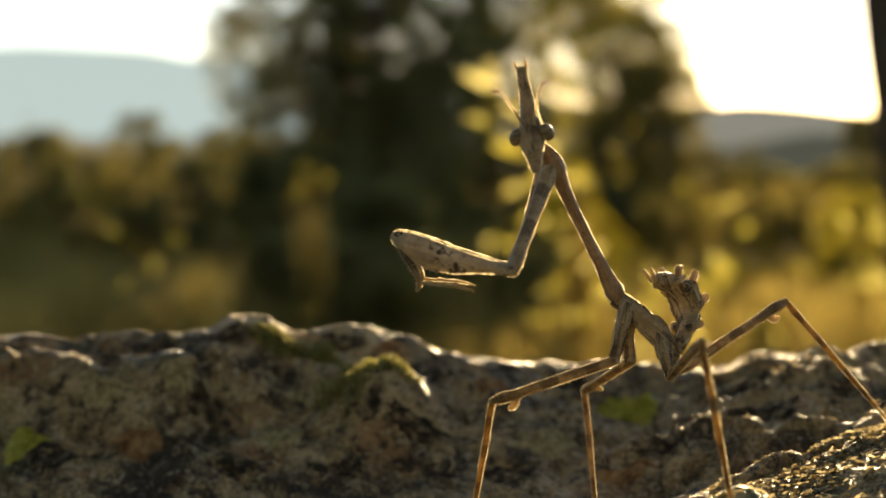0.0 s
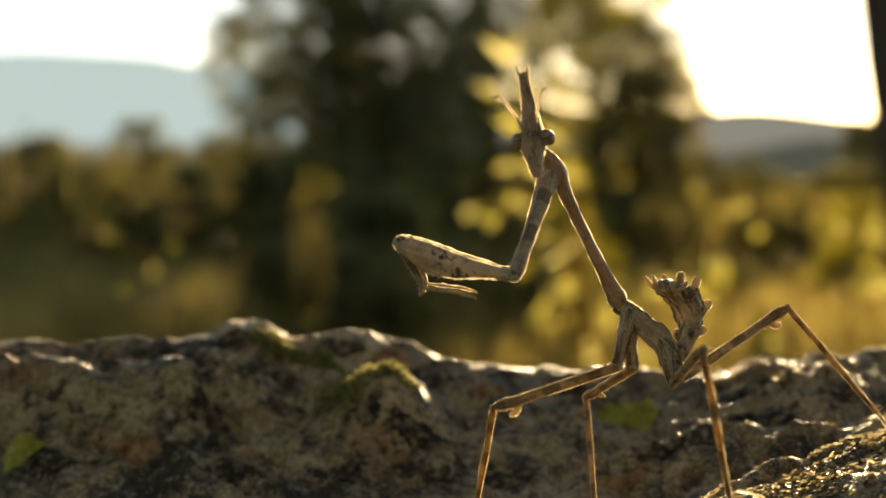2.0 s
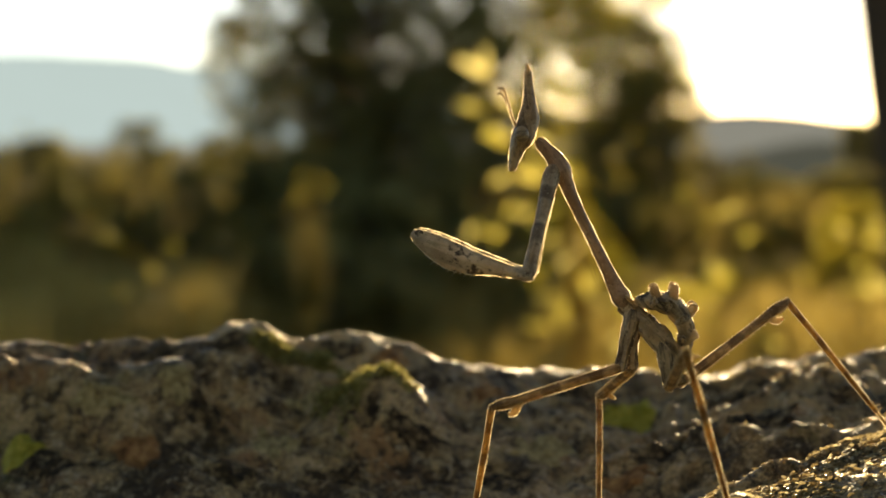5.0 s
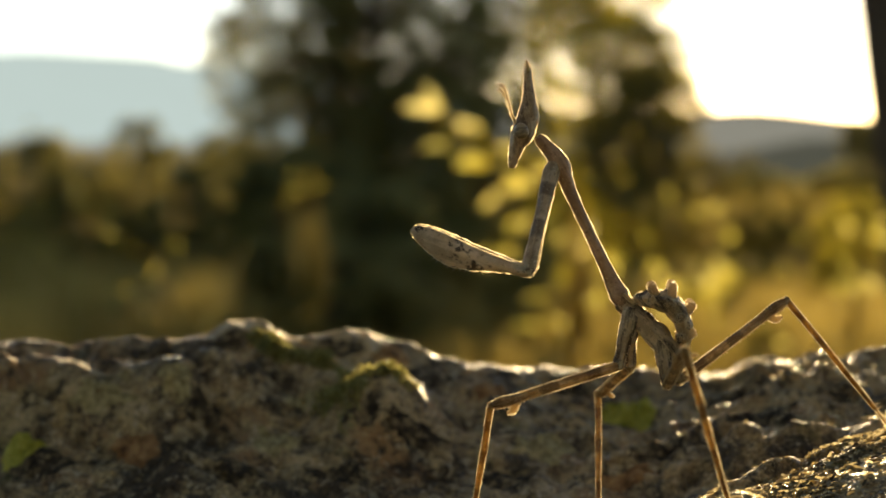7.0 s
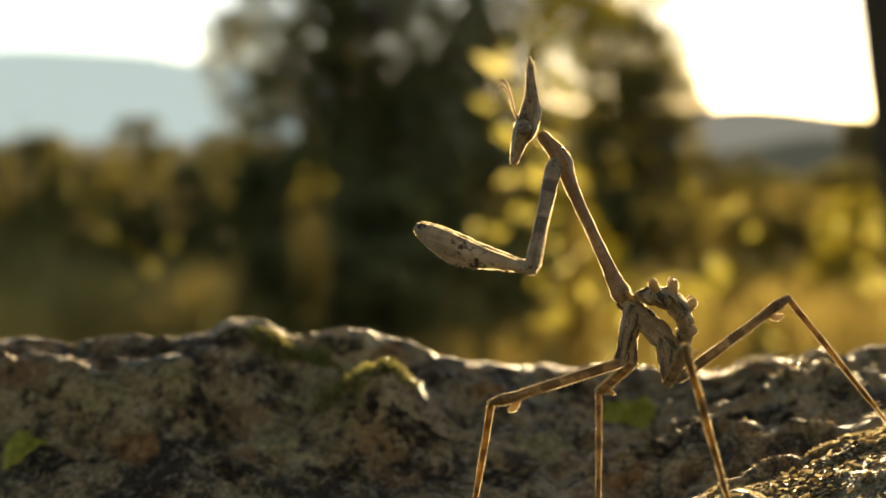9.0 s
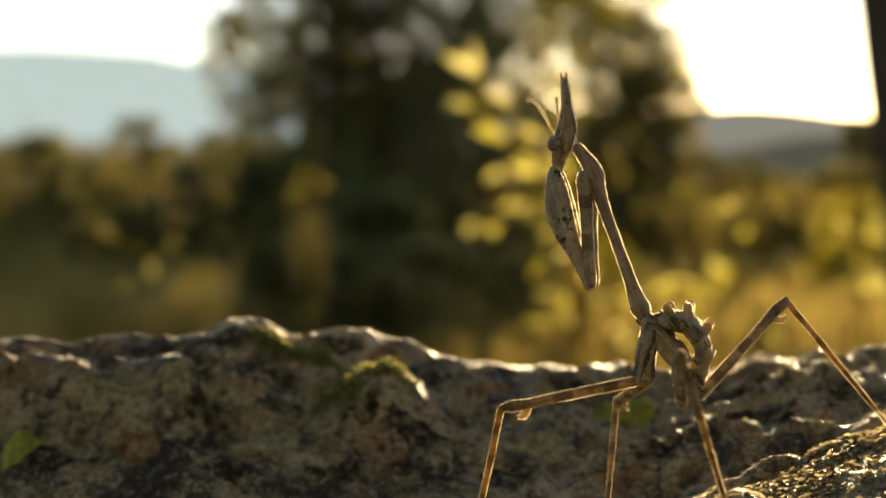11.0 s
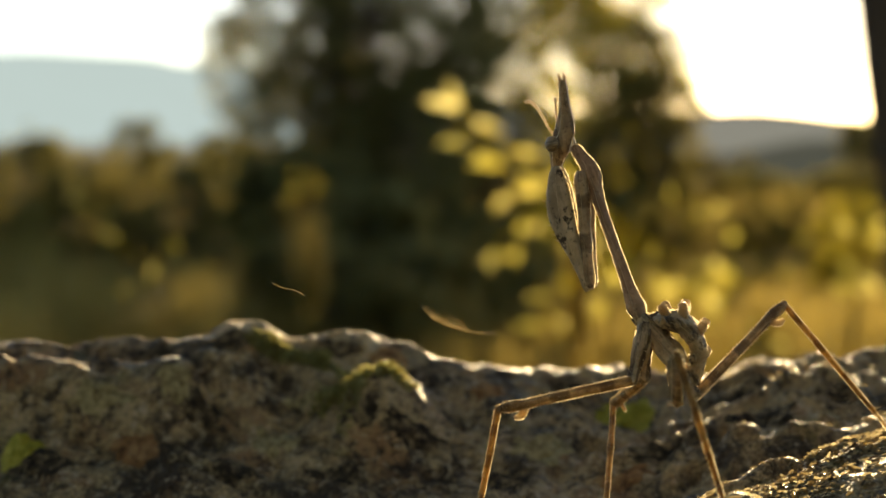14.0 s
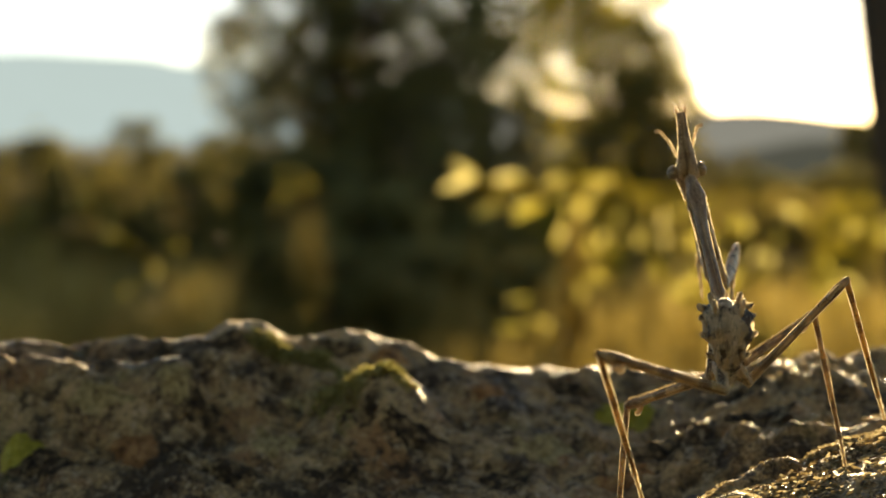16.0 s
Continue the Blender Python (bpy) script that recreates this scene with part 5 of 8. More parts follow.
    walk(abdomen, [
        (0, aim(3.47, -1.88, 17.94, 1.23, -1.57, 24.77, -30)), (0.5, aim(3.53, -1.89, 17.82, 1.29, -1.58, 24.65, -30)),
        (1, aim(3.47, -1.88, 17.88, 1.23, -1.58, 24.71, -30)), (1.5, aim(3.48, -1.88, 17.88, 1.24, -1.58, 24.71, -30)),
        (1.9, aim(3.73, -1.89, 17.82, 1.49, -1.58, 24.65, -30)), (2.1, aim(3.81, -1.90, 17.67, 1.21, -1.53, 24.24, -23)),
        (2.2, aim(3.96, -1.92, 17.37, 0.65, -1.44, 23.41, -8)), (2.3, aim(4.03, -2.09, 17.21, 0.27, -1.53, 22.92, 1)),
        (2.4, aim(4.05, -2.18, 17.15, 0.12, -1.59, 22.72, 4)), (2.5, aim(4.06, -2.23, 17.12, 0.04, -1.62, 22.62, 6)),
        (3, aim(3.97, -2.22, 17.18, -0.05, -1.61, 22.68, 6)), (3.5, aim(3.77, -2.21, 17.26, -0.25, -1.60, 22.76, 6)),
        (4, aim(3.89, -2.22, 17.23, -0.13, -1.61, 22.74, 6)), (6.5, aim(3.60, -2.21, 17.32, -0.42, -1.60, 22.82, 6)),
        (7, aim(3.60, -2.21, 17.29, -0.42, -1.60, 22.79, 6)), (7.5, aim(3.71, -2.21, 17.29, -0.31, -1.60, 22.79, 6)),
        (8, aim(3.62, -2.21, 17.29, -0.40, -1.60, 22.79, 6)), (8.5, aim(3.57, -2.21, 17.28, -0.45, -1.60, 22.78, 6)),
        (9, aim(3.74, -2.20, 17.38, -0.28, -1.59, 22.88, 6)), (9.2, aim(3.57, -2.21, 17.26, -0.45, -1.60, 22.76, 6)),
        (10.2, aim(4.54, -2.93, 16.18, 0.36, -2.00, 21.73, 10)), (10.7, aim(5.22, -3.42, 15.42, 0.92, -2.28, 21.00, 13)),
        (11.3, aim(5.51, -3.62, 15.10, 1.16, -2.39, 20.69, 14)), (11.5, aim(5.45, -3.61, 15.21, 1.10, -2.38, 20.81, 14)),
        (12, aim(4.88, -3.59, 15.44, 0.53, -2.36, 21.04, 14)), (12.5, aim(4.55, -3.59, 15.50, 0.20, -2.36, 21.09, 14)),
        (13, aim(5.02, -3.60, 15.38, 0.67, -2.37, 20.98, 14)), (13.5, aim(4.76, -3.58, 15.61, 0.41, -2.35, 21.21, 14)),
        (14, aim(5.07, -3.59, 15.50, 0.72, -2.36, 21.09, 14)), (14.1, aim(5.22, -3.61, 15.38, 0.89, -2.37, 21.02, 15)),
        (14.2, aim(6.30, -3.80, 14.55, 2.15, -2.47, 20.53, 20)), (14.3, aim(7.54, -5.30, 14.83, 4.71, -3.15, 21.49, 45)),
        (14.4, aim(6.86, -5.69, 14.99, 4.08, -3.33, 21.73, 58)), (14.5, aim(6.65, -5.79, 15.04, 3.87, -3.38, 21.81, 62)),
        (14.7, aim(7.06, -5.98, 15.53, 5.68, -3.40, 22.96, 74)), (14.9, aim(7.39, -6.04, 15.94, 6.65, -3.39, 23.53, 84)),
        (15, aim(8.62, -6.01, 16.50, 8.59, -3.38, 23.82, 92)), (15.1, aim(8.90, -6.01, 16.47, 8.80, -3.37, 23.95, 92)),
        (15.2, aim(9.08, -6.02, 16.44, 8.94, -3.36, 24.05, 92)), (15.5, aim(7.79, -6.03, 16.28, 7.63, -3.38, 23.87, 92)),
        (16, aim(8.19, -6.03, 16.33, 8.04, -3.37, 23.93, 92)),
    ])
    walk(foreleg_coxa_left, [
        (0, aim(-9.84, -5.65, 35.50, -13.73, -11.30, 26.43, -8)), (0.5, aim(-9.81, -5.07, 35.55, -13.69, -10.61, 26.41, -8)),
        (1, aim(-9.91, -5.15, 35.55, -13.80, -10.70, 26.42, -8)), (1.5, aim(-9.90, -5.15, 35.55, -13.79, -10.70, 26.42, -8)),
        (1.9, aim(-9.61, -5.06, 35.55, -13.50, -10.60, 26.41, -8)), (2.1, aim(-9.54, -3.72, 35.57, -13.17, -8.85, 26.09, -6)),
        (2.2, aim(-9.48, -2.13, 35.66, -12.54, -6.37, 25.56, -1)), (2.3, aim(-9.41, -1.07, 35.67, -12.12, -4.57, 25.20, 2)),
        (2.4, aim(-9.40, -1.15, 35.65, -11.99, -4.62, 25.14, 3)), (2.5, aim(-9.39, -1.19, 35.63, -11.93, -4.65, 25.10, 4)),
        (3, aim(-9.08, -1.24, 35.93, -11.68, -5.48, 25.70, 4)), (3.5, aim(-9.30, -1.27, 36.01, -11.94, -5.68, 25.86, 4)),
        (4, aim(-9.16, -1.28, 35.99, -11.91, -6.06, 26.05, 4)), (6.5, aim(-9.03, -1.31, 36.31, -11.52, -5.68, 26.12, 4)),
        (7, aim(-9.09, -1.33, 36.25, -11.75, -6.24, 26.34, 4)), (7.5, aim(-8.96, -1.32, 36.26, -11.58, -6.08, 26.27, 4)),
        (8, aim(-9.04, -1.32, 36.27, -11.61, -5.94, 26.20, 4)), (8.5, aim(-9.12, -1.32, 36.24, -11.71, -5.98, 26.19, 4)),
        (9, aim(-8.85, -1.32, 36.38, -11.43, -6.00, 26.35, 4)), (9.2, aim(-9.01, -1.33, 36.28, -11.61, -6.14, 26.30, 4)),
        (10.2, aim(-7.39, -1.05, 35.82, -7.86, 1.20, 24.68, 13)), (10.7, aim(-5.97, 0.98, 35.29, -5.48, 2.05, 23.98, 19)),
        (11.3, aim(-5.38, 1.38, 35.04, -4.49, 2.01, 23.72, 22)), (11.5, aim(-5.41, 1.74, 35.06, -4.55, 1.93, 23.73, 22)),
        (12, aim(-6.16, 1.50, 35.29, -5.32, 1.99, 23.96, 22)), (12.5, aim(-6.55, 1.41, 35.34, -5.71, 2.00, 24.01, 22)),
        (13, aim(-5.83, 1.41, 35.33, -4.93, 2.03, 24.01, 22)), (13.5, aim(-6.20, 1.25, 35.56, -5.32, 2.05, 24.25, 22)),
        (14, aim(-5.64, 1.90, 35.37, -4.78, 1.88, 24.03, 22)), (14.1, aim(-5.46, 2.07, 35.22, -4.51, 2.17, 23.89, 22)),
        (14.2, aim(-4.09, 3.16, 34.12, -2.56, 4.02, 22.88, 24)), (14.3, aim(1.42, 6.51, 33.91, 2.84, 6.68, 22.63, 52)),
        (14.4, aim(1.18, 7.16, 32.59, 3.63, 9.62, 21.81, 62)), (14.5, aim(1.14, 6.78, 32.17, 3.77, 9.81, 21.63, 66)),
        (14.7, aim(2.90, 8.25, 32.09, 5.11, 13.02, 22.20, 76)), (14.9, aim(5.72, 9.48, 31.27, 8.37, 15.49, 22.23, 84)),
        (15, aim(8.34, 10.50, 31.23, 11.51, 16.61, 22.48, 92)), (15.1, aim(8.07, 9.33, 32.46, 11.29, 15.31, 23.63, 92)),
        (15.2, aim(8.02, 10.21, 31.48, 11.38, 16.33, 22.81, 92)), (15.5, aim(6.61, 9.72, 31.84, 9.87, 15.80, 23.10, 92)),
        (16, aim(7.57, 9.50, 32.25, 10.74, 15.54, 23.45, 92)),
    ])
    walk(foreleg_femur_left, [
        (0, aim(-13.73, -11.30, 26.43, -25.33, -6.45, 29.21, -8)), (0.5, aim(-13.69, -10.61, 26.41, -25.35, -5.92, 29.22, -8)),
        (1, aim(-13.80, -10.70, 26.42, -25.46, -5.99, 29.23, -8)), (1.5, aim(-13.79, -10.70, 26.42, -25.45, -5.99, 29.23, -8)),
        (1.9, aim(-13.50, -10.60, 26.41, -25.16, -5.89, 29.22, -8)), (2.1, aim(-13.17, -8.85, 26.09, -24.87, -4.39, 29.11, -6)),
        (2.2, aim(-12.54, -6.37, 25.56, -24.25, -2.22, 28.96, -1)), (2.3, aim(-12.12, -4.57, 25.20, -23.85, -0.73, 28.86, 2)),
        (2.4, aim(-11.99, -4.62, 25.14, -23.68, -0.69, 28.86, 3)), (2.5, aim(-11.93, -4.65, 25.10, -23.59, -0.66, 28.86, 4)),
        (3, aim(-11.68, -5.48, 25.70, -23.26, -1.25, 29.43, 4)), (3.5, aim(-11.94, -5.68, 25.86, -23.51, -1.42, 29.59, 4)),
        (4, aim(-11.91, -6.06, 26.05, -23.45, -1.70, 29.75, 4)), (6.5, aim(-11.52, -5.68, 26.12, -23.08, -1.39, 29.84, 4)),
        (7, aim(-11.75, -6.24, 26.34, -23.27, -1.82, 30.05, 4)), (7.5, aim(-11.58, -6.08, 26.27, -23.10, -1.69, 29.98, 4)),
        (8, aim(-11.61, -5.94, 26.20, -23.15, -1.58, 29.91, 4)), (8.5, aim(-11.71, -5.98, 26.19, -23.25, -1.62, 29.91, 4)),
        (9, aim(-11.43, -6.00, 26.35, -22.96, -1.62, 30.06, 4)), (9.2, aim(-11.61, -6.14, 26.30, -23.13, -1.73, 30.01, 4)),
        (10.2, aim(-7.86, 1.20, 24.68, -17.57, 1.60, 33.14, 13)), (10.7, aim(-5.48, 2.05, 23.98, -10.99, 2.61, 35.60, 19)),
        (11.3, aim(-4.49, 2.01, 23.72, -8.06, 2.65, 36.08, 22)), (11.5, aim(-4.55, 1.93, 23.73, -8.13, 2.56, 36.08, 22)),
        (12, aim(-5.32, 1.99, 23.96, -8.90, 2.59, 36.32, 22)), (12.5, aim(-5.71, 2.00, 24.01, -9.29, 2.58, 36.38, 22)),
        (13, aim(-4.93, 2.03, 24.01, -8.51, 2.63, 36.37, 22)), (13.5, aim(-5.32, 2.05, 24.25, -8.89, 2.62, 36.61, 22)),
        (14, aim(-4.78, 1.88, 24.03, -8.36, 2.48, 36.39, 22)), (14.1, aim(-4.51, 2.17, 23.89, -8.05, 3.46, 36.21, 22)),
        (14.2, aim(-2.56, 4.02, 22.88, -5.89, 7.95, 34.69, 24)), (14.3, aim(2.84, 6.68, 22.63, 1.18, 12.45, 34.02, 52)),
        (14.4, aim(3.63, 9.62, 21.81, 1.50, 14.69, 33.45, 62)), (14.5, aim(3.77, 9.81, 21.63, 1.51, 14.79, 33.29, 66)),
        (14.7, aim(5.11, 13.02, 22.20, 3.62, 20.30, 32.72, 76)), (14.9, aim(8.37, 15.49, 22.23, 9.27, 25.68, 30.07, 84)),
        (15, aim(11.51, 16.61, 22.48, 12.26, 28.17, 28.10, 92)), (15.1, aim(11.29, 15.31, 23.63, 11.82, 26.64, 29.73, 92)),
        (15.2, aim(11.38, 16.33, 22.81, 11.72, 27.93, 28.39, 92)), (15.5, aim(9.87, 15.80, 23.10, 10.14, 27.28, 28.93, 92)),
        (16, aim(10.74, 15.54, 23.45, 11.33, 26.93, 29.43, 92)),
    ])
    walk(foreleg_tibia_left, [
        (0, aim(-24.91, -6.63, 29.11, -22.83, -7.98, 25.03, -8)), (0.5, aim(-24.93, -6.09, 29.12, -22.83, -7.40, 25.04, -8)),
        (1, aim(-25.04, -6.16, 29.13, -22.94, -7.48, 25.04, -8)), (1.5, aim(-25.03, -6.16, 29.13, -22.93, -7.47, 25.04, -8)),
        (1.9, aim(-24.74, -6.06, 29.12, -22.64, -7.37, 25.03, -8)), (2.1, aim(-24.45, -4.55, 29.00, -21.99, -5.87, 25.17, -6)),
        (2.2, aim(-23.83, -2.37, 28.84, -20.72, -3.71, 25.59, -1)), (2.3, aim(-23.43, -0.87, 28.72, -19.96, -2.15, 25.88, 2)),
        (2.4, aim(-23.26, -0.83, 28.72, -19.67, -2.16, 26.07, 3)), (2.5, aim(-23.17, -0.81, 28.72, -19.52, -2.16, 26.16, 4)),
        (3, aim(-22.84, -1.40, 29.29, -19.22, -2.84, 26.74, 4)), (3.5, aim(-23.10, -1.57, 29.45, -19.48, -3.03, 26.90, 4)),
        (4, aim(-23.03, -1.86, 29.62, -19.42, -3.34, 27.07, 4)), (6.5, aim(-22.66, -1.54, 29.71, -19.05, -3.01, 27.16, 4)),
        (7, aim(-22.86, -1.98, 29.91, -19.26, -3.49, 27.37, 4)), (7.5, aim(-22.69, -1.85, 29.85, -19.08, -3.34, 27.30, 4)),
        (8, aim(-22.73, -1.74, 29.78, -19.12, -3.22, 27.23, 4)), (8.5, aim(-22.83, -1.78, 29.77, -19.23, -3.27, 27.22, 4)),
        (9, aim(-22.55, -1.77, 29.93, -18.94, -3.27, 27.38, 4)), (9.2, aim(-22.71, -1.89, 29.88, -19.11, -3.39, 27.33, 4)),
        (10.2, aim(-17.22, 1.58, 32.84, -14.71, 1.64, 28.91, 13)), (10.7, aim(-10.79, 2.59, 35.19, -10.01, 2.79, 30.60, 19)),
        (11.3, aim(-7.93, 2.62, 35.63, -7.87, 2.88, 30.98, 22)), (11.5, aim(-8.00, 2.54, 35.64, -7.94, 2.79, 30.99, 22)),
        (12, aim(-8.77, 2.57, 35.87, -8.70, 2.84, 31.22, 22)), (12.5, aim(-9.16, 2.56, 35.93, -9.10, 2.83, 31.28, 22)),
        (13, aim(-8.38, 2.61, 35.93, -8.32, 2.87, 31.27, 22)), (13.5, aim(-8.77, 2.60, 36.16, -8.70, 2.88, 31.51, 22)),
        (14, aim(-8.23, 2.46, 35.94, -8.17, 2.72, 31.29, 22)), (14.1, aim(-7.92, 3.41, 35.76, -7.87, 3.44, 31.10, 22)),
        (14.2, aim(-5.77, 7.81, 34.26, -5.74, 6.95, 29.68, 24)), (14.3, aim(1.24, 12.25, 33.61, 1.08, 11.18, 29.08, 52)),
        (14.4, aim(1.57, 14.51, 33.03, 1.76, 13.81, 28.43, 62)), (14.5, aim(1.59, 14.61, 32.87, 1.89, 13.97, 28.26, 66)),
        (14.7, aim(3.67, 20.04, 32.34, 3.93, 18.56, 27.93, 76)), (14.9, aim(9.24, 25.31, 29.78, 8.83, 22.73, 25.92, 84)),
        (15, aim(12.23, 27.76, 27.89, 12.14, 27.28, 23.07, 92)), (15.1, aim(11.80, 26.23, 29.51, 11.77, 25.95, 24.67, 92)),
        (15.2, aim(11.71, 27.51, 28.19, 11.70, 27.02, 23.37, 92)), (15.5, aim(10.13, 26.87, 28.72, 10.14, 26.48, 23.88, 92)),
        (16, aim(11.30, 26.52, 29.22, 11.26, 26.19, 24.38, 92)),
    ])
    walk(foreleg_coxa_right, [
        (0, aim(-10.21, -3.96, 35.73, -12.88, 0.00, 25.41, -8)), (0.5, aim(-10.15, -3.37, 35.72, -12.85, 0.58, 25.41, -8)),
        (1, aim(-10.26, -3.46, 35.74, -12.98, 0.48, 25.42, -8)), (1.5, aim(-10.25, -3.46, 35.74, -12.97, 0.49, 25.42, -8)),
        (1.9, aim(-9.95, -3.36, 35.72, -12.65, 0.60, 25.41, -8)), (2.1, aim(-9.79, -2.00, 35.71, -12.34, 1.45, 25.18, -6)),
        (2.2, aim(-9.53, -0.39, 35.71, -11.77, 2.06, 24.83, -1)), (2.3, aim(-9.33, 0.66, 35.64, -11.41, 2.47, 24.61, 2)),
        (2.4, aim(-9.29, 0.59, 35.63, -11.29, 2.25, 24.56, 3)), (2.5, aim(-9.27, 0.55, 35.62, -11.23, 2.13, 24.54, 4)),
        (3, aim(-8.95, 0.49, 35.92, -10.86, 2.95, 24.99, 4)), (3.5, aim(-9.17, 0.46, 36.00, -11.12, 3.12, 25.12, 4)),
        (4, aim(-9.04, 0.45, 35.99, -11.03, 3.54, 25.23, 4)), (6.5, aim(-8.90, 0.43, 36.31, -10.67, 3.08, 25.39, 4)),
        (7, aim(-8.97, 0.40, 36.25, -10.85, 3.66, 25.51, 4)), (7.5, aim(-8.83, 0.42, 36.26, -10.68, 3.51, 25.47, 4)),
        (8, aim(-8.91, 0.42, 36.27, -10.73, 3.34, 25.43, 4)), (8.5, aim(-9.00, 0.42, 36.24, -10.83, 3.38, 25.41, 4)),
        (9, aim(-8.73, 0.42, 36.38, -10.53, 3.44, 25.57, 4)), (9.2, aim(-8.88, 0.40, 36.27, -10.70, 3.53, 25.49, 4)),
        (10.2, aim(-7.00, 0.65, 35.83, -7.42, 2.87, 24.68, 13)), (10.7, aim(-5.32, 2.59, 35.11, -4.93, 4.42, 23.89, 19)),
        (11.3, aim(-4.64, 2.95, 34.82, -3.90, 4.62, 23.60, 22)), (11.5, aim(-4.65, 3.30, 34.82, -3.94, 4.84, 23.57, 22)),
        (12, aim(-5.42, 3.06, 35.07, -4.74, 4.68, 23.83, 22)), (12.5, aim(-5.82, 2.97, 35.13, -5.15, 4.62, 23.90, 22)),
        (13, aim(-5.09, 2.97, 35.11, -4.35, 4.68, 23.89, 22)), (13.5, aim(-5.47, 2.82, 35.36, -4.75, 4.58, 24.15, 22)),
        (14, aim(-4.89, 3.44, 35.10, -4.15, 4.99, 23.86, 22)), (14.1, aim(-4.69, 3.60, 34.94, -3.87, 5.27, 23.72, 22)),
        (14.2, aim(-3.23, 4.63, 33.75, -1.90, 7.00, 22.71, 24)), (14.3, aim(2.89, 7.36, 33.54, 3.63, 9.76, 22.45, 52)),
        (14.4, aim(2.52, 7.69, 32.29, 4.27, 11.25, 21.61, 62)), (14.5, aim(2.24, 7.22, 31.90, 4.38, 11.26, 21.45, 66)),
        (14.7, aim(3.46, 8.55, 31.98, 5.64, 13.89, 22.10, 76)), (14.9, aim(6.30, 9.56, 31.19, 8.88, 16.13, 22.16, 84)),
        (15, aim(8.93, 10.52, 31.31, 13.44, 16.78, 22.75, 92)), (15.1, aim(8.66, 9.39, 32.58, 12.25, 13.30, 22.40, 92)),
        (15.2, aim(8.61, 10.31, 31.62, 12.28, 14.86, 21.72, 92)), (15.5, aim(7.19, 9.82, 31.99, 10.87, 14.60, 22.21, 92)),
        (16, aim(8.16, 9.54, 32.36, 12.00, 14.42, 22.68, 92)),
    ])
    walk(foreleg_femur_right, [
        (0, aim(-12.88, 0.00, 25.41, -25.29, -0.19, 28.88, -8)), (0.5, aim(-12.85, 0.58, 25.41, -25.26, 0.39, 28.88, -8)),
        (1, aim(-12.98, 0.48, 25.42, -25.38, 0.28, 28.89, -8)), (1.5, aim(-12.97, 0.49, 25.42, -25.37, 0.28, 28.89, -8)),
        (1.9, aim(-12.65, 0.60, 25.41, -25.05, 0.42, 28.88, -8)), (2.1, aim(-12.34, 1.45, 25.18, -24.70, 1.31, 28.81, -6)),
        (2.2, aim(-11.77, 2.06, 24.83, -24.03, 2.02, 28.78, -1)), (2.3, aim(-11.41, 2.47, 24.61, -23.61, 2.48, 28.76, 2)),
        (2.4, aim(-11.29, 2.25, 24.56, -23.46, 2.28, 28.80, 3)), (2.5, aim(-11.23, 2.13, 24.54, -23.38, 2.78, 28.76, 4)),
        (3, aim(-10.86, 2.95, 24.99, -23.01, 3.01, 29.26, 4)), (3.5, aim(-11.12, 3.12, 25.12, -23.27, 3.15, 29.40, 4)),
        (4, aim(-11.03, 3.54, 25.23, -23.18, 3.57, 29.50, 4)), (6.5, aim(-10.67, 3.08, 25.39, -22.82, 3.14, 29.67, 4)),
        (7, aim(-10.85, 3.66, 25.51, -23.00, 3.70, 29.79, 4)), (7.5, aim(-10.68, 3.51, 25.47, -22.83, 3.57, 29.74, 4)),
        (8, aim(-10.73, 3.34, 25.43, -22.88, 3.39, 29.70, 4)), (8.5, aim(-10.83, 3.38, 25.41, -22.98, 3.42, 29.69, 4)),
        (9, aim(-10.53, 3.44, 25.57, -22.68, 3.50, 29.84, 4)), (9.2, aim(-10.70, 3.53, 25.49, -22.85, 3.59, 29.77, 4)),
        (10.2, aim(-7.42, 2.87, 24.68, -17.13, 3.28, 33.14, 13)), (10.7, aim(-4.93, 4.42, 23.89, -10.45, 4.98, 35.52, 19)),
        (11.3, aim(-3.90, 4.62, 23.60, -7.48, 5.25, 35.96, 22)), (11.5, aim(-3.94, 4.84, 23.57, -7.51, 5.47, 35.93, 22)),
        (12, aim(-4.74, 4.68, 23.83, -8.32, 5.27, 36.19, 22)), (12.5, aim(-5.15, 4.62, 23.90, -8.73, 5.19, 36.26, 22)),
        (13, aim(-4.35, 4.68, 23.89, -7.93, 5.27, 36.25, 22)), (13.5, aim(-4.75, 4.58, 24.15, -8.33, 5.14, 36.51, 22)),
        (14, aim(-4.15, 4.99, 23.86, -7.73, 5.59, 36.22, 22)), (14.1, aim(-3.87, 5.27, 23.72, -7.47, 5.89, 36.07, 22)),
        (14.2, aim(-1.90, 7.00, 22.71, -5.41, 9.66, 34.81, 24)), (14.3, aim(3.63, 9.76, 22.45, 1.84, 14.92, 34.12, 52)),
        (14.4, aim(4.27, 11.25, 21.61, 2.06, 15.94, 33.40, 62)), (14.5, aim(4.38, 11.26, 21.45, 2.05, 15.89, 33.24, 66)),
        (14.7, aim(5.64, 13.89, 22.10, 4.13, 21.07, 32.68, 76)), (14.9, aim(8.88, 16.13, 22.16, 9.79, 26.29, 30.03, 84)),
        (15, aim(13.44, 16.78, 22.75, 16.69, 29.05, 24.93, 92)), (15.1, aim(12.25, 13.30, 22.40, 15.93, 25.32, 25.22, 92)),
        (15.2, aim(12.28, 14.86, 21.72, 16.25, 26.64, 25.08, 92)), (15.5, aim(10.87, 14.60, 22.21, 14.74, 26.41, 25.58, 92)),
        (16, aim(12.00, 14.42, 22.68, 15.94, 26.20, 26.09, 92)),
    ])
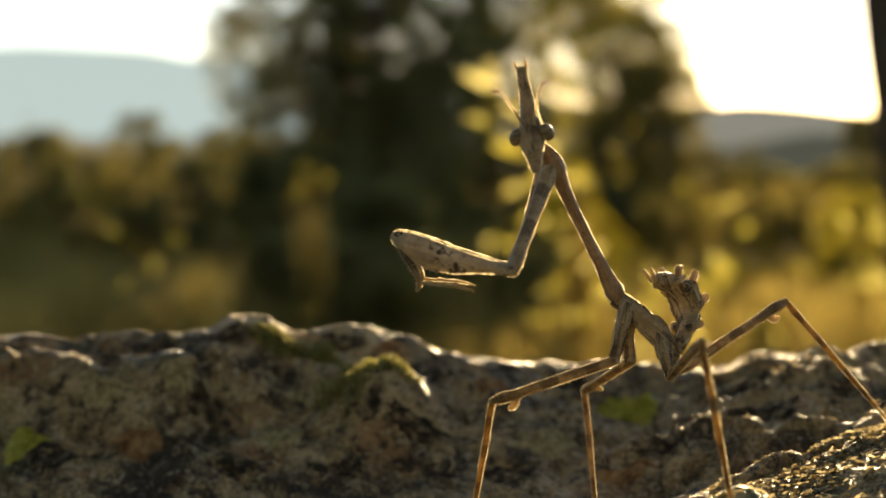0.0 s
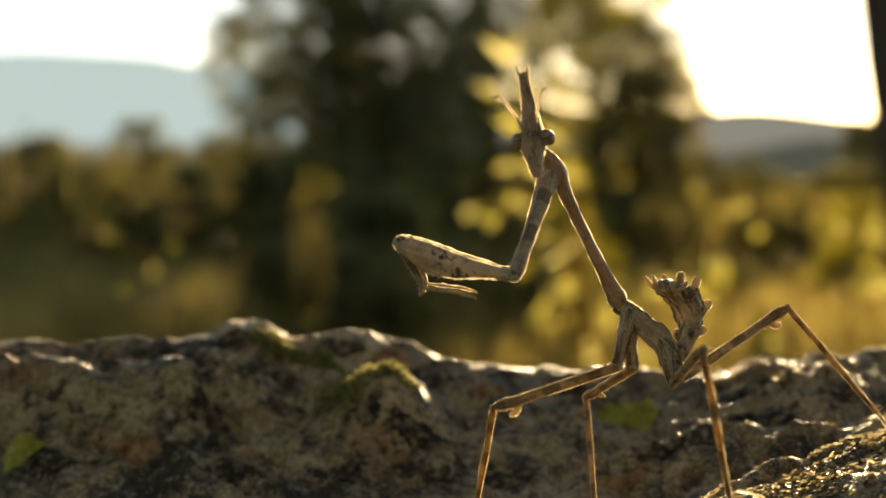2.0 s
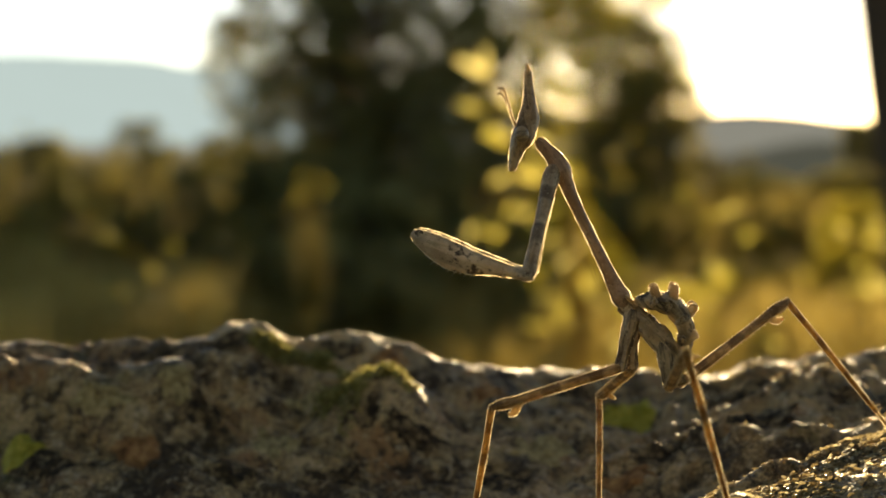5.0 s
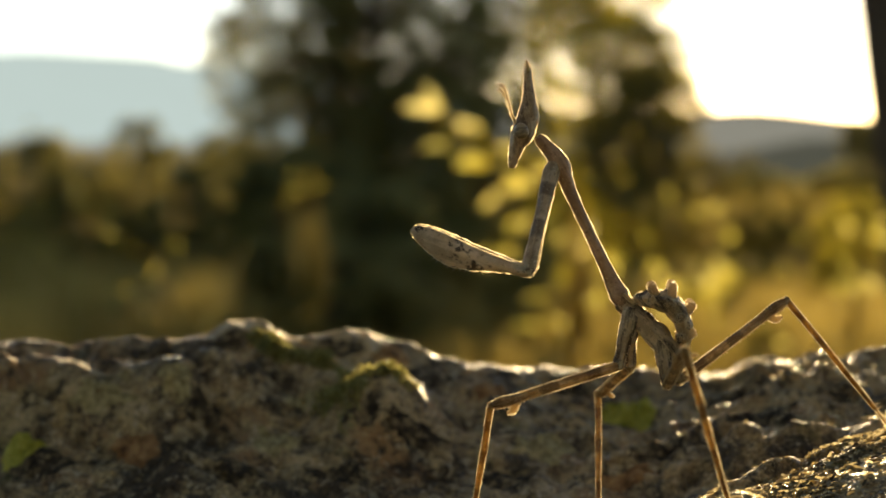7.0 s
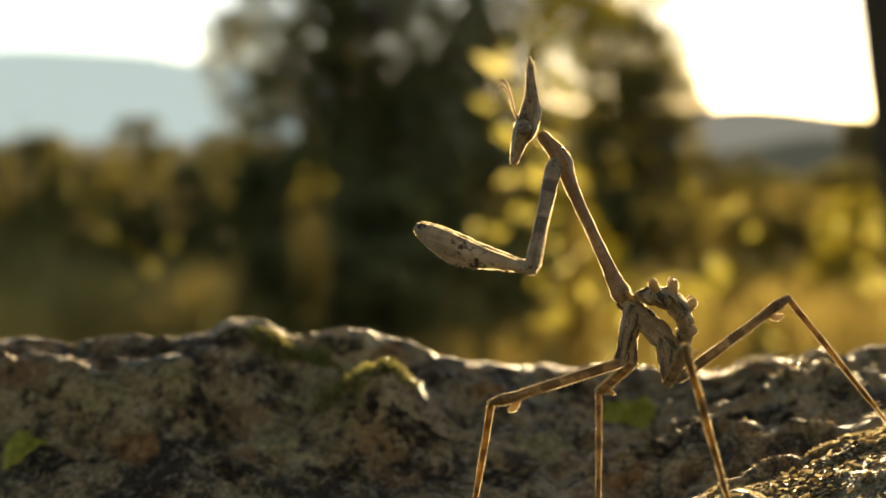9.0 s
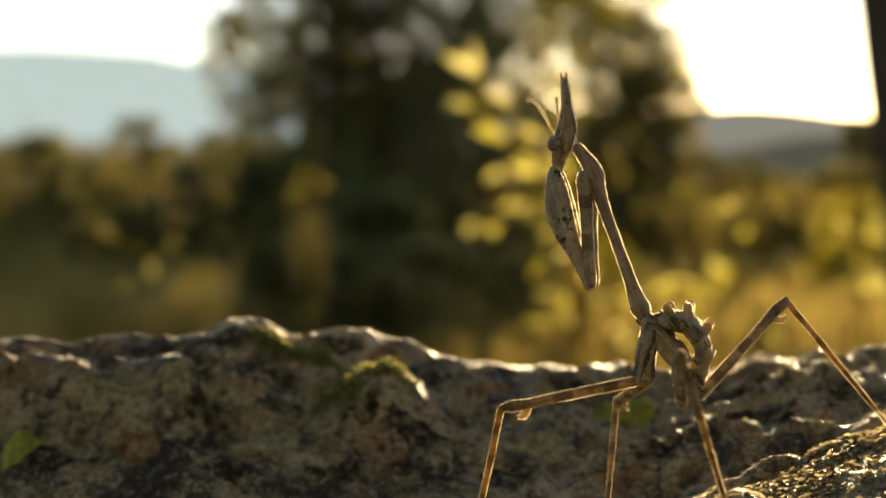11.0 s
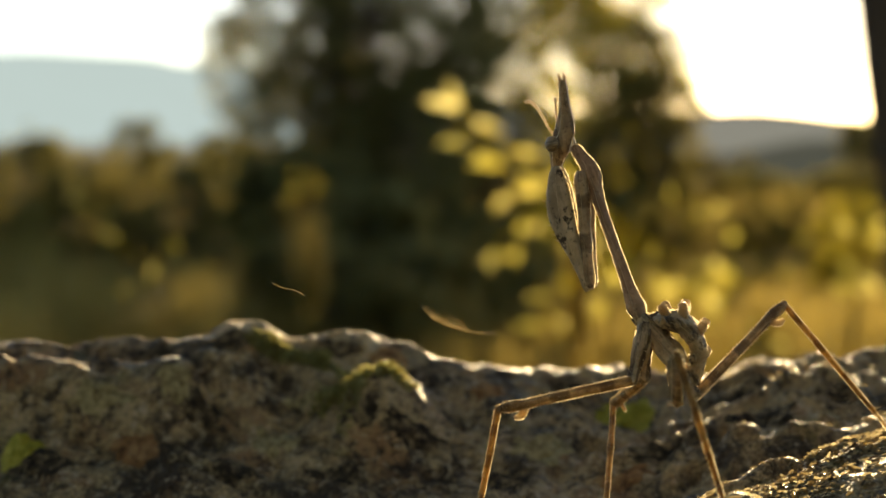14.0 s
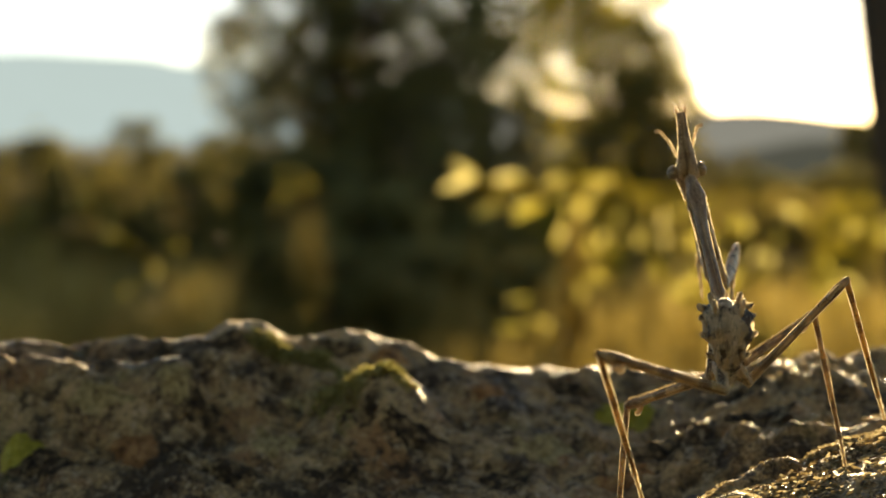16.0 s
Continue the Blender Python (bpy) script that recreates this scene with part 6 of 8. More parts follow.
    walk(foreleg_tibia_right, [
        (0, aim(-24.84, -0.18, 28.76, -22.63, -0.26, 24.52, -8)), (0.5, aim(-24.81, 0.40, 28.75, -22.60, 0.31, 24.52, -8)),
        (1, aim(-24.93, 0.29, 28.76, -22.72, 0.21, 24.53, -8)), (1.5, aim(-24.92, 0.29, 28.76, -22.71, 0.21, 24.53, -8)),
        (1.9, aim(-24.61, 0.43, 28.75, -22.39, 0.34, 24.52, -8)), (2.1, aim(-24.25, 1.32, 28.68, -21.68, 1.27, 24.69, -6)),
        (2.2, aim(-23.59, 2.02, 28.64, -20.36, 2.03, 25.23, -1)), (2.3, aim(-23.17, 2.48, 28.61, -19.58, 2.50, 25.62, 2)),
        (2.4, aim(-23.02, 2.28, 28.64, -19.31, 2.30, 25.82, 3)), (2.5, aim(-22.95, 2.75, 28.61, -19.16, 2.56, 25.90, 4)),
        (3, aim(-22.57, 3.01, 29.11, -18.79, 3.02, 26.38, 4)), (3.5, aim(-22.83, 3.15, 29.24, -19.05, 3.17, 26.51, 4)),
        (4, aim(-22.74, 3.57, 29.35, -18.97, 3.59, 26.62, 4)), (6.5, aim(-22.39, 3.14, 29.51, -18.61, 3.15, 26.78, 4)),
        (7, aim(-22.56, 3.70, 29.64, -18.78, 3.71, 26.91, 4)), (7.5, aim(-22.39, 3.57, 29.59, -18.61, 3.58, 26.86, 4)),
        (8, aim(-22.44, 3.39, 29.55, -18.66, 3.40, 26.82, 4)), (8.5, aim(-22.55, 3.42, 29.53, -18.77, 3.44, 26.80, 4)),
        (9, aim(-22.24, 3.50, 29.69, -18.47, 3.51, 26.96, 4)), (9.2, aim(-22.41, 3.59, 29.62, -18.64, 3.60, 26.89, 4)),
        (10.2, aim(-16.78, 3.26, 32.84, -14.27, 3.32, 28.91, 13)), (10.7, aim(-10.25, 4.96, 35.10, -9.47, 5.16, 30.51, 19)),
        (11.3, aim(-7.35, 5.23, 35.51, -7.29, 5.48, 30.86, 22)), (11.5, aim(-7.38, 5.44, 35.49, -7.32, 5.70, 30.84, 22)),
        (12, aim(-8.19, 5.25, 35.75, -8.13, 5.52, 31.10, 22)), (12.5, aim(-8.60, 5.17, 35.82, -8.54, 5.45, 31.17, 22)),
        (13, aim(-7.80, 5.25, 35.81, -7.74, 5.52, 31.16, 22)), (13.5, aim(-8.21, 5.12, 36.06, -8.14, 5.40, 31.41, 22)),
        (14, aim(-7.60, 5.57, 35.77, -7.53, 5.84, 31.12, 22)), (14.1, aim(-7.34, 5.87, 35.63, -7.27, 6.13, 30.98, 22)),
        (14.2, aim(-5.29, 9.57, 34.38, -5.20, 9.15, 29.74, 24)), (14.3, aim(1.90, 14.74, 33.70, 1.78, 13.90, 29.11, 52)),
        (14.4, aim(2.14, 15.77, 32.98, 2.34, 15.21, 28.35, 62)), (14.5, aim(2.14, 15.72, 32.82, 2.45, 15.22, 28.19, 66)),
        (14.7, aim(4.19, 20.81, 32.30, 4.45, 19.38, 27.88, 76)), (14.9, aim(9.76, 25.92, 29.75, 9.35, 23.35, 25.87, 84)),
        (15, aim(16.58, 28.61, 24.85, 15.96, 26.91, 20.36, 92)), (15.1, aim(15.80, 24.88, 25.12, 15.11, 23.45, 20.54, 92)),
        (15.2, aim(16.11, 26.22, 24.96, 15.36, 25.02, 20.32, 92)), (15.5, aim(14.60, 25.99, 25.46, 13.88, 24.78, 20.82, 92)),
        (16, aim(15.80, 25.78, 25.97, 15.06, 24.59, 21.32, 92)),
    ])
    walk(mid_coxa_left, [
        (0, aim(-1.64, -2.03, 21.57, -2.86, -2.81, 16.26, -8)), (0.5, aim(-1.58, -2.04, 21.46, -2.80, -2.82, 16.14, -8)),
        (1, aim(-1.64, -2.03, 21.52, -2.86, -2.82, 16.20, -8)), (1.5, aim(-1.62, -2.03, 21.52, -2.85, -2.82, 16.20, -8)),
        (1.9, aim(-1.38, -2.04, 21.46, -2.60, -2.82, 16.14, -8)), (2.1, aim(-1.21, -1.52, 21.43, -2.38, -2.31, 16.11, -6)),
        (2.2, aim(-0.87, -1.51, 21.40, -2.08, -2.29, 16.07, -1)), (2.3, aim(-0.69, -1.66, 21.40, -1.91, -2.43, 16.08, 2)),
        (2.4, aim(-0.62, -1.74, 21.40, -1.85, -2.51, 16.08, 3)), (2.5, aim(-0.59, -1.78, 21.40, -1.81, -2.55, 16.08, 4)),
        (3, aim(-0.67, -1.78, 21.46, -1.90, -2.55, 16.14, 4)), (3.5, aim(-0.88, -1.78, 21.54, -2.10, -2.54, 16.22, 4)),
        (4, aim(-0.76, -1.78, 21.51, -1.99, -2.54, 16.20, 4)), (6.5, aim(-1.05, -1.78, 21.60, -2.28, -2.54, 16.28, 4)),
        (7, aim(-1.05, -1.78, 21.57, -2.28, -2.55, 16.25, 4)), (7.5, aim(-0.93, -1.78, 21.57, -2.16, -2.54, 16.25, 4)),
        (8, aim(-1.03, -1.78, 21.57, -2.26, -2.55, 16.25, 4)), (8.5, aim(-1.08, -1.78, 21.56, -2.31, -2.55, 16.24, 4)),
        (9, aim(-0.91, -1.77, 21.66, -2.13, -2.53, 16.34, 4)), (9.2, aim(-1.08, -1.78, 21.54, -2.30, -2.55, 16.22, 4)),
        (10.2, aim(-0.11, -2.40, 20.74, -1.36, -3.21, 15.43, 13)), (10.7, aim(0.57, -2.82, 20.17, -0.70, -3.66, 14.88, 19)),
        (11.3, aim(0.86, -3.00, 19.93, -0.42, -3.84, 14.64, 22)), (11.5, aim(0.80, -2.99, 20.04, -0.47, -3.83, 14.75, 22)),
        (12, aim(0.23, -2.99, 20.27, -1.04, -3.83, 14.98, 22)), (12.5, aim(-0.10, -3.00, 20.33, -1.37, -3.83, 15.03, 22)),
        (13, aim(0.37, -2.99, 20.22, -0.90, -3.83, 14.92, 22)), (13.5, aim(0.11, -2.99, 20.44, -1.16, -3.82, 15.15, 22)),
        (14, aim(0.42, -2.98, 20.33, -0.85, -3.82, 15.03, 22)), (14.1, aim(0.61, -3.00, 20.24, -0.70, -3.83, 14.95, 22)),
        (14.2, aim(1.97, -3.13, 19.58, 0.43, -3.90, 14.34, 24)), (14.3, aim(4.12, -2.85, 20.06, 3.38, -3.76, 14.67, 52)),
        (14.4, aim(3.33, -4.04, 20.18, 3.08, -5.03, 14.76, 62)), (14.5, aim(3.03, -4.79, 20.24, 2.93, -5.80, 14.82, 66)),
        (14.7, aim(4.29, -3.84, 20.63, 4.02, -4.80, 15.21, 76)), (14.9, aim(5.59, -3.55, 20.85, 5.05, -4.44, 15.44, 84)),
        (15, aim(8.36, -2.03, 20.21, 7.12, -4.63, 15.51, 92)), (15.1, aim(8.68, -2.15, 20.41, 7.49, -4.45, 15.55, 92)),
        (15.2, aim(8.89, -2.23, 20.55, 7.75, -4.29, 15.56, 92)), (15.5, aim(7.57, -2.24, 20.37, 6.45, -4.33, 15.40, 92)),
        (16, aim(7.98, -2.24, 20.43, 6.85, -4.31, 15.45, 92)),
    ])
    walk(mid_femur_left, [
        (0, aim(-2.86, -2.81, 16.26, -15.47, -8.60, 13.19, -8)), (0.5, aim(-2.80, -2.82, 16.14, -15.44, -8.58, 13.12, -8)),
        (1, aim(-2.86, -2.82, 16.20, -15.47, -8.62, 13.16, -8)), (1.5, aim(-2.85, -2.82, 16.20, -15.47, -8.61, 13.16, -8)),
        (1.9, aim(-2.60, -2.82, 16.14, -15.32, -8.39, 13.08, -8)), (2.1, aim(-2.38, -2.31, 16.11, -15.26, -7.40, 12.90, -6)),
        (2.2, aim(-2.08, -2.29, 16.07, -15.18, -6.71, 12.79, -1)), (2.3, aim(-1.91, -2.43, 16.08, -15.14, -6.44, 12.76, 2)),
        (2.4, aim(-1.85, -2.51, 16.08, -15.12, -6.35, 12.75, 3)), (2.5, aim(-1.81, -2.55, 16.08, -15.11, -6.30, 12.74, 4)),
        (3, aim(-1.90, -2.55, 16.14, -15.17, -6.41, 12.80, 4)), (3.5, aim(-2.10, -2.54, 16.22, -15.30, -6.67, 12.91, 4)),
        (4, aim(-1.99, -2.54, 16.20, -15.22, -6.51, 12.86, 4)), (6.5, aim(-2.28, -2.54, 16.28, -15.40, -6.89, 12.98, 4)),
        (7, aim(-2.28, -2.55, 16.25, -15.40, -6.90, 12.97, 4)), (7.5, aim(-2.16, -2.54, 16.25, -15.33, -6.74, 12.94, 4)),
        (8, aim(-2.26, -2.55, 16.25, -15.39, -6.88, 12.96, 4)), (8.5, aim(-2.31, -2.55, 16.24, -15.42, -6.95, 12.97, 4)),
        (9, aim(-2.13, -2.53, 16.34, -15.31, -6.66, 12.97, 4)), (9.2, aim(-2.30, -2.55, 16.22, -15.42, -6.95, 12.96, 4)),
        (10.2, aim(-1.36, -3.21, 15.43, -14.84, -6.76, 12.68, 13)), (10.7, aim(-0.70, -3.66, 14.88, -14.43, -6.41, 12.43, 19)),
        (11.3, aim(-0.42, -3.84, 14.64, -14.25, -6.15, 12.30, 22)), (11.5, aim(-0.47, -3.83, 14.75, -14.28, -6.23, 12.39, 22)),
        (12, aim(-1.04, -3.83, 14.98, -14.66, -7.24, 12.73, 22)), (12.5, aim(-1.37, -3.83, 15.03, -14.87, -7.73, 12.87, 22)),
        (13, aim(-0.90, -3.83, 14.92, -14.57, -7.02, 12.65, 22)), (13.5, aim(-1.16, -3.82, 15.15, -14.73, -7.37, 12.86, 22)),
        (14, aim(-0.85, -3.82, 15.03, -14.54, -6.89, 12.69, 22)), (14.1, aim(-0.70, -3.83, 14.95, -14.30, -7.28, 12.69, 22)),
        (14.2, aim(0.43, -3.90, 14.34, -12.57, -9.34, 12.47, 24)), (14.3, aim(3.38, -3.76, 14.67, -9.58, -9.49, 15.73, 52)),
        (14.4, aim(3.08, -5.03, 14.76, -8.08, 3.58, 12.93, 62)), (14.5, aim(2.93, -5.80, 14.82, -7.97, 3.11, 12.90, 66)),
        (14.7, aim(4.02, -4.80, 15.21, -7.00, 3.80, 12.64, 76)), (14.9, aim(5.05, -4.44, 15.44, -6.43, 3.26, 12.14, 84)),
        (15, aim(7.12, -4.63, 15.51, -4.05, 2.84, 10.88, 92)), (15.1, aim(7.49, -4.45, 15.55, -3.63, 3.30, 11.27, 92)),
        (15.2, aim(7.75, -4.29, 15.56, 0.70, 6.91, 10.38, 92)), (15.5, aim(6.45, -4.33, 15.40, -0.11, 7.17, 10.21, 92)),
        (16, aim(6.85, -4.31, 15.45, 0.14, 7.09, 10.26, 92)),
    ])
    walk(mid_tibia_left, [
        (0, aim(-15.47, -8.60, 13.19, -17.85, 1.14, -4.79, -8)), (0.5, aim(-15.44, -8.58, 13.12, -17.85, 1.14, -4.79, -8)),
        (1, aim(-15.47, -8.62, 13.16, -17.85, 1.14, -4.79, -8)), (1.5, aim(-15.47, -8.61, 13.16, -17.85, 1.14, -4.79, -8)),
        (1.9, aim(-15.32, -8.39, 13.08, -17.85, 1.14, -4.79, -8)), (2.1, aim(-15.26, -7.40, 12.90, -17.82, 1.24, -4.79, -6)),
        (2.2, aim(-15.18, -6.71, 12.79, -17.77, 1.34, -4.76, -1)), (2.3, aim(-15.14, -6.44, 12.76, -17.74, 1.44, -4.76, 2)),
        (2.4, aim(-15.12, -6.35, 12.75, -17.73, 1.54, -4.77, 3)), (2.5, aim(-15.11, -6.30, 12.74, -17.72, 1.54, -4.77, 4)),
        (3, aim(-15.17, -6.41, 12.80, -17.72, 1.54, -4.77, 4)), (3.5, aim(-15.30, -6.67, 12.91, -17.72, 1.54, -4.77, 4)),
        (4, aim(-15.22, -6.51, 12.86, -17.72, 1.54, -4.77, 4)), (6.5, aim(-15.40, -6.89, 12.98, -17.72, 1.54, -4.77, 4)),
        (7, aim(-15.40, -6.90, 12.97, -17.72, 1.54, -4.77, 4)), (7.5, aim(-15.33, -6.74, 12.94, -17.72, 1.54, -4.77, 4)),
        (8, aim(-15.39, -6.88, 12.96, -17.72, 1.54, -4.77, 4)), (8.5, aim(-15.42, -6.95, 12.97, -17.72, 1.54, -4.77, 4)),
        (9, aim(-15.31, -6.66, 12.97, -17.72, 1.54, -4.77, 4)), (9.2, aim(-15.42, -6.95, 12.96, -17.72, 1.54, -4.77, 4)),
        (10.2, aim(-14.84, -6.76, 12.68, -17.48, 1.14, -4.78, 13)), (10.7, aim(-14.43, -6.41, 12.43, -17.31, 0.84, -4.78, 19)),
        (11.3, aim(-14.25, -6.15, 12.30, -17.24, 0.73, -4.79, 22)), (11.5, aim(-14.28, -6.23, 12.39, -17.24, 0.73, -4.79, 22)),
        (12, aim(-14.66, -7.24, 12.73, -17.24, 0.73, -4.79, 22)), (12.5, aim(-14.87, -7.73, 12.87, -17.24, 0.73, -4.79, 22)),
        (13, aim(-14.57, -7.02, 12.65, -17.24, 0.73, -4.79, 22)), (13.5, aim(-14.73, -7.37, 12.86, -17.24, 0.73, -4.79, 22)),
        (14, aim(-14.54, -6.89, 12.69, -17.24, 0.73, -4.79, 22)), (14.1, aim(-14.30, -7.28, 12.69, -17.03, 0.83, -4.80, 22)),
        (14.2, aim(-12.57, -9.34, 12.47, -15.49, 1.34, -4.79, 24)), (14.3, aim(-9.58, -9.49, 15.73, -4.95, -1.01, -4.05, 52)),
        (14.4, aim(-8.08, 3.58, 12.93, -4.77, -1.40, -3.93, 62)), (14.5, aim(-7.97, 3.11, 12.90, -4.72, -1.60, -3.86, 66)),
        (14.7, aim(-7.00, 3.80, 12.64, -4.71, -1.60, -3.86, 76)), (14.9, aim(-6.43, 3.26, 12.14, -4.49, -2.28, -3.65, 84)),
        (15, aim(-4.05, 2.84, 10.88, -4.39, -2.48, -3.58, 92)), (15.1, aim(-3.63, 3.30, 11.27, -4.12, -3.36, -3.31, 92)),
        (15.2, aim(0.70, 6.91, 10.38, -2.75, -6.22, -2.69, 92)), (15.5, aim(-0.11, 7.17, 10.21, -2.75, -6.22, -2.69, 92)),
        (16, aim(0.14, 7.09, 10.26, -2.75, -6.22, -2.69, 92)),
    ])
    walk(mid_coxa_right, [
        (0, aim(-1.64, -0.88, 21.43, -1.20, -1.88, 16.03, -8)), (0.5, aim(-1.58, -0.89, 21.32, -1.14, -1.89, 15.92, -8)),
        (1, aim(-1.64, -0.88, 21.38, -1.20, -1.88, 15.97, -8)), (1.5, aim(-1.63, -0.88, 21.38, -1.18, -1.88, 15.97, -8)),
        (1.9, aim(-1.38, -0.89, 21.32, -0.94, -1.89, 15.92, -8)), (2.1, aim(-1.10, -0.38, 21.24, -0.80, -1.37, 15.83, -6)),
        (2.2, aim(-0.73, -0.37, 21.25, -0.66, -1.33, 15.82, -1)), (2.3, aim(-0.52, -0.52, 21.27, -0.60, -1.46, 15.84, 2)),
        (2.4, aim(-0.44, -0.60, 21.29, -0.57, -1.53, 15.86, 3)), (2.5, aim(-0.40, -0.64, 21.29, -0.56, -1.57, 15.86, 4)),
        (3, aim(-0.49, -0.64, 21.35, -0.65, -1.57, 15.92, 4)), (3.5, aim(-0.69, -0.64, 21.44, -0.85, -1.56, 16.01, 4)),
        (4, aim(-0.57, -0.63, 21.41, -0.74, -1.56, 15.98, 4)), (6.5, aim(-0.86, -0.64, 21.50, -1.03, -1.56, 16.07, 4)),
        (7, aim(-0.86, -0.64, 21.47, -1.03, -1.56, 16.04, 4)), (7.5, aim(-0.75, -0.64, 21.47, -0.91, -1.56, 16.04, 4)),
        (8, aim(-0.85, -0.64, 21.47, -1.01, -1.56, 16.04, 4)), (8.5, aim(-0.89, -0.64, 21.46, -1.06, -1.57, 16.03, 4)),
        (9, aim(-0.72, -0.63, 21.56, -0.88, -1.55, 16.12, 4)), (9.2, aim(-0.89, -0.64, 21.44, -1.05, -1.57, 16.01, 4)),
        (10.2, aim(0.18, -1.28, 20.71, -0.12, -2.24, 15.29, 13)), (10.7, aim(0.93, -1.72, 20.20, 0.54, -2.69, 14.79, 19)),
        (11.3, aim(1.25, -1.91, 19.98, 0.83, -2.89, 14.58, 22)), (11.5, aim(1.20, -1.90, 20.10, 0.77, -2.88, 14.69, 22)),
        (12, aim(0.62, -1.90, 20.33, 0.20, -2.87, 14.92, 22)), (12.5, aim(0.29, -1.90, 20.39, -0.13, -2.88, 14.98, 22)),
        (13, aim(0.76, -1.90, 20.27, 0.34, -2.87, 14.86, 22)), (13.5, aim(0.50, -1.89, 20.50, 0.08, -2.86, 15.09, 22)),
        (14, aim(0.81, -1.89, 20.38, 0.39, -2.86, 14.97, 22)), (14.1, aim(1.00, -1.91, 20.30, 0.54, -2.87, 14.89, 22)),
        (14.2, aim(2.40, -2.05, 19.64, 1.62, -2.95, 14.26, 24)), (14.3, aim(5.05, -2.14, 20.04, 3.78, -2.92, 14.73, 52)),
        (14.4, aim(4.27, -3.39, 20.41, 6.24, -4.71, 15.44, 62)), (14.5, aim(3.96, -4.20, 20.61, 6.70, -5.61, 16.05, 66)),
        (14.7, aim(5.34, -3.43, 20.89, 8.32, -4.85, 16.47, 76)), (14.9, aim(6.73, -3.35, 21.00, 9.57, -3.13, 16.28, 84)),
        (15, aim(9.51, -2.14, 20.15, 11.75, 0.96, 16.17, 92)), (15.1, aim(9.83, -2.25, 20.35, 12.11, 0.69, 16.29, 92)),
        (15.2, aim(10.04, -2.33, 20.49, 12.36, 0.51, 16.37, 92)), (15.5, aim(8.73, -2.33, 20.32, 11.01, 0.52, 16.19, 92)),
        (16, aim(9.14, -2.33, 20.38, 11.43, 0.51, 16.25, 92)),
    ])
    walk(mid_femur_right, [
        (0, aim(-1.20, -1.88, 16.03, -4.49, 10.80, 10.52, -8)), (0.5, aim(-1.14, -1.89, 15.92, -4.45, 10.80, 10.44, -8)),
        (1, aim(-1.20, -1.88, 15.97, -4.49, 10.81, 10.48, -8)), (1.5, aim(-1.18, -1.88, 15.97, -4.48, 10.80, 10.48, -8)),
        (1.9, aim(-0.94, -1.89, 15.92, -4.32, 10.78, 10.44, -8)), (2.1, aim(-0.80, -1.37, 15.83, -3.89, 11.38, 10.35, -6)),
        (2.2, aim(-0.66, -1.33, 15.82, -3.12, 11.56, 10.35, -1)), (2.3, aim(-0.60, -1.46, 15.84, -2.66, 11.50, 10.39, 2)),
        (2.4, aim(-0.57, -1.53, 15.86, -2.48, 11.46, 10.41, 3)), (2.5, aim(-0.56, -1.57, 15.86, -2.39, 11.43, 10.42, 4)),
        (3, aim(-0.65, -1.57, 15.92, -2.45, 11.43, 10.46, 4)), (3.5, aim(-0.85, -1.56, 16.01, -2.58, 11.43, 10.51, 4)),
        (4, aim(-0.74, -1.56, 15.98, -2.50, 11.43, 10.50, 4)), (6.5, aim(-1.03, -1.56, 16.07, -2.70, 11.43, 10.55, 4)),
        (7, aim(-1.03, -1.56, 16.04, -2.70, 11.44, 10.53, 4)), (7.5, aim(-0.91, -1.56, 16.04, -2.62, 11.43, 10.53, 4)),
        (8, aim(-1.01, -1.56, 16.04, -2.68, 11.44, 10.53, 4)), (8.5, aim(-1.06, -1.57, 16.03, -2.71, 11.44, 10.53, 4)),
        (9, aim(-0.88, -1.55, 16.12, -2.60, 11.43, 10.59, 4)), (9.2, aim(-1.05, -1.57, 16.01, -2.71, 11.44, 10.51, 4)),
        (10.2, aim(-0.12, -2.24, 15.29, -1.68, 10.87, 10.02, 13)), (10.7, aim(0.54, -2.69, 14.79, -0.97, 10.48, 9.68, 19)),
        (11.3, aim(0.83, -2.89, 14.58, -0.66, 10.32, 9.54, 22)), (11.5, aim(0.77, -2.88, 14.69, -0.70, 10.32, 9.61, 22)),
        (12, aim(0.20, -2.87, 14.92, -1.08, 10.32, 9.77, 22)), (12.5, aim(-0.13, -2.88, 14.98, -1.29, 10.32, 9.81, 22)),
        (13, aim(0.34, -2.87, 14.86, -0.98, 10.32, 9.73, 22)), (13.5, aim(0.08, -2.86, 15.09, -1.15, 10.31, 9.88, 22)),
        (14, aim(0.39, -2.86, 14.97, -0.95, 10.31, 9.81, 22)), (14.1, aim(0.54, -2.87, 14.89, -0.83, 10.32, 9.77, 22)),
        (14.2, aim(1.62, -2.95, 14.26, 0.04, 10.34, 9.48, 24)), (14.3, aim(3.78, -2.92, 14.73, 2.95, 10.41, 9.85, 52)),
        (14.4, aim(6.24, -4.71, 15.44, 2.64, 8.11, 10.44, 62)), (14.5, aim(6.70, -5.61, 16.05, 14.87, 5.89, 14.29, 66)),
        (14.7, aim(8.32, -4.85, 16.47, 16.68, 6.64, 16.14, 76)), (14.9, aim(9.57, -3.13, 16.28, 18.10, 8.04, 18.42, 84)),
        (15, aim(11.75, 0.96, 16.17, 21.34, 10.92, 19.46, 92)), (15.1, aim(12.11, 0.69, 16.29, 21.66, 10.63, 19.77, 92)),
        (15.2, aim(12.36, 0.51, 16.37, 21.87, 10.43, 19.98, 92)), (15.5, aim(11.01, 0.52, 16.19, 20.90, 10.02, 19.92, 92)),
        (16, aim(11.43, 0.51, 16.25, 21.20, 10.16, 19.94, 92)),
    ])
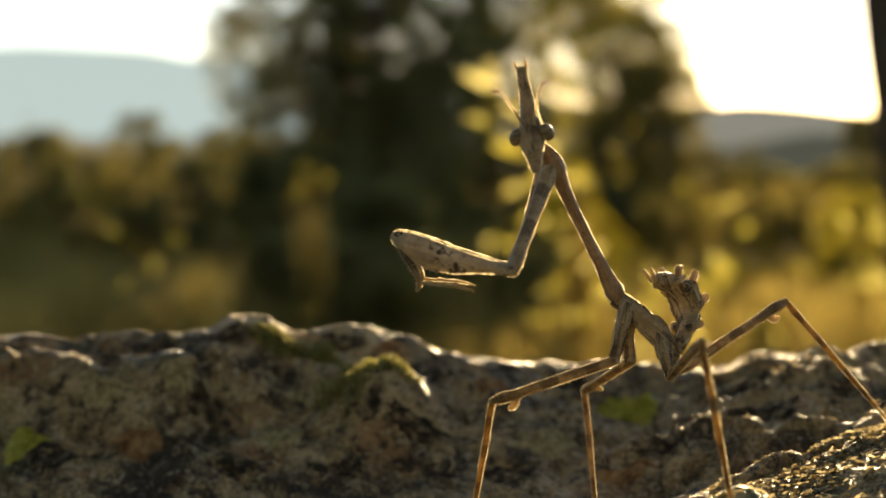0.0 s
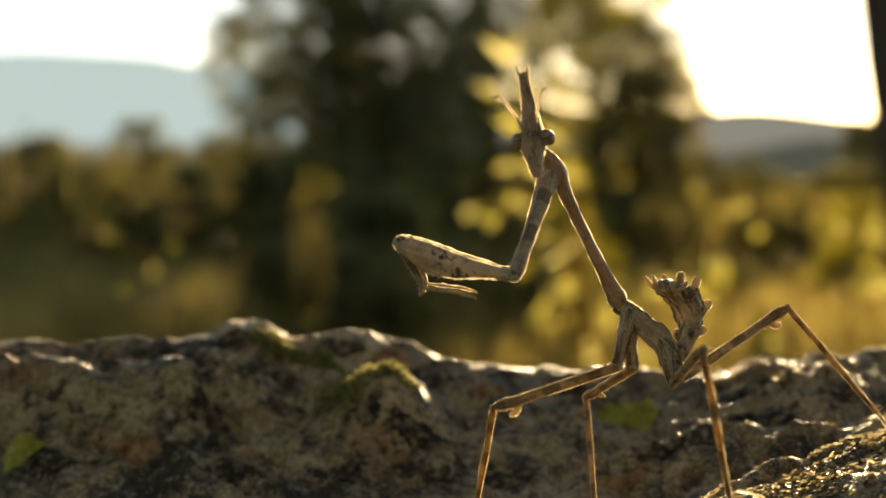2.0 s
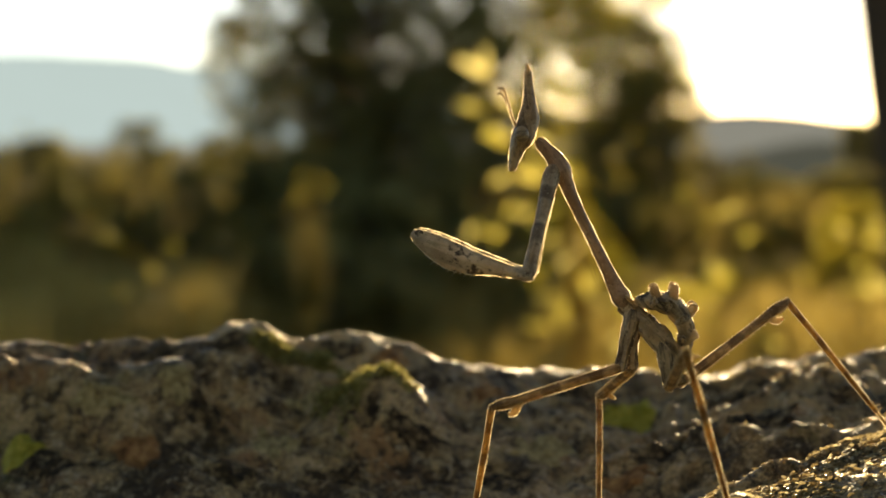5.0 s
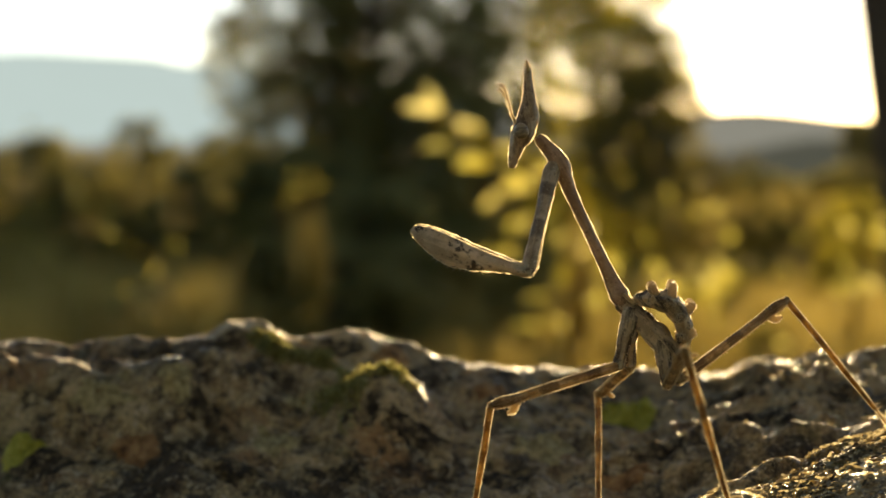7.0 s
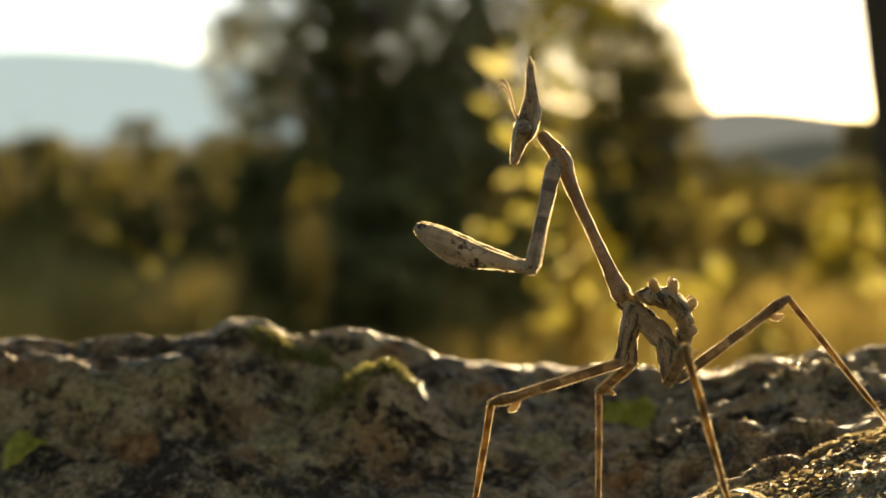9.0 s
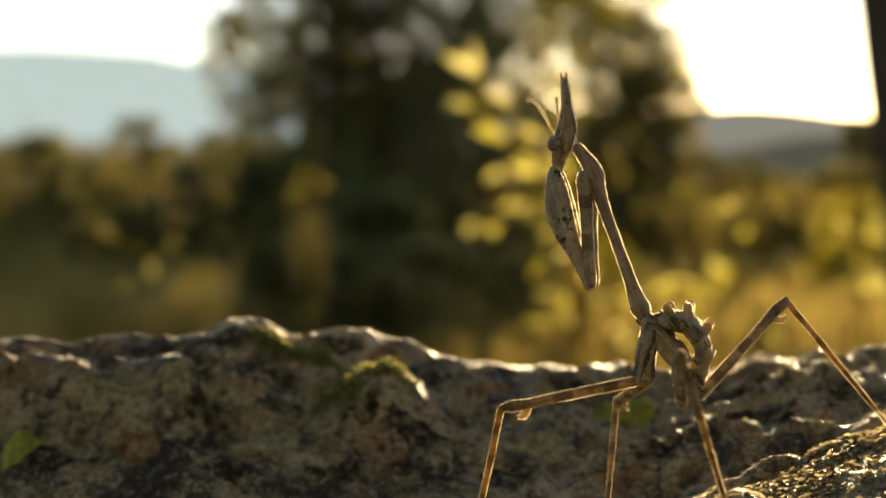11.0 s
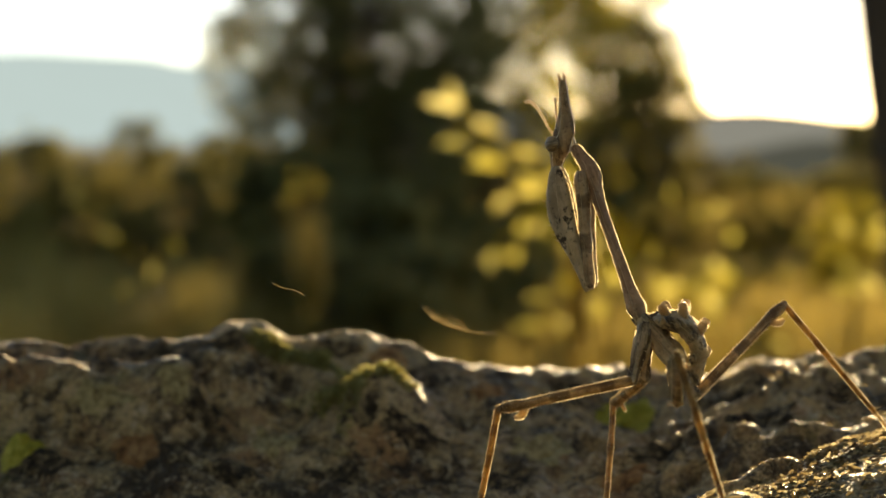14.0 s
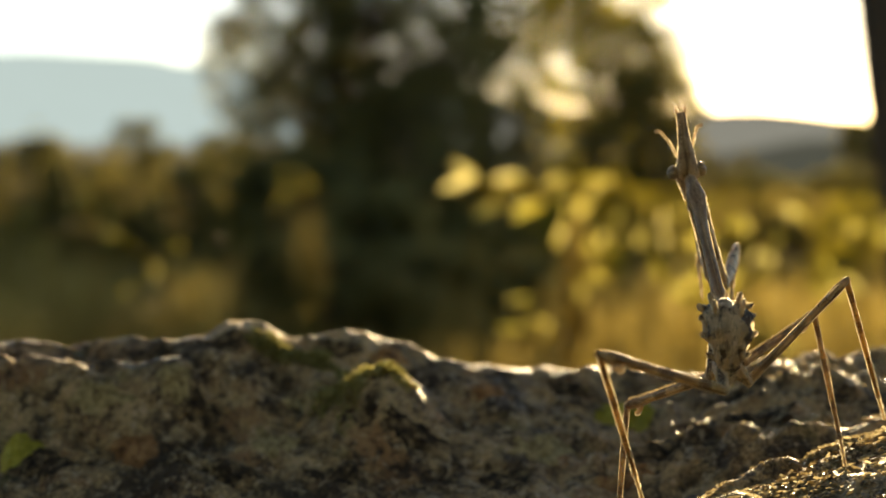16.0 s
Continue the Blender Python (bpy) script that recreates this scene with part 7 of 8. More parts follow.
    walk(mid_tibia_right, [
        (0, aim(-4.49, 10.80, 10.52, -3.98, -0.09, -3.80, -8)), (0.5, aim(-4.45, 10.80, 10.44, -3.98, -0.09, -3.80, -8)),
        (1, aim(-4.49, 10.81, 10.48, -3.98, -0.09, -3.80, -8)), (1.5, aim(-4.48, 10.80, 10.48, -3.98, -0.09, -3.80, -8)),
        (1.9, aim(-4.32, 10.78, 10.44, -3.98, -0.09, -3.80, -8)), (2.1, aim(-3.89, 11.38, 10.35, -3.94, 0.11, -3.83, -6)),
        (2.2, aim(-3.12, 11.56, 10.35, -3.87, 0.31, -3.83, -1)), (2.3, aim(-2.66, 11.50, 10.39, -3.82, 0.51, -3.85, 2)),
        (2.4, aim(-2.48, 11.46, 10.41, -3.80, 0.51, -3.84, 3)), (2.5, aim(-2.39, 11.43, 10.42, -3.79, 0.61, -3.86, 4)),
        (3, aim(-2.45, 11.43, 10.46, -3.79, 0.61, -3.86, 4)), (3.5, aim(-2.58, 11.43, 10.51, -3.79, 0.61, -3.86, 4)),
        (4, aim(-2.50, 11.43, 10.50, -3.79, 0.61, -3.86, 4)), (6.5, aim(-2.70, 11.43, 10.55, -3.79, 0.61, -3.86, 4)),
        (7, aim(-2.70, 11.44, 10.53, -3.79, 0.61, -3.86, 4)), (7.5, aim(-2.62, 11.43, 10.53, -3.79, 0.61, -3.86, 4)),
        (8, aim(-2.68, 11.44, 10.53, -3.79, 0.61, -3.86, 4)), (8.5, aim(-2.71, 11.44, 10.53, -3.79, 0.61, -3.86, 4)),
        (9, aim(-2.60, 11.43, 10.59, -3.79, 0.61, -3.86, 4)), (9.2, aim(-2.71, 11.44, 10.51, -3.79, 0.61, -3.86, 4)),
        (10.2, aim(-1.68, 10.87, 10.02, -3.71, -1.36, -3.38, 13)), (10.7, aim(-0.97, 10.48, 9.68, -3.66, -2.73, -3.05, 19)),
        (11.3, aim(-0.66, 10.32, 9.54, -3.62, -3.13, -2.96, 22)), (11.5, aim(-0.70, 10.32, 9.61, -3.62, -3.13, -2.96, 22)),
        (12, aim(-1.08, 10.32, 9.77, -3.62, -3.13, -2.96, 22)), (12.5, aim(-1.29, 10.32, 9.81, -3.62, -3.13, -2.96, 22)),
        (13, aim(-0.98, 10.32, 9.73, -3.62, -3.13, -2.96, 22)), (13.5, aim(-1.15, 10.31, 9.88, -3.62, -3.13, -2.96, 22)),
        (14, aim(-0.95, 10.31, 9.81, -3.62, -3.13, -2.96, 22)), (14.1, aim(-0.83, 10.32, 9.77, -3.58, -3.13, -2.94, 22)),
        (14.2, aim(0.04, 10.34, 9.48, -3.35, -3.31, -2.73, 24)), (14.3, aim(2.95, 10.41, 9.85, -0.56, 6.59, -3.28, 52)),
        (14.4, aim(2.64, 8.11, 10.44, -2.06, -5.90, 0.69, 62)), (14.5, aim(14.87, 5.89, 14.29, 19.23, -9.95, 7.71, 66)),
        (14.7, aim(16.68, 6.64, 16.14, 19.70, -8.40, 7.32, 76)), (14.9, aim(18.10, 8.04, 18.42, 20.84, -4.65, 6.39, 84)),
        (15, aim(21.34, 10.92, 19.46, 22.27, 0.66, 5.07, 92)), (15.1, aim(21.66, 10.63, 19.77, 22.35, 0.89, 5.01, 92)),
        (15.2, aim(21.87, 10.43, 19.98, 22.42, 1.08, 4.97, 92)), (15.5, aim(20.90, 10.02, 19.92, 22.21, 0.38, 5.14, 92)),
        (16, aim(21.20, 10.16, 19.94, 22.27, 0.60, 5.09, 92)),
    ])
    walk(hind_coxa_left, [
        (0, aim(1.69, -2.38, 18.69, 2.75, -3.30, 14.76, -8)), (0.5, aim(1.75, -2.39, 18.57, 2.81, -3.32, 14.64, -8)),
        (1, aim(1.69, -2.39, 18.63, 2.75, -3.31, 14.70, -8)), (1.5, aim(1.70, -2.39, 18.63, 2.76, -3.31, 14.70, -8)),
        (1.9, aim(1.95, -2.39, 18.57, 3.01, -3.32, 14.64, -8)), (2.1, aim(2.04, -2.31, 18.55, 3.02, -3.23, 14.59, -6)),
        (2.2, aim(2.30, -2.30, 18.43, 3.05, -3.20, 14.41, -1)), (2.3, aim(2.43, -2.45, 18.37, 3.04, -3.33, 14.34, 2)),
        (2.4, aim(2.48, -2.53, 18.36, 3.03, -3.40, 14.31, 3)), (2.5, aim(2.51, -2.58, 18.35, 3.03, -3.44, 14.29, 4)),
        (3, aim(2.42, -2.57, 18.41, 2.94, -3.43, 14.35, 4)), (3.5, aim(2.22, -2.56, 18.49, 2.74, -3.42, 14.44, 4)),
        (4, aim(2.34, -2.57, 18.46, 2.85, -3.43, 14.41, 4)), (6.5, aim(2.05, -2.56, 18.55, 2.57, -3.42, 14.49, 4)),
        (7, aim(2.05, -2.56, 18.52, 2.57, -3.42, 14.47, 4)), (7.5, aim(2.16, -2.56, 18.52, 2.68, -3.42, 14.47, 4)),
        (8, aim(2.06, -2.56, 18.52, 2.59, -3.42, 14.47, 4)), (8.5, aim(2.02, -2.56, 18.51, 2.54, -3.42, 14.45, 4)),
        (9, aim(2.19, -2.56, 18.61, 2.71, -3.41, 14.55, 4)), (9.2, aim(2.02, -2.57, 18.49, 2.54, -3.42, 14.43, 4)),
        (10.2, aim(2.85, -3.23, 17.56, 3.25, -4.10, 13.50, 13)), (10.7, aim(3.43, -3.67, 16.92, 3.75, -4.56, 12.85, 19)),
        (11.3, aim(3.68, -3.85, 16.64, 3.97, -4.75, 12.57, 22)), (11.5, aim(3.62, -3.85, 16.75, 3.91, -4.74, 12.68, 22)),
        (12, aim(3.05, -3.83, 16.98, 3.34, -4.72, 12.91, 22)), (12.5, aim(2.73, -3.83, 17.03, 3.02, -4.71, 12.96, 22)),
        (13, aim(3.20, -3.83, 16.92, 3.49, -4.72, 12.85, 22)), (13.5, aim(2.94, -3.82, 17.15, 3.23, -4.70, 13.08, 22)),
        (14, aim(3.24, -3.82, 17.04, 3.53, -4.71, 12.96, 22)), (14.1, aim(3.42, -3.85, 16.94, 3.67, -4.73, 12.86, 22)),
        (14.2, aim(4.70, -4.00, 16.22, 4.61, -4.83, 12.12, 24)), (14.3, aim(5.72, -5.02, 16.56, 6.49, -6.77, 12.84, 52)),
        (14.4, aim(5.26, -5.49, 16.48, 6.17, -8.36, 13.58, 62)), (14.5, aim(5.11, -5.65, 16.44, 6.09, -8.74, 13.80, 66)),
        (14.7, aim(5.87, -5.59, 16.90, 6.87, -8.71, 14.30, 76)), (14.9, aim(6.43, -5.54, 17.00, 6.99, -8.92, 14.62, 84)),
        (15, aim(7.91, -5.21, 17.18, 7.69, -8.99, 15.41, 92)), (15.1, aim(8.24, -5.22, 17.27, 7.98, -8.87, 15.25, 92)),
        (15.2, aim(8.47, -5.23, 17.33, 8.18, -8.78, 15.15, 92)), (15.5, aim(7.18, -5.25, 17.16, 6.92, -8.80, 14.98, 92)),
        (16, aim(7.58, -5.24, 17.22, 7.31, -8.80, 15.04, 92)),
    ])
    walk(hind_femur_left, [
        (0, aim(2.75, -3.30, 14.76, 3.05, -18.14, 20.62, -8)), (0.5, aim(2.81, -3.32, 14.64, 3.09, -18.13, 20.56, -8)),
        (1, aim(2.75, -3.31, 14.70, 3.05, -18.14, 20.59, -8)), (1.5, aim(2.76, -3.31, 14.70, 3.06, -18.14, 20.59, -8)),
        (1.9, aim(3.01, -3.32, 14.64, 3.19, -18.14, 20.56, -8)), (2.1, aim(3.02, -3.23, 14.59, 2.96, -18.05, 20.50, -6)),
        (2.2, aim(3.05, -3.20, 14.41, 2.47, -17.98, 20.39, -1)), (2.3, aim(3.04, -3.33, 14.34, 2.14, -18.08, 20.35, 2)),
        (2.4, aim(3.03, -3.40, 14.31, 2.00, -18.14, 20.34, 3)), (2.5, aim(3.03, -3.44, 14.29, 1.93, -18.17, 20.33, 4)),
        (3, aim(2.94, -3.43, 14.35, 1.88, -18.17, 20.37, 4)), (3.5, aim(2.74, -3.42, 14.44, 1.77, -18.19, 20.41, 4)),
        (4, aim(2.85, -3.43, 14.41, 1.84, -18.18, 20.40, 4)), (6.5, aim(2.57, -3.42, 14.49, 1.68, -18.20, 20.45, 4)),
        (7, aim(2.57, -3.42, 14.47, 1.68, -18.19, 20.43, 4)), (7.5, aim(2.68, -3.42, 14.47, 1.74, -18.19, 20.43, 4)),
        (8, aim(2.59, -3.42, 14.47, 1.69, -18.19, 20.43, 4)), (8.5, aim(2.54, -3.42, 14.45, 1.67, -18.19, 20.42, 4)),
        (9, aim(2.71, -3.41, 14.55, 1.76, -18.20, 20.48, 4)), (9.2, aim(2.54, -3.42, 14.43, 1.67, -18.19, 20.41, 4)),
        (10.2, aim(3.25, -4.10, 13.50, 1.48, -18.48, 20.19, 13)), (10.7, aim(3.75, -4.56, 12.85, 1.36, -18.61, 20.02, 19)),
        (11.3, aim(3.97, -4.75, 12.57, 1.31, -18.65, 19.94, 22)), (11.5, aim(3.91, -4.74, 12.68, 1.27, -18.67, 20.00, 22)),
        (12, aim(3.34, -4.72, 12.91, 0.96, -18.74, 20.14, 22)), (12.5, aim(3.02, -4.71, 12.96, 0.78, -18.77, 20.17, 22)),
        (13, aim(3.49, -4.72, 12.85, 1.03, -18.72, 20.10, 22)), (13.5, aim(3.23, -4.70, 13.08, 0.89, -18.76, 20.24, 22)),
        (14, aim(3.53, -4.71, 12.96, 1.06, -18.73, 20.17, 22)), (14.1, aim(3.67, -4.73, 12.86, 1.09, -18.70, 20.12, 22)),
        (14.2, aim(4.61, -4.83, 12.12, 1.34, -18.45, 19.76, 24)), (14.3, aim(6.49, -6.77, 12.84, 1.76, -20.73, 18.93, 52)),
        (14.4, aim(6.17, -8.36, 13.58, -0.34, -22.15, 18.28, 62)), (14.5, aim(6.09, -8.74, 13.80, -0.99, -22.40, 18.03, 66)),
        (14.7, aim(6.87, -8.71, 14.30, -1.62, -21.75, 17.81, 76)), (14.9, aim(6.99, -8.92, 14.62, -2.61, -20.56, 19.81, 84)),
        (15, aim(7.69, -8.99, 15.41, -5.75, -15.49, 21.06, 92)), (15.1, aim(7.98, -8.87, 15.25, -5.42, -15.89, 20.34, 92)),
        (15.2, aim(8.18, -8.78, 15.15, -5.19, -16.10, 19.85, 92)), (15.5, aim(6.92, -8.80, 14.98, -5.99, -16.82, 19.88, 92)),
        (16, aim(7.31, -8.80, 15.04, -5.74, -16.60, 19.87, 92)),
    ])
    walk(hind_tibia_left, [
        (0, aim(3.05, -18.14, 20.62, 7.05, -13.88, 3.96, -8)), (0.5, aim(3.09, -18.13, 20.56, 7.05, -13.88, 3.96, -8)),
        (1, aim(3.05, -18.14, 20.59, 7.05, -13.88, 3.96, -8)), (1.5, aim(3.06, -18.14, 20.59, 7.05, -13.88, 3.96, -8)),
        (1.9, aim(3.19, -18.14, 20.56, 7.05, -13.88, 3.96, -8)), (2.1, aim(2.96, -18.05, 20.50, 7.06, -13.88, 3.99, -6)),
        (2.2, aim(2.47, -17.98, 20.39, 7.08, -13.88, 4.04, -1)), (2.3, aim(2.14, -18.08, 20.35, 7.09, -13.87, 4.07, 2)),
        (2.4, aim(2.00, -18.14, 20.34, 7.10, -13.87, 4.09, 3)), (2.5, aim(1.93, -18.17, 20.33, 7.10, -13.87, 4.09, 4)),
        (3, aim(1.88, -18.17, 20.37, 7.10, -13.87, 4.09, 4)), (3.5, aim(1.77, -18.19, 20.41, 7.10, -13.87, 4.09, 4)),
        (4, aim(1.84, -18.18, 20.40, 7.10, -13.87, 4.09, 4)), (6.5, aim(1.68, -18.20, 20.45, 7.10, -13.87, 4.09, 4)),
        (7, aim(1.68, -18.19, 20.43, 7.10, -13.87, 4.09, 4)), (7.5, aim(1.74, -18.19, 20.43, 7.10, -13.87, 4.09, 4)),
        (8, aim(1.69, -18.19, 20.43, 7.10, -13.87, 4.09, 4)), (8.5, aim(1.67, -18.19, 20.42, 7.10, -13.87, 4.09, 4)),
        (9, aim(1.76, -18.20, 20.48, 7.10, -13.87, 4.09, 4)), (9.2, aim(1.67, -18.19, 20.41, 7.10, -13.87, 4.09, 4)),
        (10.2, aim(1.48, -18.48, 20.19, 7.00, -13.88, 3.97, 13)), (10.7, aim(1.36, -18.61, 20.02, 6.93, -13.89, 3.89, 19)),
        (11.3, aim(1.31, -18.65, 19.94, 6.90, -13.89, 3.85, 22)), (11.5, aim(1.27, -18.67, 20.00, 6.90, -13.89, 3.85, 22)),
        (12, aim(0.96, -18.74, 20.14, 6.90, -13.89, 3.85, 22)), (12.5, aim(0.78, -18.77, 20.17, 6.90, -13.89, 3.85, 22)),
        (13, aim(1.03, -18.72, 20.10, 6.90, -13.89, 3.85, 22)), (13.5, aim(0.89, -18.76, 20.24, 6.90, -13.89, 3.85, 22)),
        (14, aim(1.06, -18.73, 20.17, 6.90, -13.89, 3.85, 22)), (14.1, aim(1.09, -18.70, 20.12, 6.92, -13.89, 3.87, 22)),
        (14.2, aim(1.34, -18.45, 19.76, 7.06, -13.88, 4.01, 24)), (14.3, aim(1.76, -20.73, 18.93, 7.06, -13.88, 4.01, 52)),
        (14.4, aim(-0.34, -22.15, 18.28, 7.58, -11.46, 3.32, 62)), (14.5, aim(-0.99, -22.40, 18.03, 7.53, -11.72, 3.40, 66)),
        (14.7, aim(-1.62, -21.75, 17.81, 7.08, -10.76, 3.51, 76)), (14.9, aim(-2.61, -20.56, 19.81, 2.68, -14.31, 7.49, 84)),
        (15, aim(-5.75, -15.49, 21.06, -0.22, -6.88, 3.85, 92)), (15.1, aim(-5.42, -15.89, 20.34, -0.10, -6.38, 3.55, 92)),
        (15.2, aim(-5.19, -16.10, 19.85, -0.02, -6.05, 3.34, 92)), (15.5, aim(-5.99, -16.82, 19.88, -0.13, -6.82, 3.55, 92)),
        (16, aim(-5.74, -16.60, 19.87, -0.10, -6.58, 3.49, 92)),
    ])
    walk(hind_coxa_right, [
        (0, aim(1.69, -1.23, 18.55, 4.10, -2.25, 15.29, -8)), (0.5, aim(1.75, -1.24, 18.43, 4.16, -2.27, 15.18, -8)),
        (1, aim(1.69, -1.23, 18.49, 4.10, -2.26, 15.23, -8)), (1.5, aim(1.70, -1.23, 18.49, 4.11, -2.26, 15.23, -8)),
        (1.9, aim(1.95, -1.24, 18.43, 4.36, -2.27, 15.18, -8)), (2.1, aim(2.15, -1.17, 18.35, 4.42, -2.19, 15.00, -6)),
        (2.2, aim(2.44, -1.16, 18.28, 4.43, -2.17, 14.74, -1)), (2.3, aim(2.61, -1.31, 18.25, 4.40, -2.31, 14.62, 2)),
        (2.4, aim(2.67, -1.39, 18.25, 4.39, -2.39, 14.57, 3)), (2.5, aim(2.70, -1.44, 18.24, 4.38, -2.43, 14.55, 4)),
        (3, aim(2.61, -1.43, 18.30, 4.29, -2.42, 14.61, 4)), (3.5, aim(2.41, -1.42, 18.39, 4.09, -2.41, 14.69, 4)),
        (4, aim(2.52, -1.43, 18.36, 4.21, -2.41, 14.66, 4)), (6.5, aim(2.23, -1.42, 18.45, 3.92, -2.40, 14.75, 4)),
        (7, aim(2.23, -1.42, 18.42, 3.92, -2.40, 14.72, 4)), (7.5, aim(2.35, -1.42, 18.42, 4.03, -2.41, 14.72, 4)),
        (8, aim(2.25, -1.42, 18.42, 3.94, -2.40, 14.72, 4)), (8.5, aim(2.21, -1.42, 18.41, 3.89, -2.41, 14.71, 4)),
        (9, aim(2.38, -1.42, 18.50, 4.06, -2.40, 14.81, 4)), (9.2, aim(2.21, -1.43, 18.39, 3.89, -2.41, 14.69, 4)),
        (10.2, aim(3.14, -2.10, 17.54, 4.95, -3.14, 13.92, 13)), (10.7, aim(3.79, -2.57, 16.94, 5.67, -3.65, 13.37, 19)),
        (11.3, aim(4.07, -2.76, 16.69, 5.98, -3.86, 13.14, 22)), (11.5, aim(4.02, -2.75, 16.80, 5.92, -3.85, 13.25, 22)),
        (12, aim(3.44, -2.74, 17.03, 5.35, -3.82, 13.48, 22)), (12.5, aim(3.11, -2.73, 17.09, 5.03, -3.81, 13.54, 22)),
        (13, aim(3.59, -2.74, 16.98, 5.50, -3.82, 13.42, 22)), (13.5, aim(3.33, -2.72, 17.21, 5.24, -3.80, 13.65, 22)),
        (14, aim(3.63, -2.73, 17.09, 5.54, -3.81, 13.54, 22)), (14.1, aim(3.81, -2.76, 16.99, 5.74, -3.84, 13.45, 22)),
        (14.2, aim(5.13, -2.93, 16.28, 7.22, -4.04, 12.84, 24)), (14.3, aim(6.64, -4.32, 16.54, 9.26, -5.49, 13.50, 52)),
        (14.4, aim(6.20, -4.84, 16.71, 9.08, -6.01, 13.92, 62)), (14.5, aim(6.04, -5.06, 16.81, 8.98, -6.23, 14.09, 66)),
        (14.7, aim(6.92, -5.19, 17.15, 9.71, -6.37, 14.28, 76)), (14.9, aim(7.56, -5.34, 17.14, 10.37, -4.38, 14.20, 84)),
        (15, aim(9.06, -5.32, 17.12, 11.44, -2.60, 15.03, 92)), (15.1, aim(9.40, -5.32, 17.21, 11.79, -2.75, 14.95, 92)),
        (15.2, aim(9.62, -5.33, 17.27, 12.02, -2.86, 14.90, 92)), (15.5, aim(8.33, -5.34, 17.10, 10.71, -2.86, 14.73, 92)),
        (16, aim(8.73, -5.34, 17.16, 11.12, -2.86, 14.78, 92)),
    ])
    walk(hind_femur_right, [
        (0, aim(4.10, -2.25, 15.29, 16.51, 5.78, 21.30, -8)), (0.5, aim(4.16, -2.27, 15.18, 16.55, 5.76, 21.23, -8)),
        (1, aim(4.10, -2.26, 15.23, 16.51, 5.76, 21.27, -8)), (1.5, aim(4.11, -2.26, 15.23, 16.52, 5.76, 21.27, -8)),
        (1.9, aim(4.36, -2.27, 15.18, 16.70, 5.85, 21.22, -8)), (2.1, aim(4.42, -2.19, 15.00, 16.74, 5.66, 21.41, -6)),
        (2.2, aim(4.43, -2.17, 14.74, 16.76, 5.08, 21.81, -1)), (2.3, aim(4.40, -2.31, 14.62, 16.73, 4.54, 22.09, 2)),
        (2.4, aim(4.39, -2.39, 14.57, 16.71, 4.29, 22.20, 3)), (2.5, aim(4.38, -2.43, 14.55, 16.70, 4.17, 22.26, 4)),
        (3, aim(4.29, -2.42, 14.61, 16.61, 4.18, 22.32, 4)), (3.5, aim(4.09, -2.41, 14.69, 16.47, 4.21, 22.28, 4)),
        (4, aim(4.21, -2.41, 14.66, 16.53, 4.24, 22.31, 4)), (6.5, aim(3.92, -2.40, 14.75, 16.39, 4.16, 22.23, 4)),
        (7, aim(3.92, -2.40, 14.72, 16.38, 4.11, 22.27, 4)), (7.5, aim(4.03, -2.41, 14.72, 16.43, 4.32, 22.18, 4)),
        (8, aim(3.94, -2.40, 14.72, 16.43, 4.21, 22.13, 4)), (8.5, aim(3.89, -2.41, 14.71, 16.27, 4.28, 22.23, 4)),
        (9, aim(4.06, -2.40, 14.81, 16.56, 4.20, 22.22, 4)), (9.2, aim(3.89, -2.41, 14.69, 16.39, 4.02, 22.24, 4)),
        (10.2, aim(4.95, -3.14, 13.92, 16.43, 4.36, 22.07, 13)), (10.7, aim(5.67, -3.65, 13.37, 16.42, 4.43, 21.96, 19)),
        (11.3, aim(5.98, -3.86, 13.14, 16.41, 4.43, 21.92, 22)), (11.5, aim(5.92, -3.85, 13.25, 16.43, 4.53, 21.85, 22)),
        (12, aim(5.35, -3.82, 13.48, 16.32, 4.30, 21.76, 22)), (12.5, aim(5.03, -3.81, 13.54, 16.11, 4.12, 21.84, 22)),
        (13, aim(5.50, -3.82, 13.42, 16.25, 4.40, 21.87, 22)), (13.5, aim(5.24, -3.80, 13.65, 16.23, 4.42, 21.80, 22)),
        (14, aim(5.54, -3.81, 13.54, 16.33, 4.50, 21.85, 22)), (14.1, aim(5.74, -3.84, 13.45, 16.39, 4.47, 21.95, 22)),
        (14.2, aim(7.22, -4.04, 12.84, 16.80, 4.07, 22.69, 24)), (14.3, aim(9.26, -5.49, 13.50, 18.36, 2.59, 23.83, 52)),
        (14.4, aim(9.08, -6.01, 13.92, 18.65, 1.54, 24.21, 62)), (14.5, aim(8.98, -6.23, 14.09, 18.73, 1.15, 24.35, 66)),
        (14.7, aim(9.71, -6.37, 14.28, 19.49, -0.29, 25.33, 76)), (14.9, aim(10.37, -4.38, 14.20, 20.76, 0.62, 25.23, 84)),
        (15, aim(11.44, -2.60, 15.03, 23.25, 1.27, 25.04, 92)), (15.1, aim(11.79, -2.75, 14.95, 23.23, 2.52, 24.74, 92)),
        (15.2, aim(12.02, -2.86, 14.90, 23.18, 3.22, 24.55, 92)), (15.5, aim(10.71, -2.86, 14.73, 22.13, 2.44, 24.53, 92)),
        (16, aim(11.12, -2.86, 14.78, 22.46, 2.69, 24.54, 92)),
    ])
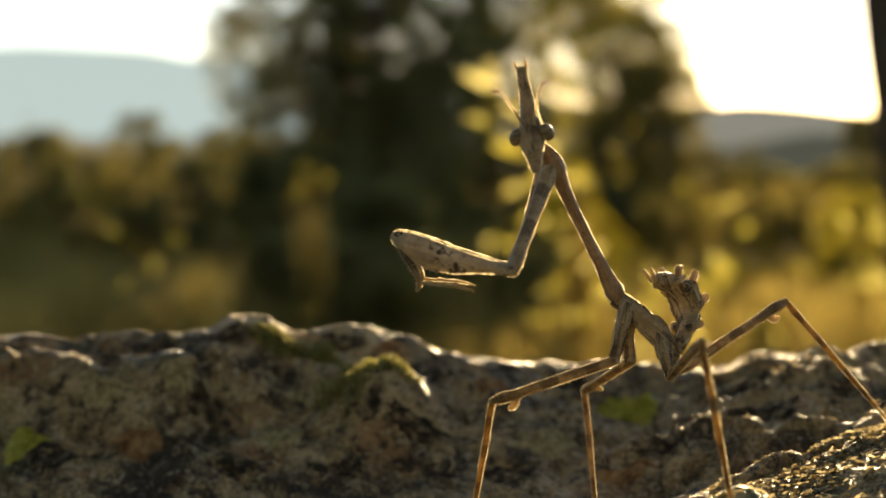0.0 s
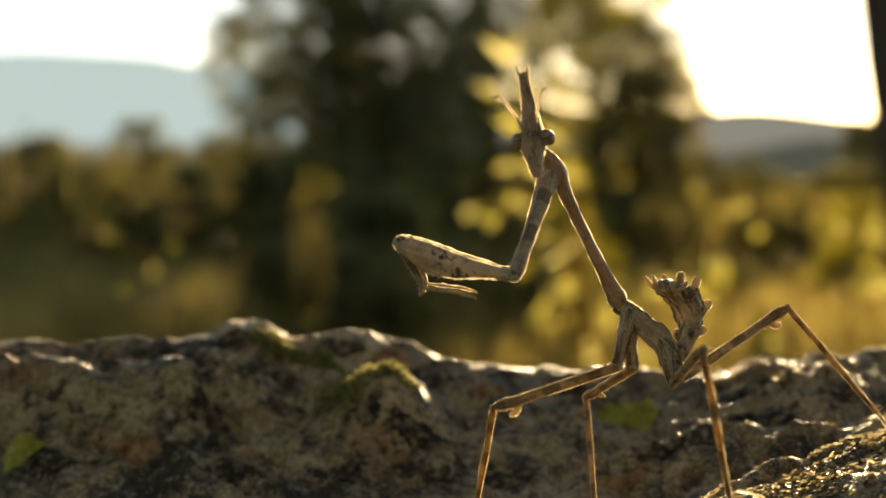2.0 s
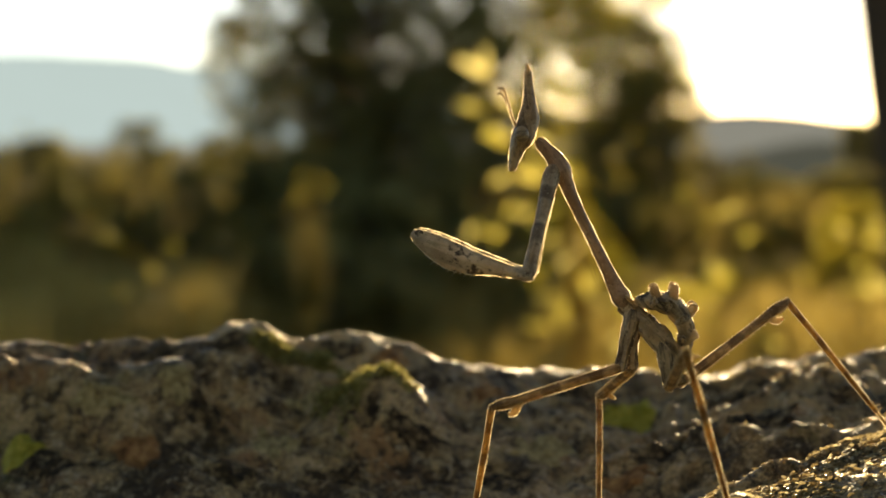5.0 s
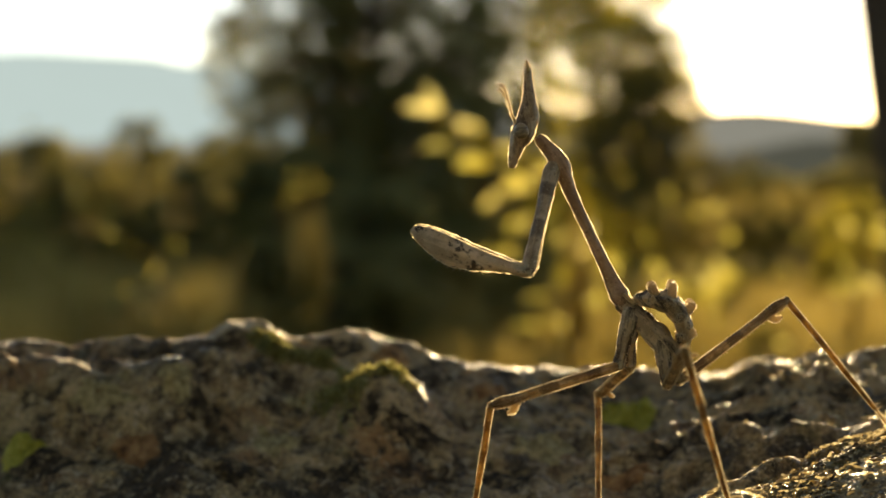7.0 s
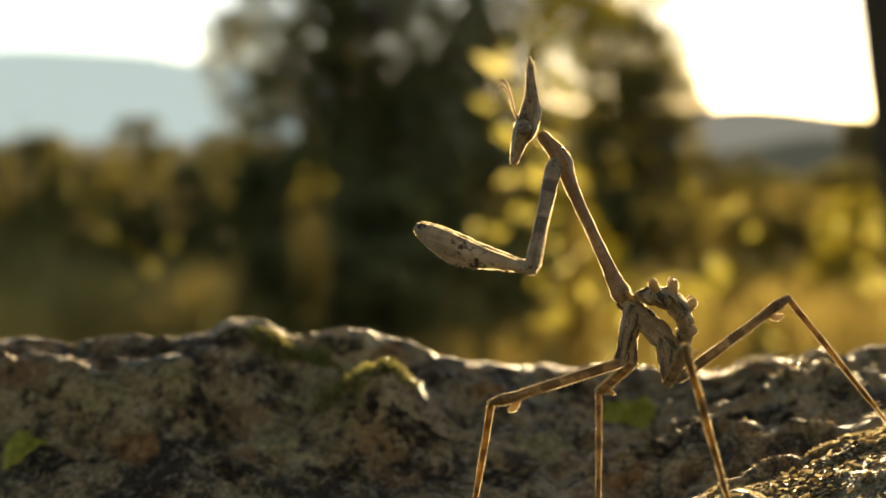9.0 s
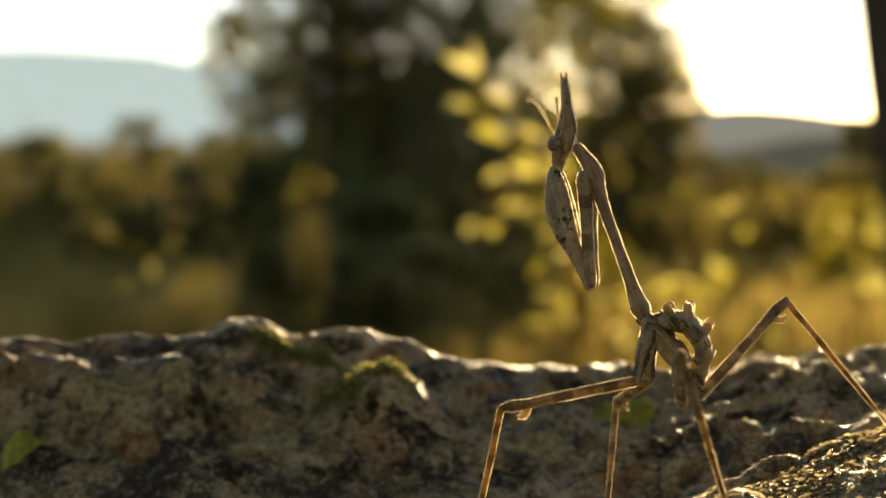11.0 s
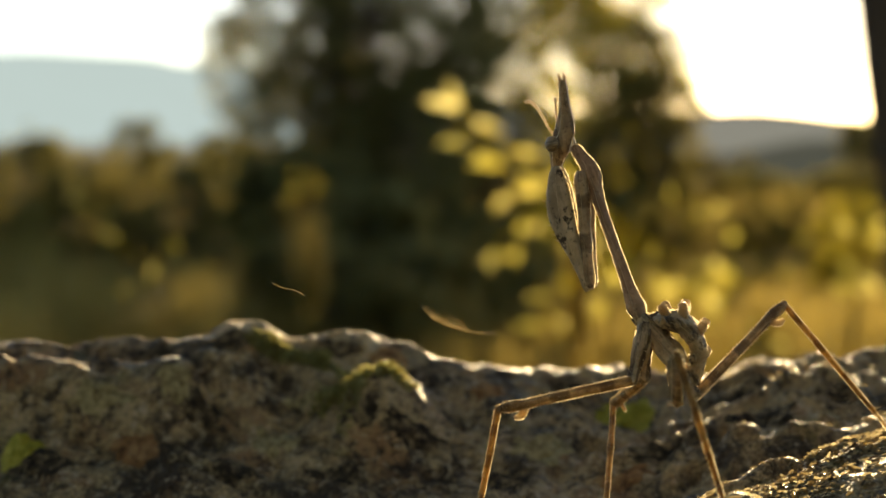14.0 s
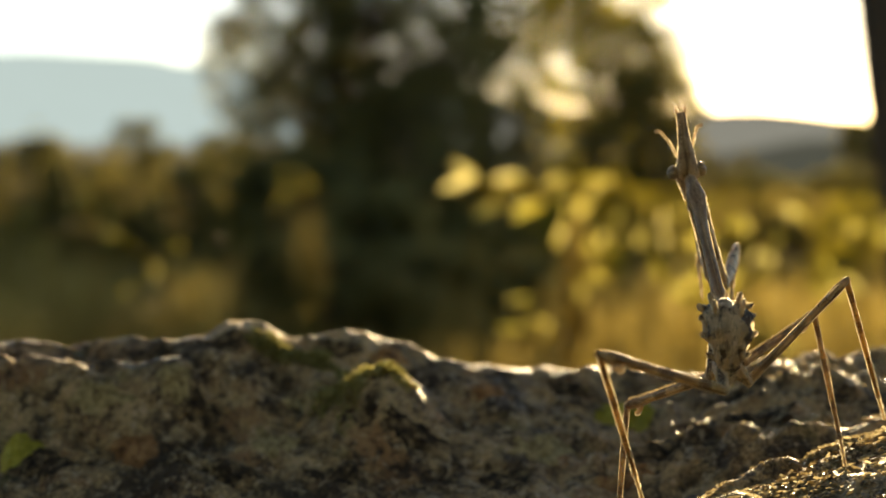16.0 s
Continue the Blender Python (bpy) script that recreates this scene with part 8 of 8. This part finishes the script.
    walk(hind_tibia_right, [
        (0, aim(16.51, 5.78, 21.30, 29.74, 9.04, 6.63, -8)), (0.5, aim(16.55, 5.76, 21.23, 29.78, 9.17, 6.60, -8)),
        (1, aim(16.51, 5.76, 21.27, 29.75, 9.07, 6.62, -8)), (1.5, aim(16.52, 5.76, 21.27, 29.75, 9.08, 6.62, -8)),
        (1.9, aim(16.70, 5.85, 21.22, 29.85, 9.39, 6.55, -8)), (2.1, aim(16.74, 5.66, 21.41, 29.79, 9.14, 6.64, -6)),
        (2.2, aim(16.76, 5.08, 21.81, 29.62, 8.47, 6.85, -1)), (2.3, aim(16.73, 4.54, 22.09, 29.46, 7.91, 7.02, 2)),
        (2.4, aim(16.71, 4.29, 22.20, 29.39, 7.66, 7.09, 3)), (2.5, aim(16.70, 4.17, 22.26, 29.36, 7.54, 7.12, 4)),
        (3, aim(16.61, 4.18, 22.32, 29.29, 7.35, 7.16, 4)), (3.5, aim(16.47, 4.21, 22.28, 29.26, 7.25, 7.19, 4)),
        (4, aim(16.53, 4.24, 22.31, 29.27, 7.29, 7.18, 4)), (6.5, aim(16.39, 4.16, 22.23, 29.25, 7.22, 7.19, 4)),
        (7, aim(16.38, 4.11, 22.27, 29.22, 7.14, 7.21, 4)), (7.5, aim(16.43, 4.32, 22.18, 29.30, 7.38, 7.16, 4)),
        (8, aim(16.43, 4.21, 22.13, 29.31, 7.41, 7.15, 4)), (8.5, aim(16.27, 4.28, 22.23, 29.21, 7.10, 7.22, 4)),
        (9, aim(16.56, 4.20, 22.22, 29.32, 7.43, 7.15, 4)), (9.2, aim(16.39, 4.02, 22.24, 29.23, 7.16, 7.21, 4)),
        (10.2, aim(16.43, 4.36, 22.07, 29.34, 7.26, 7.04, 13)), (10.7, aim(16.42, 4.43, 21.96, 29.37, 7.20, 6.96, 19)),
        (11.3, aim(16.41, 4.43, 21.92, 29.38, 7.15, 6.92, 22)), (11.5, aim(16.43, 4.53, 21.85, 29.44, 7.33, 6.89, 22)),
        (12, aim(16.32, 4.30, 21.76, 29.41, 7.25, 6.90, 22)), (12.5, aim(16.11, 4.12, 21.84, 29.27, 6.83, 7.00, 22)),
        (13, aim(16.25, 4.40, 21.87, 29.34, 7.04, 6.95, 22)), (13.5, aim(16.23, 4.42, 21.80, 29.36, 7.10, 6.94, 22)),
        (14, aim(16.33, 4.50, 21.85, 29.39, 7.18, 6.92, 22)), (14.1, aim(16.39, 4.47, 21.95, 29.38, 7.13, 6.95, 22)),
        (14.2, aim(16.80, 4.07, 22.69, 29.26, 6.62, 7.23, 24)), (14.3, aim(18.36, 2.59, 23.83, 29.11, 6.19, 7.33, 52)),
        (14.4, aim(18.65, 1.54, 24.21, 28.89, 5.52, 7.48, 62)), (14.5, aim(18.73, 1.15, 24.35, 28.80, 5.25, 7.54, 66)),
        (14.7, aim(19.49, -0.29, 25.33, 28.29, 4.29, 7.94, 76)), (14.9, aim(20.76, 0.62, 25.23, 28.84, 6.27, 7.81, 84)),
        (15, aim(23.25, 1.27, 25.04, 29.45, 9.28, 7.79, 92)), (15.1, aim(23.23, 2.52, 24.74, 29.71, 10.73, 7.67, 92)),
        (15.2, aim(23.18, 3.22, 24.55, 29.84, 11.56, 7.62, 92)), (15.5, aim(22.13, 2.44, 24.53, 29.52, 10.61, 7.82, 92)),
        (16, aim(22.46, 2.69, 24.54, 29.62, 10.92, 7.75, 92)),
    ])
    sway = [
        (0, 45.9, -0.0185), (0.3, 72.1, -0.0122), (0.6, 68.2, -0.0148), (0.9, 62.4, -0.0128), (1.2, 70.3, -0.0097), (1.5, 59.3, -0.0064),
        (1.8, 31.2, -0.0095), (2.1, 31.0, -0.0091), (2.4, 36.2, -0.0057), (3, 38.5, -0.0085), (3.6, 37.4, -0.0091), (4.2, 37.2, -0.0092),
        (5.2, 43.7, -0.0065), (6.3, 53.4, -0.0052), (6.6, 52.3, -0.0005), (7, 64.0, 0.0013), (7.5, 65.8, -0.0018), (8, 74.2, 0.0038),
        (8.5, 60.1, -0.0073), (9, 36.4, -0.0154), (10.2, 42.8, -0.0109), (11.4, 47.1, -0.0002), (11.8, 52.7, 0.0008), (12.3, 61.6, -0.0123),
        (12.5, 76.9, 0.0022), (12.8, 74.9, 0.0003), (13.3, 67.1, -0.0019), (13.8, 61.3, -0.0069), (14.3, 56.7, -0.0131), (14.8, 61.2, -0.0193),
        (15.4, 78.0, -0.0213), (16, 90.0, -0.0360),
    ]
    walk(oat_panicle, [(t, pose(-2.6 * s * math.sin(radians(a)), 0, OAT_TOP + 2.6 * s * math.cos(radians(a)), 0, 40 - a, 0)) for t, a, s in sway])
    for i, plant in enumerate(swaying):
        base, lean = plant.location.copy(), 0.03 + 0.02 * (i % 4)
        walk(plant, [(t, pose(*base, 0, lean * (a - 40) * (-1) ** (i // 2), 0)) for t, a, s in sway])
    for foot in (foreleg_tarsus_left, foreleg_tarsus_right):
        walk(foot, [(t, pose(0, 0, 86 * U, 0, a, 0)) for t, a in ((0, 58), (1.9, 58), (2.4, 24), (9.2, 24), (14.7, 24), (15.0, 40), (16, 40))])
    walk(thread, [(t, pose(x, 0.142, z, 0, a, 0)) for t, x, z, a in ((0, -0.40, 1.40, 0), (12.5, -0.075, 1.390, 10), (14.5, 0.0012, 1.3802, 14), (15.0, 0.0178, 1.3765, -8), (16.0, 0.062, 1.374, 5))])

    walk(plume, [(t, pose(x, 0.124, z, 0, a, 0)) for t, x, z, a in ((0, -0.0870, 1.3864, 0), (12.8, -0.0769, 1.3832, 0), (13.6, 0.0008, 1.3805, -10), (13.8, 0.0024, 1.3843, 60), (14.0, 0.0016, 1.3820, 15), (14.2, 0.0055, 1.3823, 10), (14.4, 0.0104, 1.3817, 16), (14.6, 0.0151, 1.3781, 4), (14.8, 0.0143, 1.3778, 3), (15.0, 0.0285, 1.3706, 30), (15.2, 0.0583, 1.3695, 30), (16, 0.0793, 1.3695, 30))])


motions()
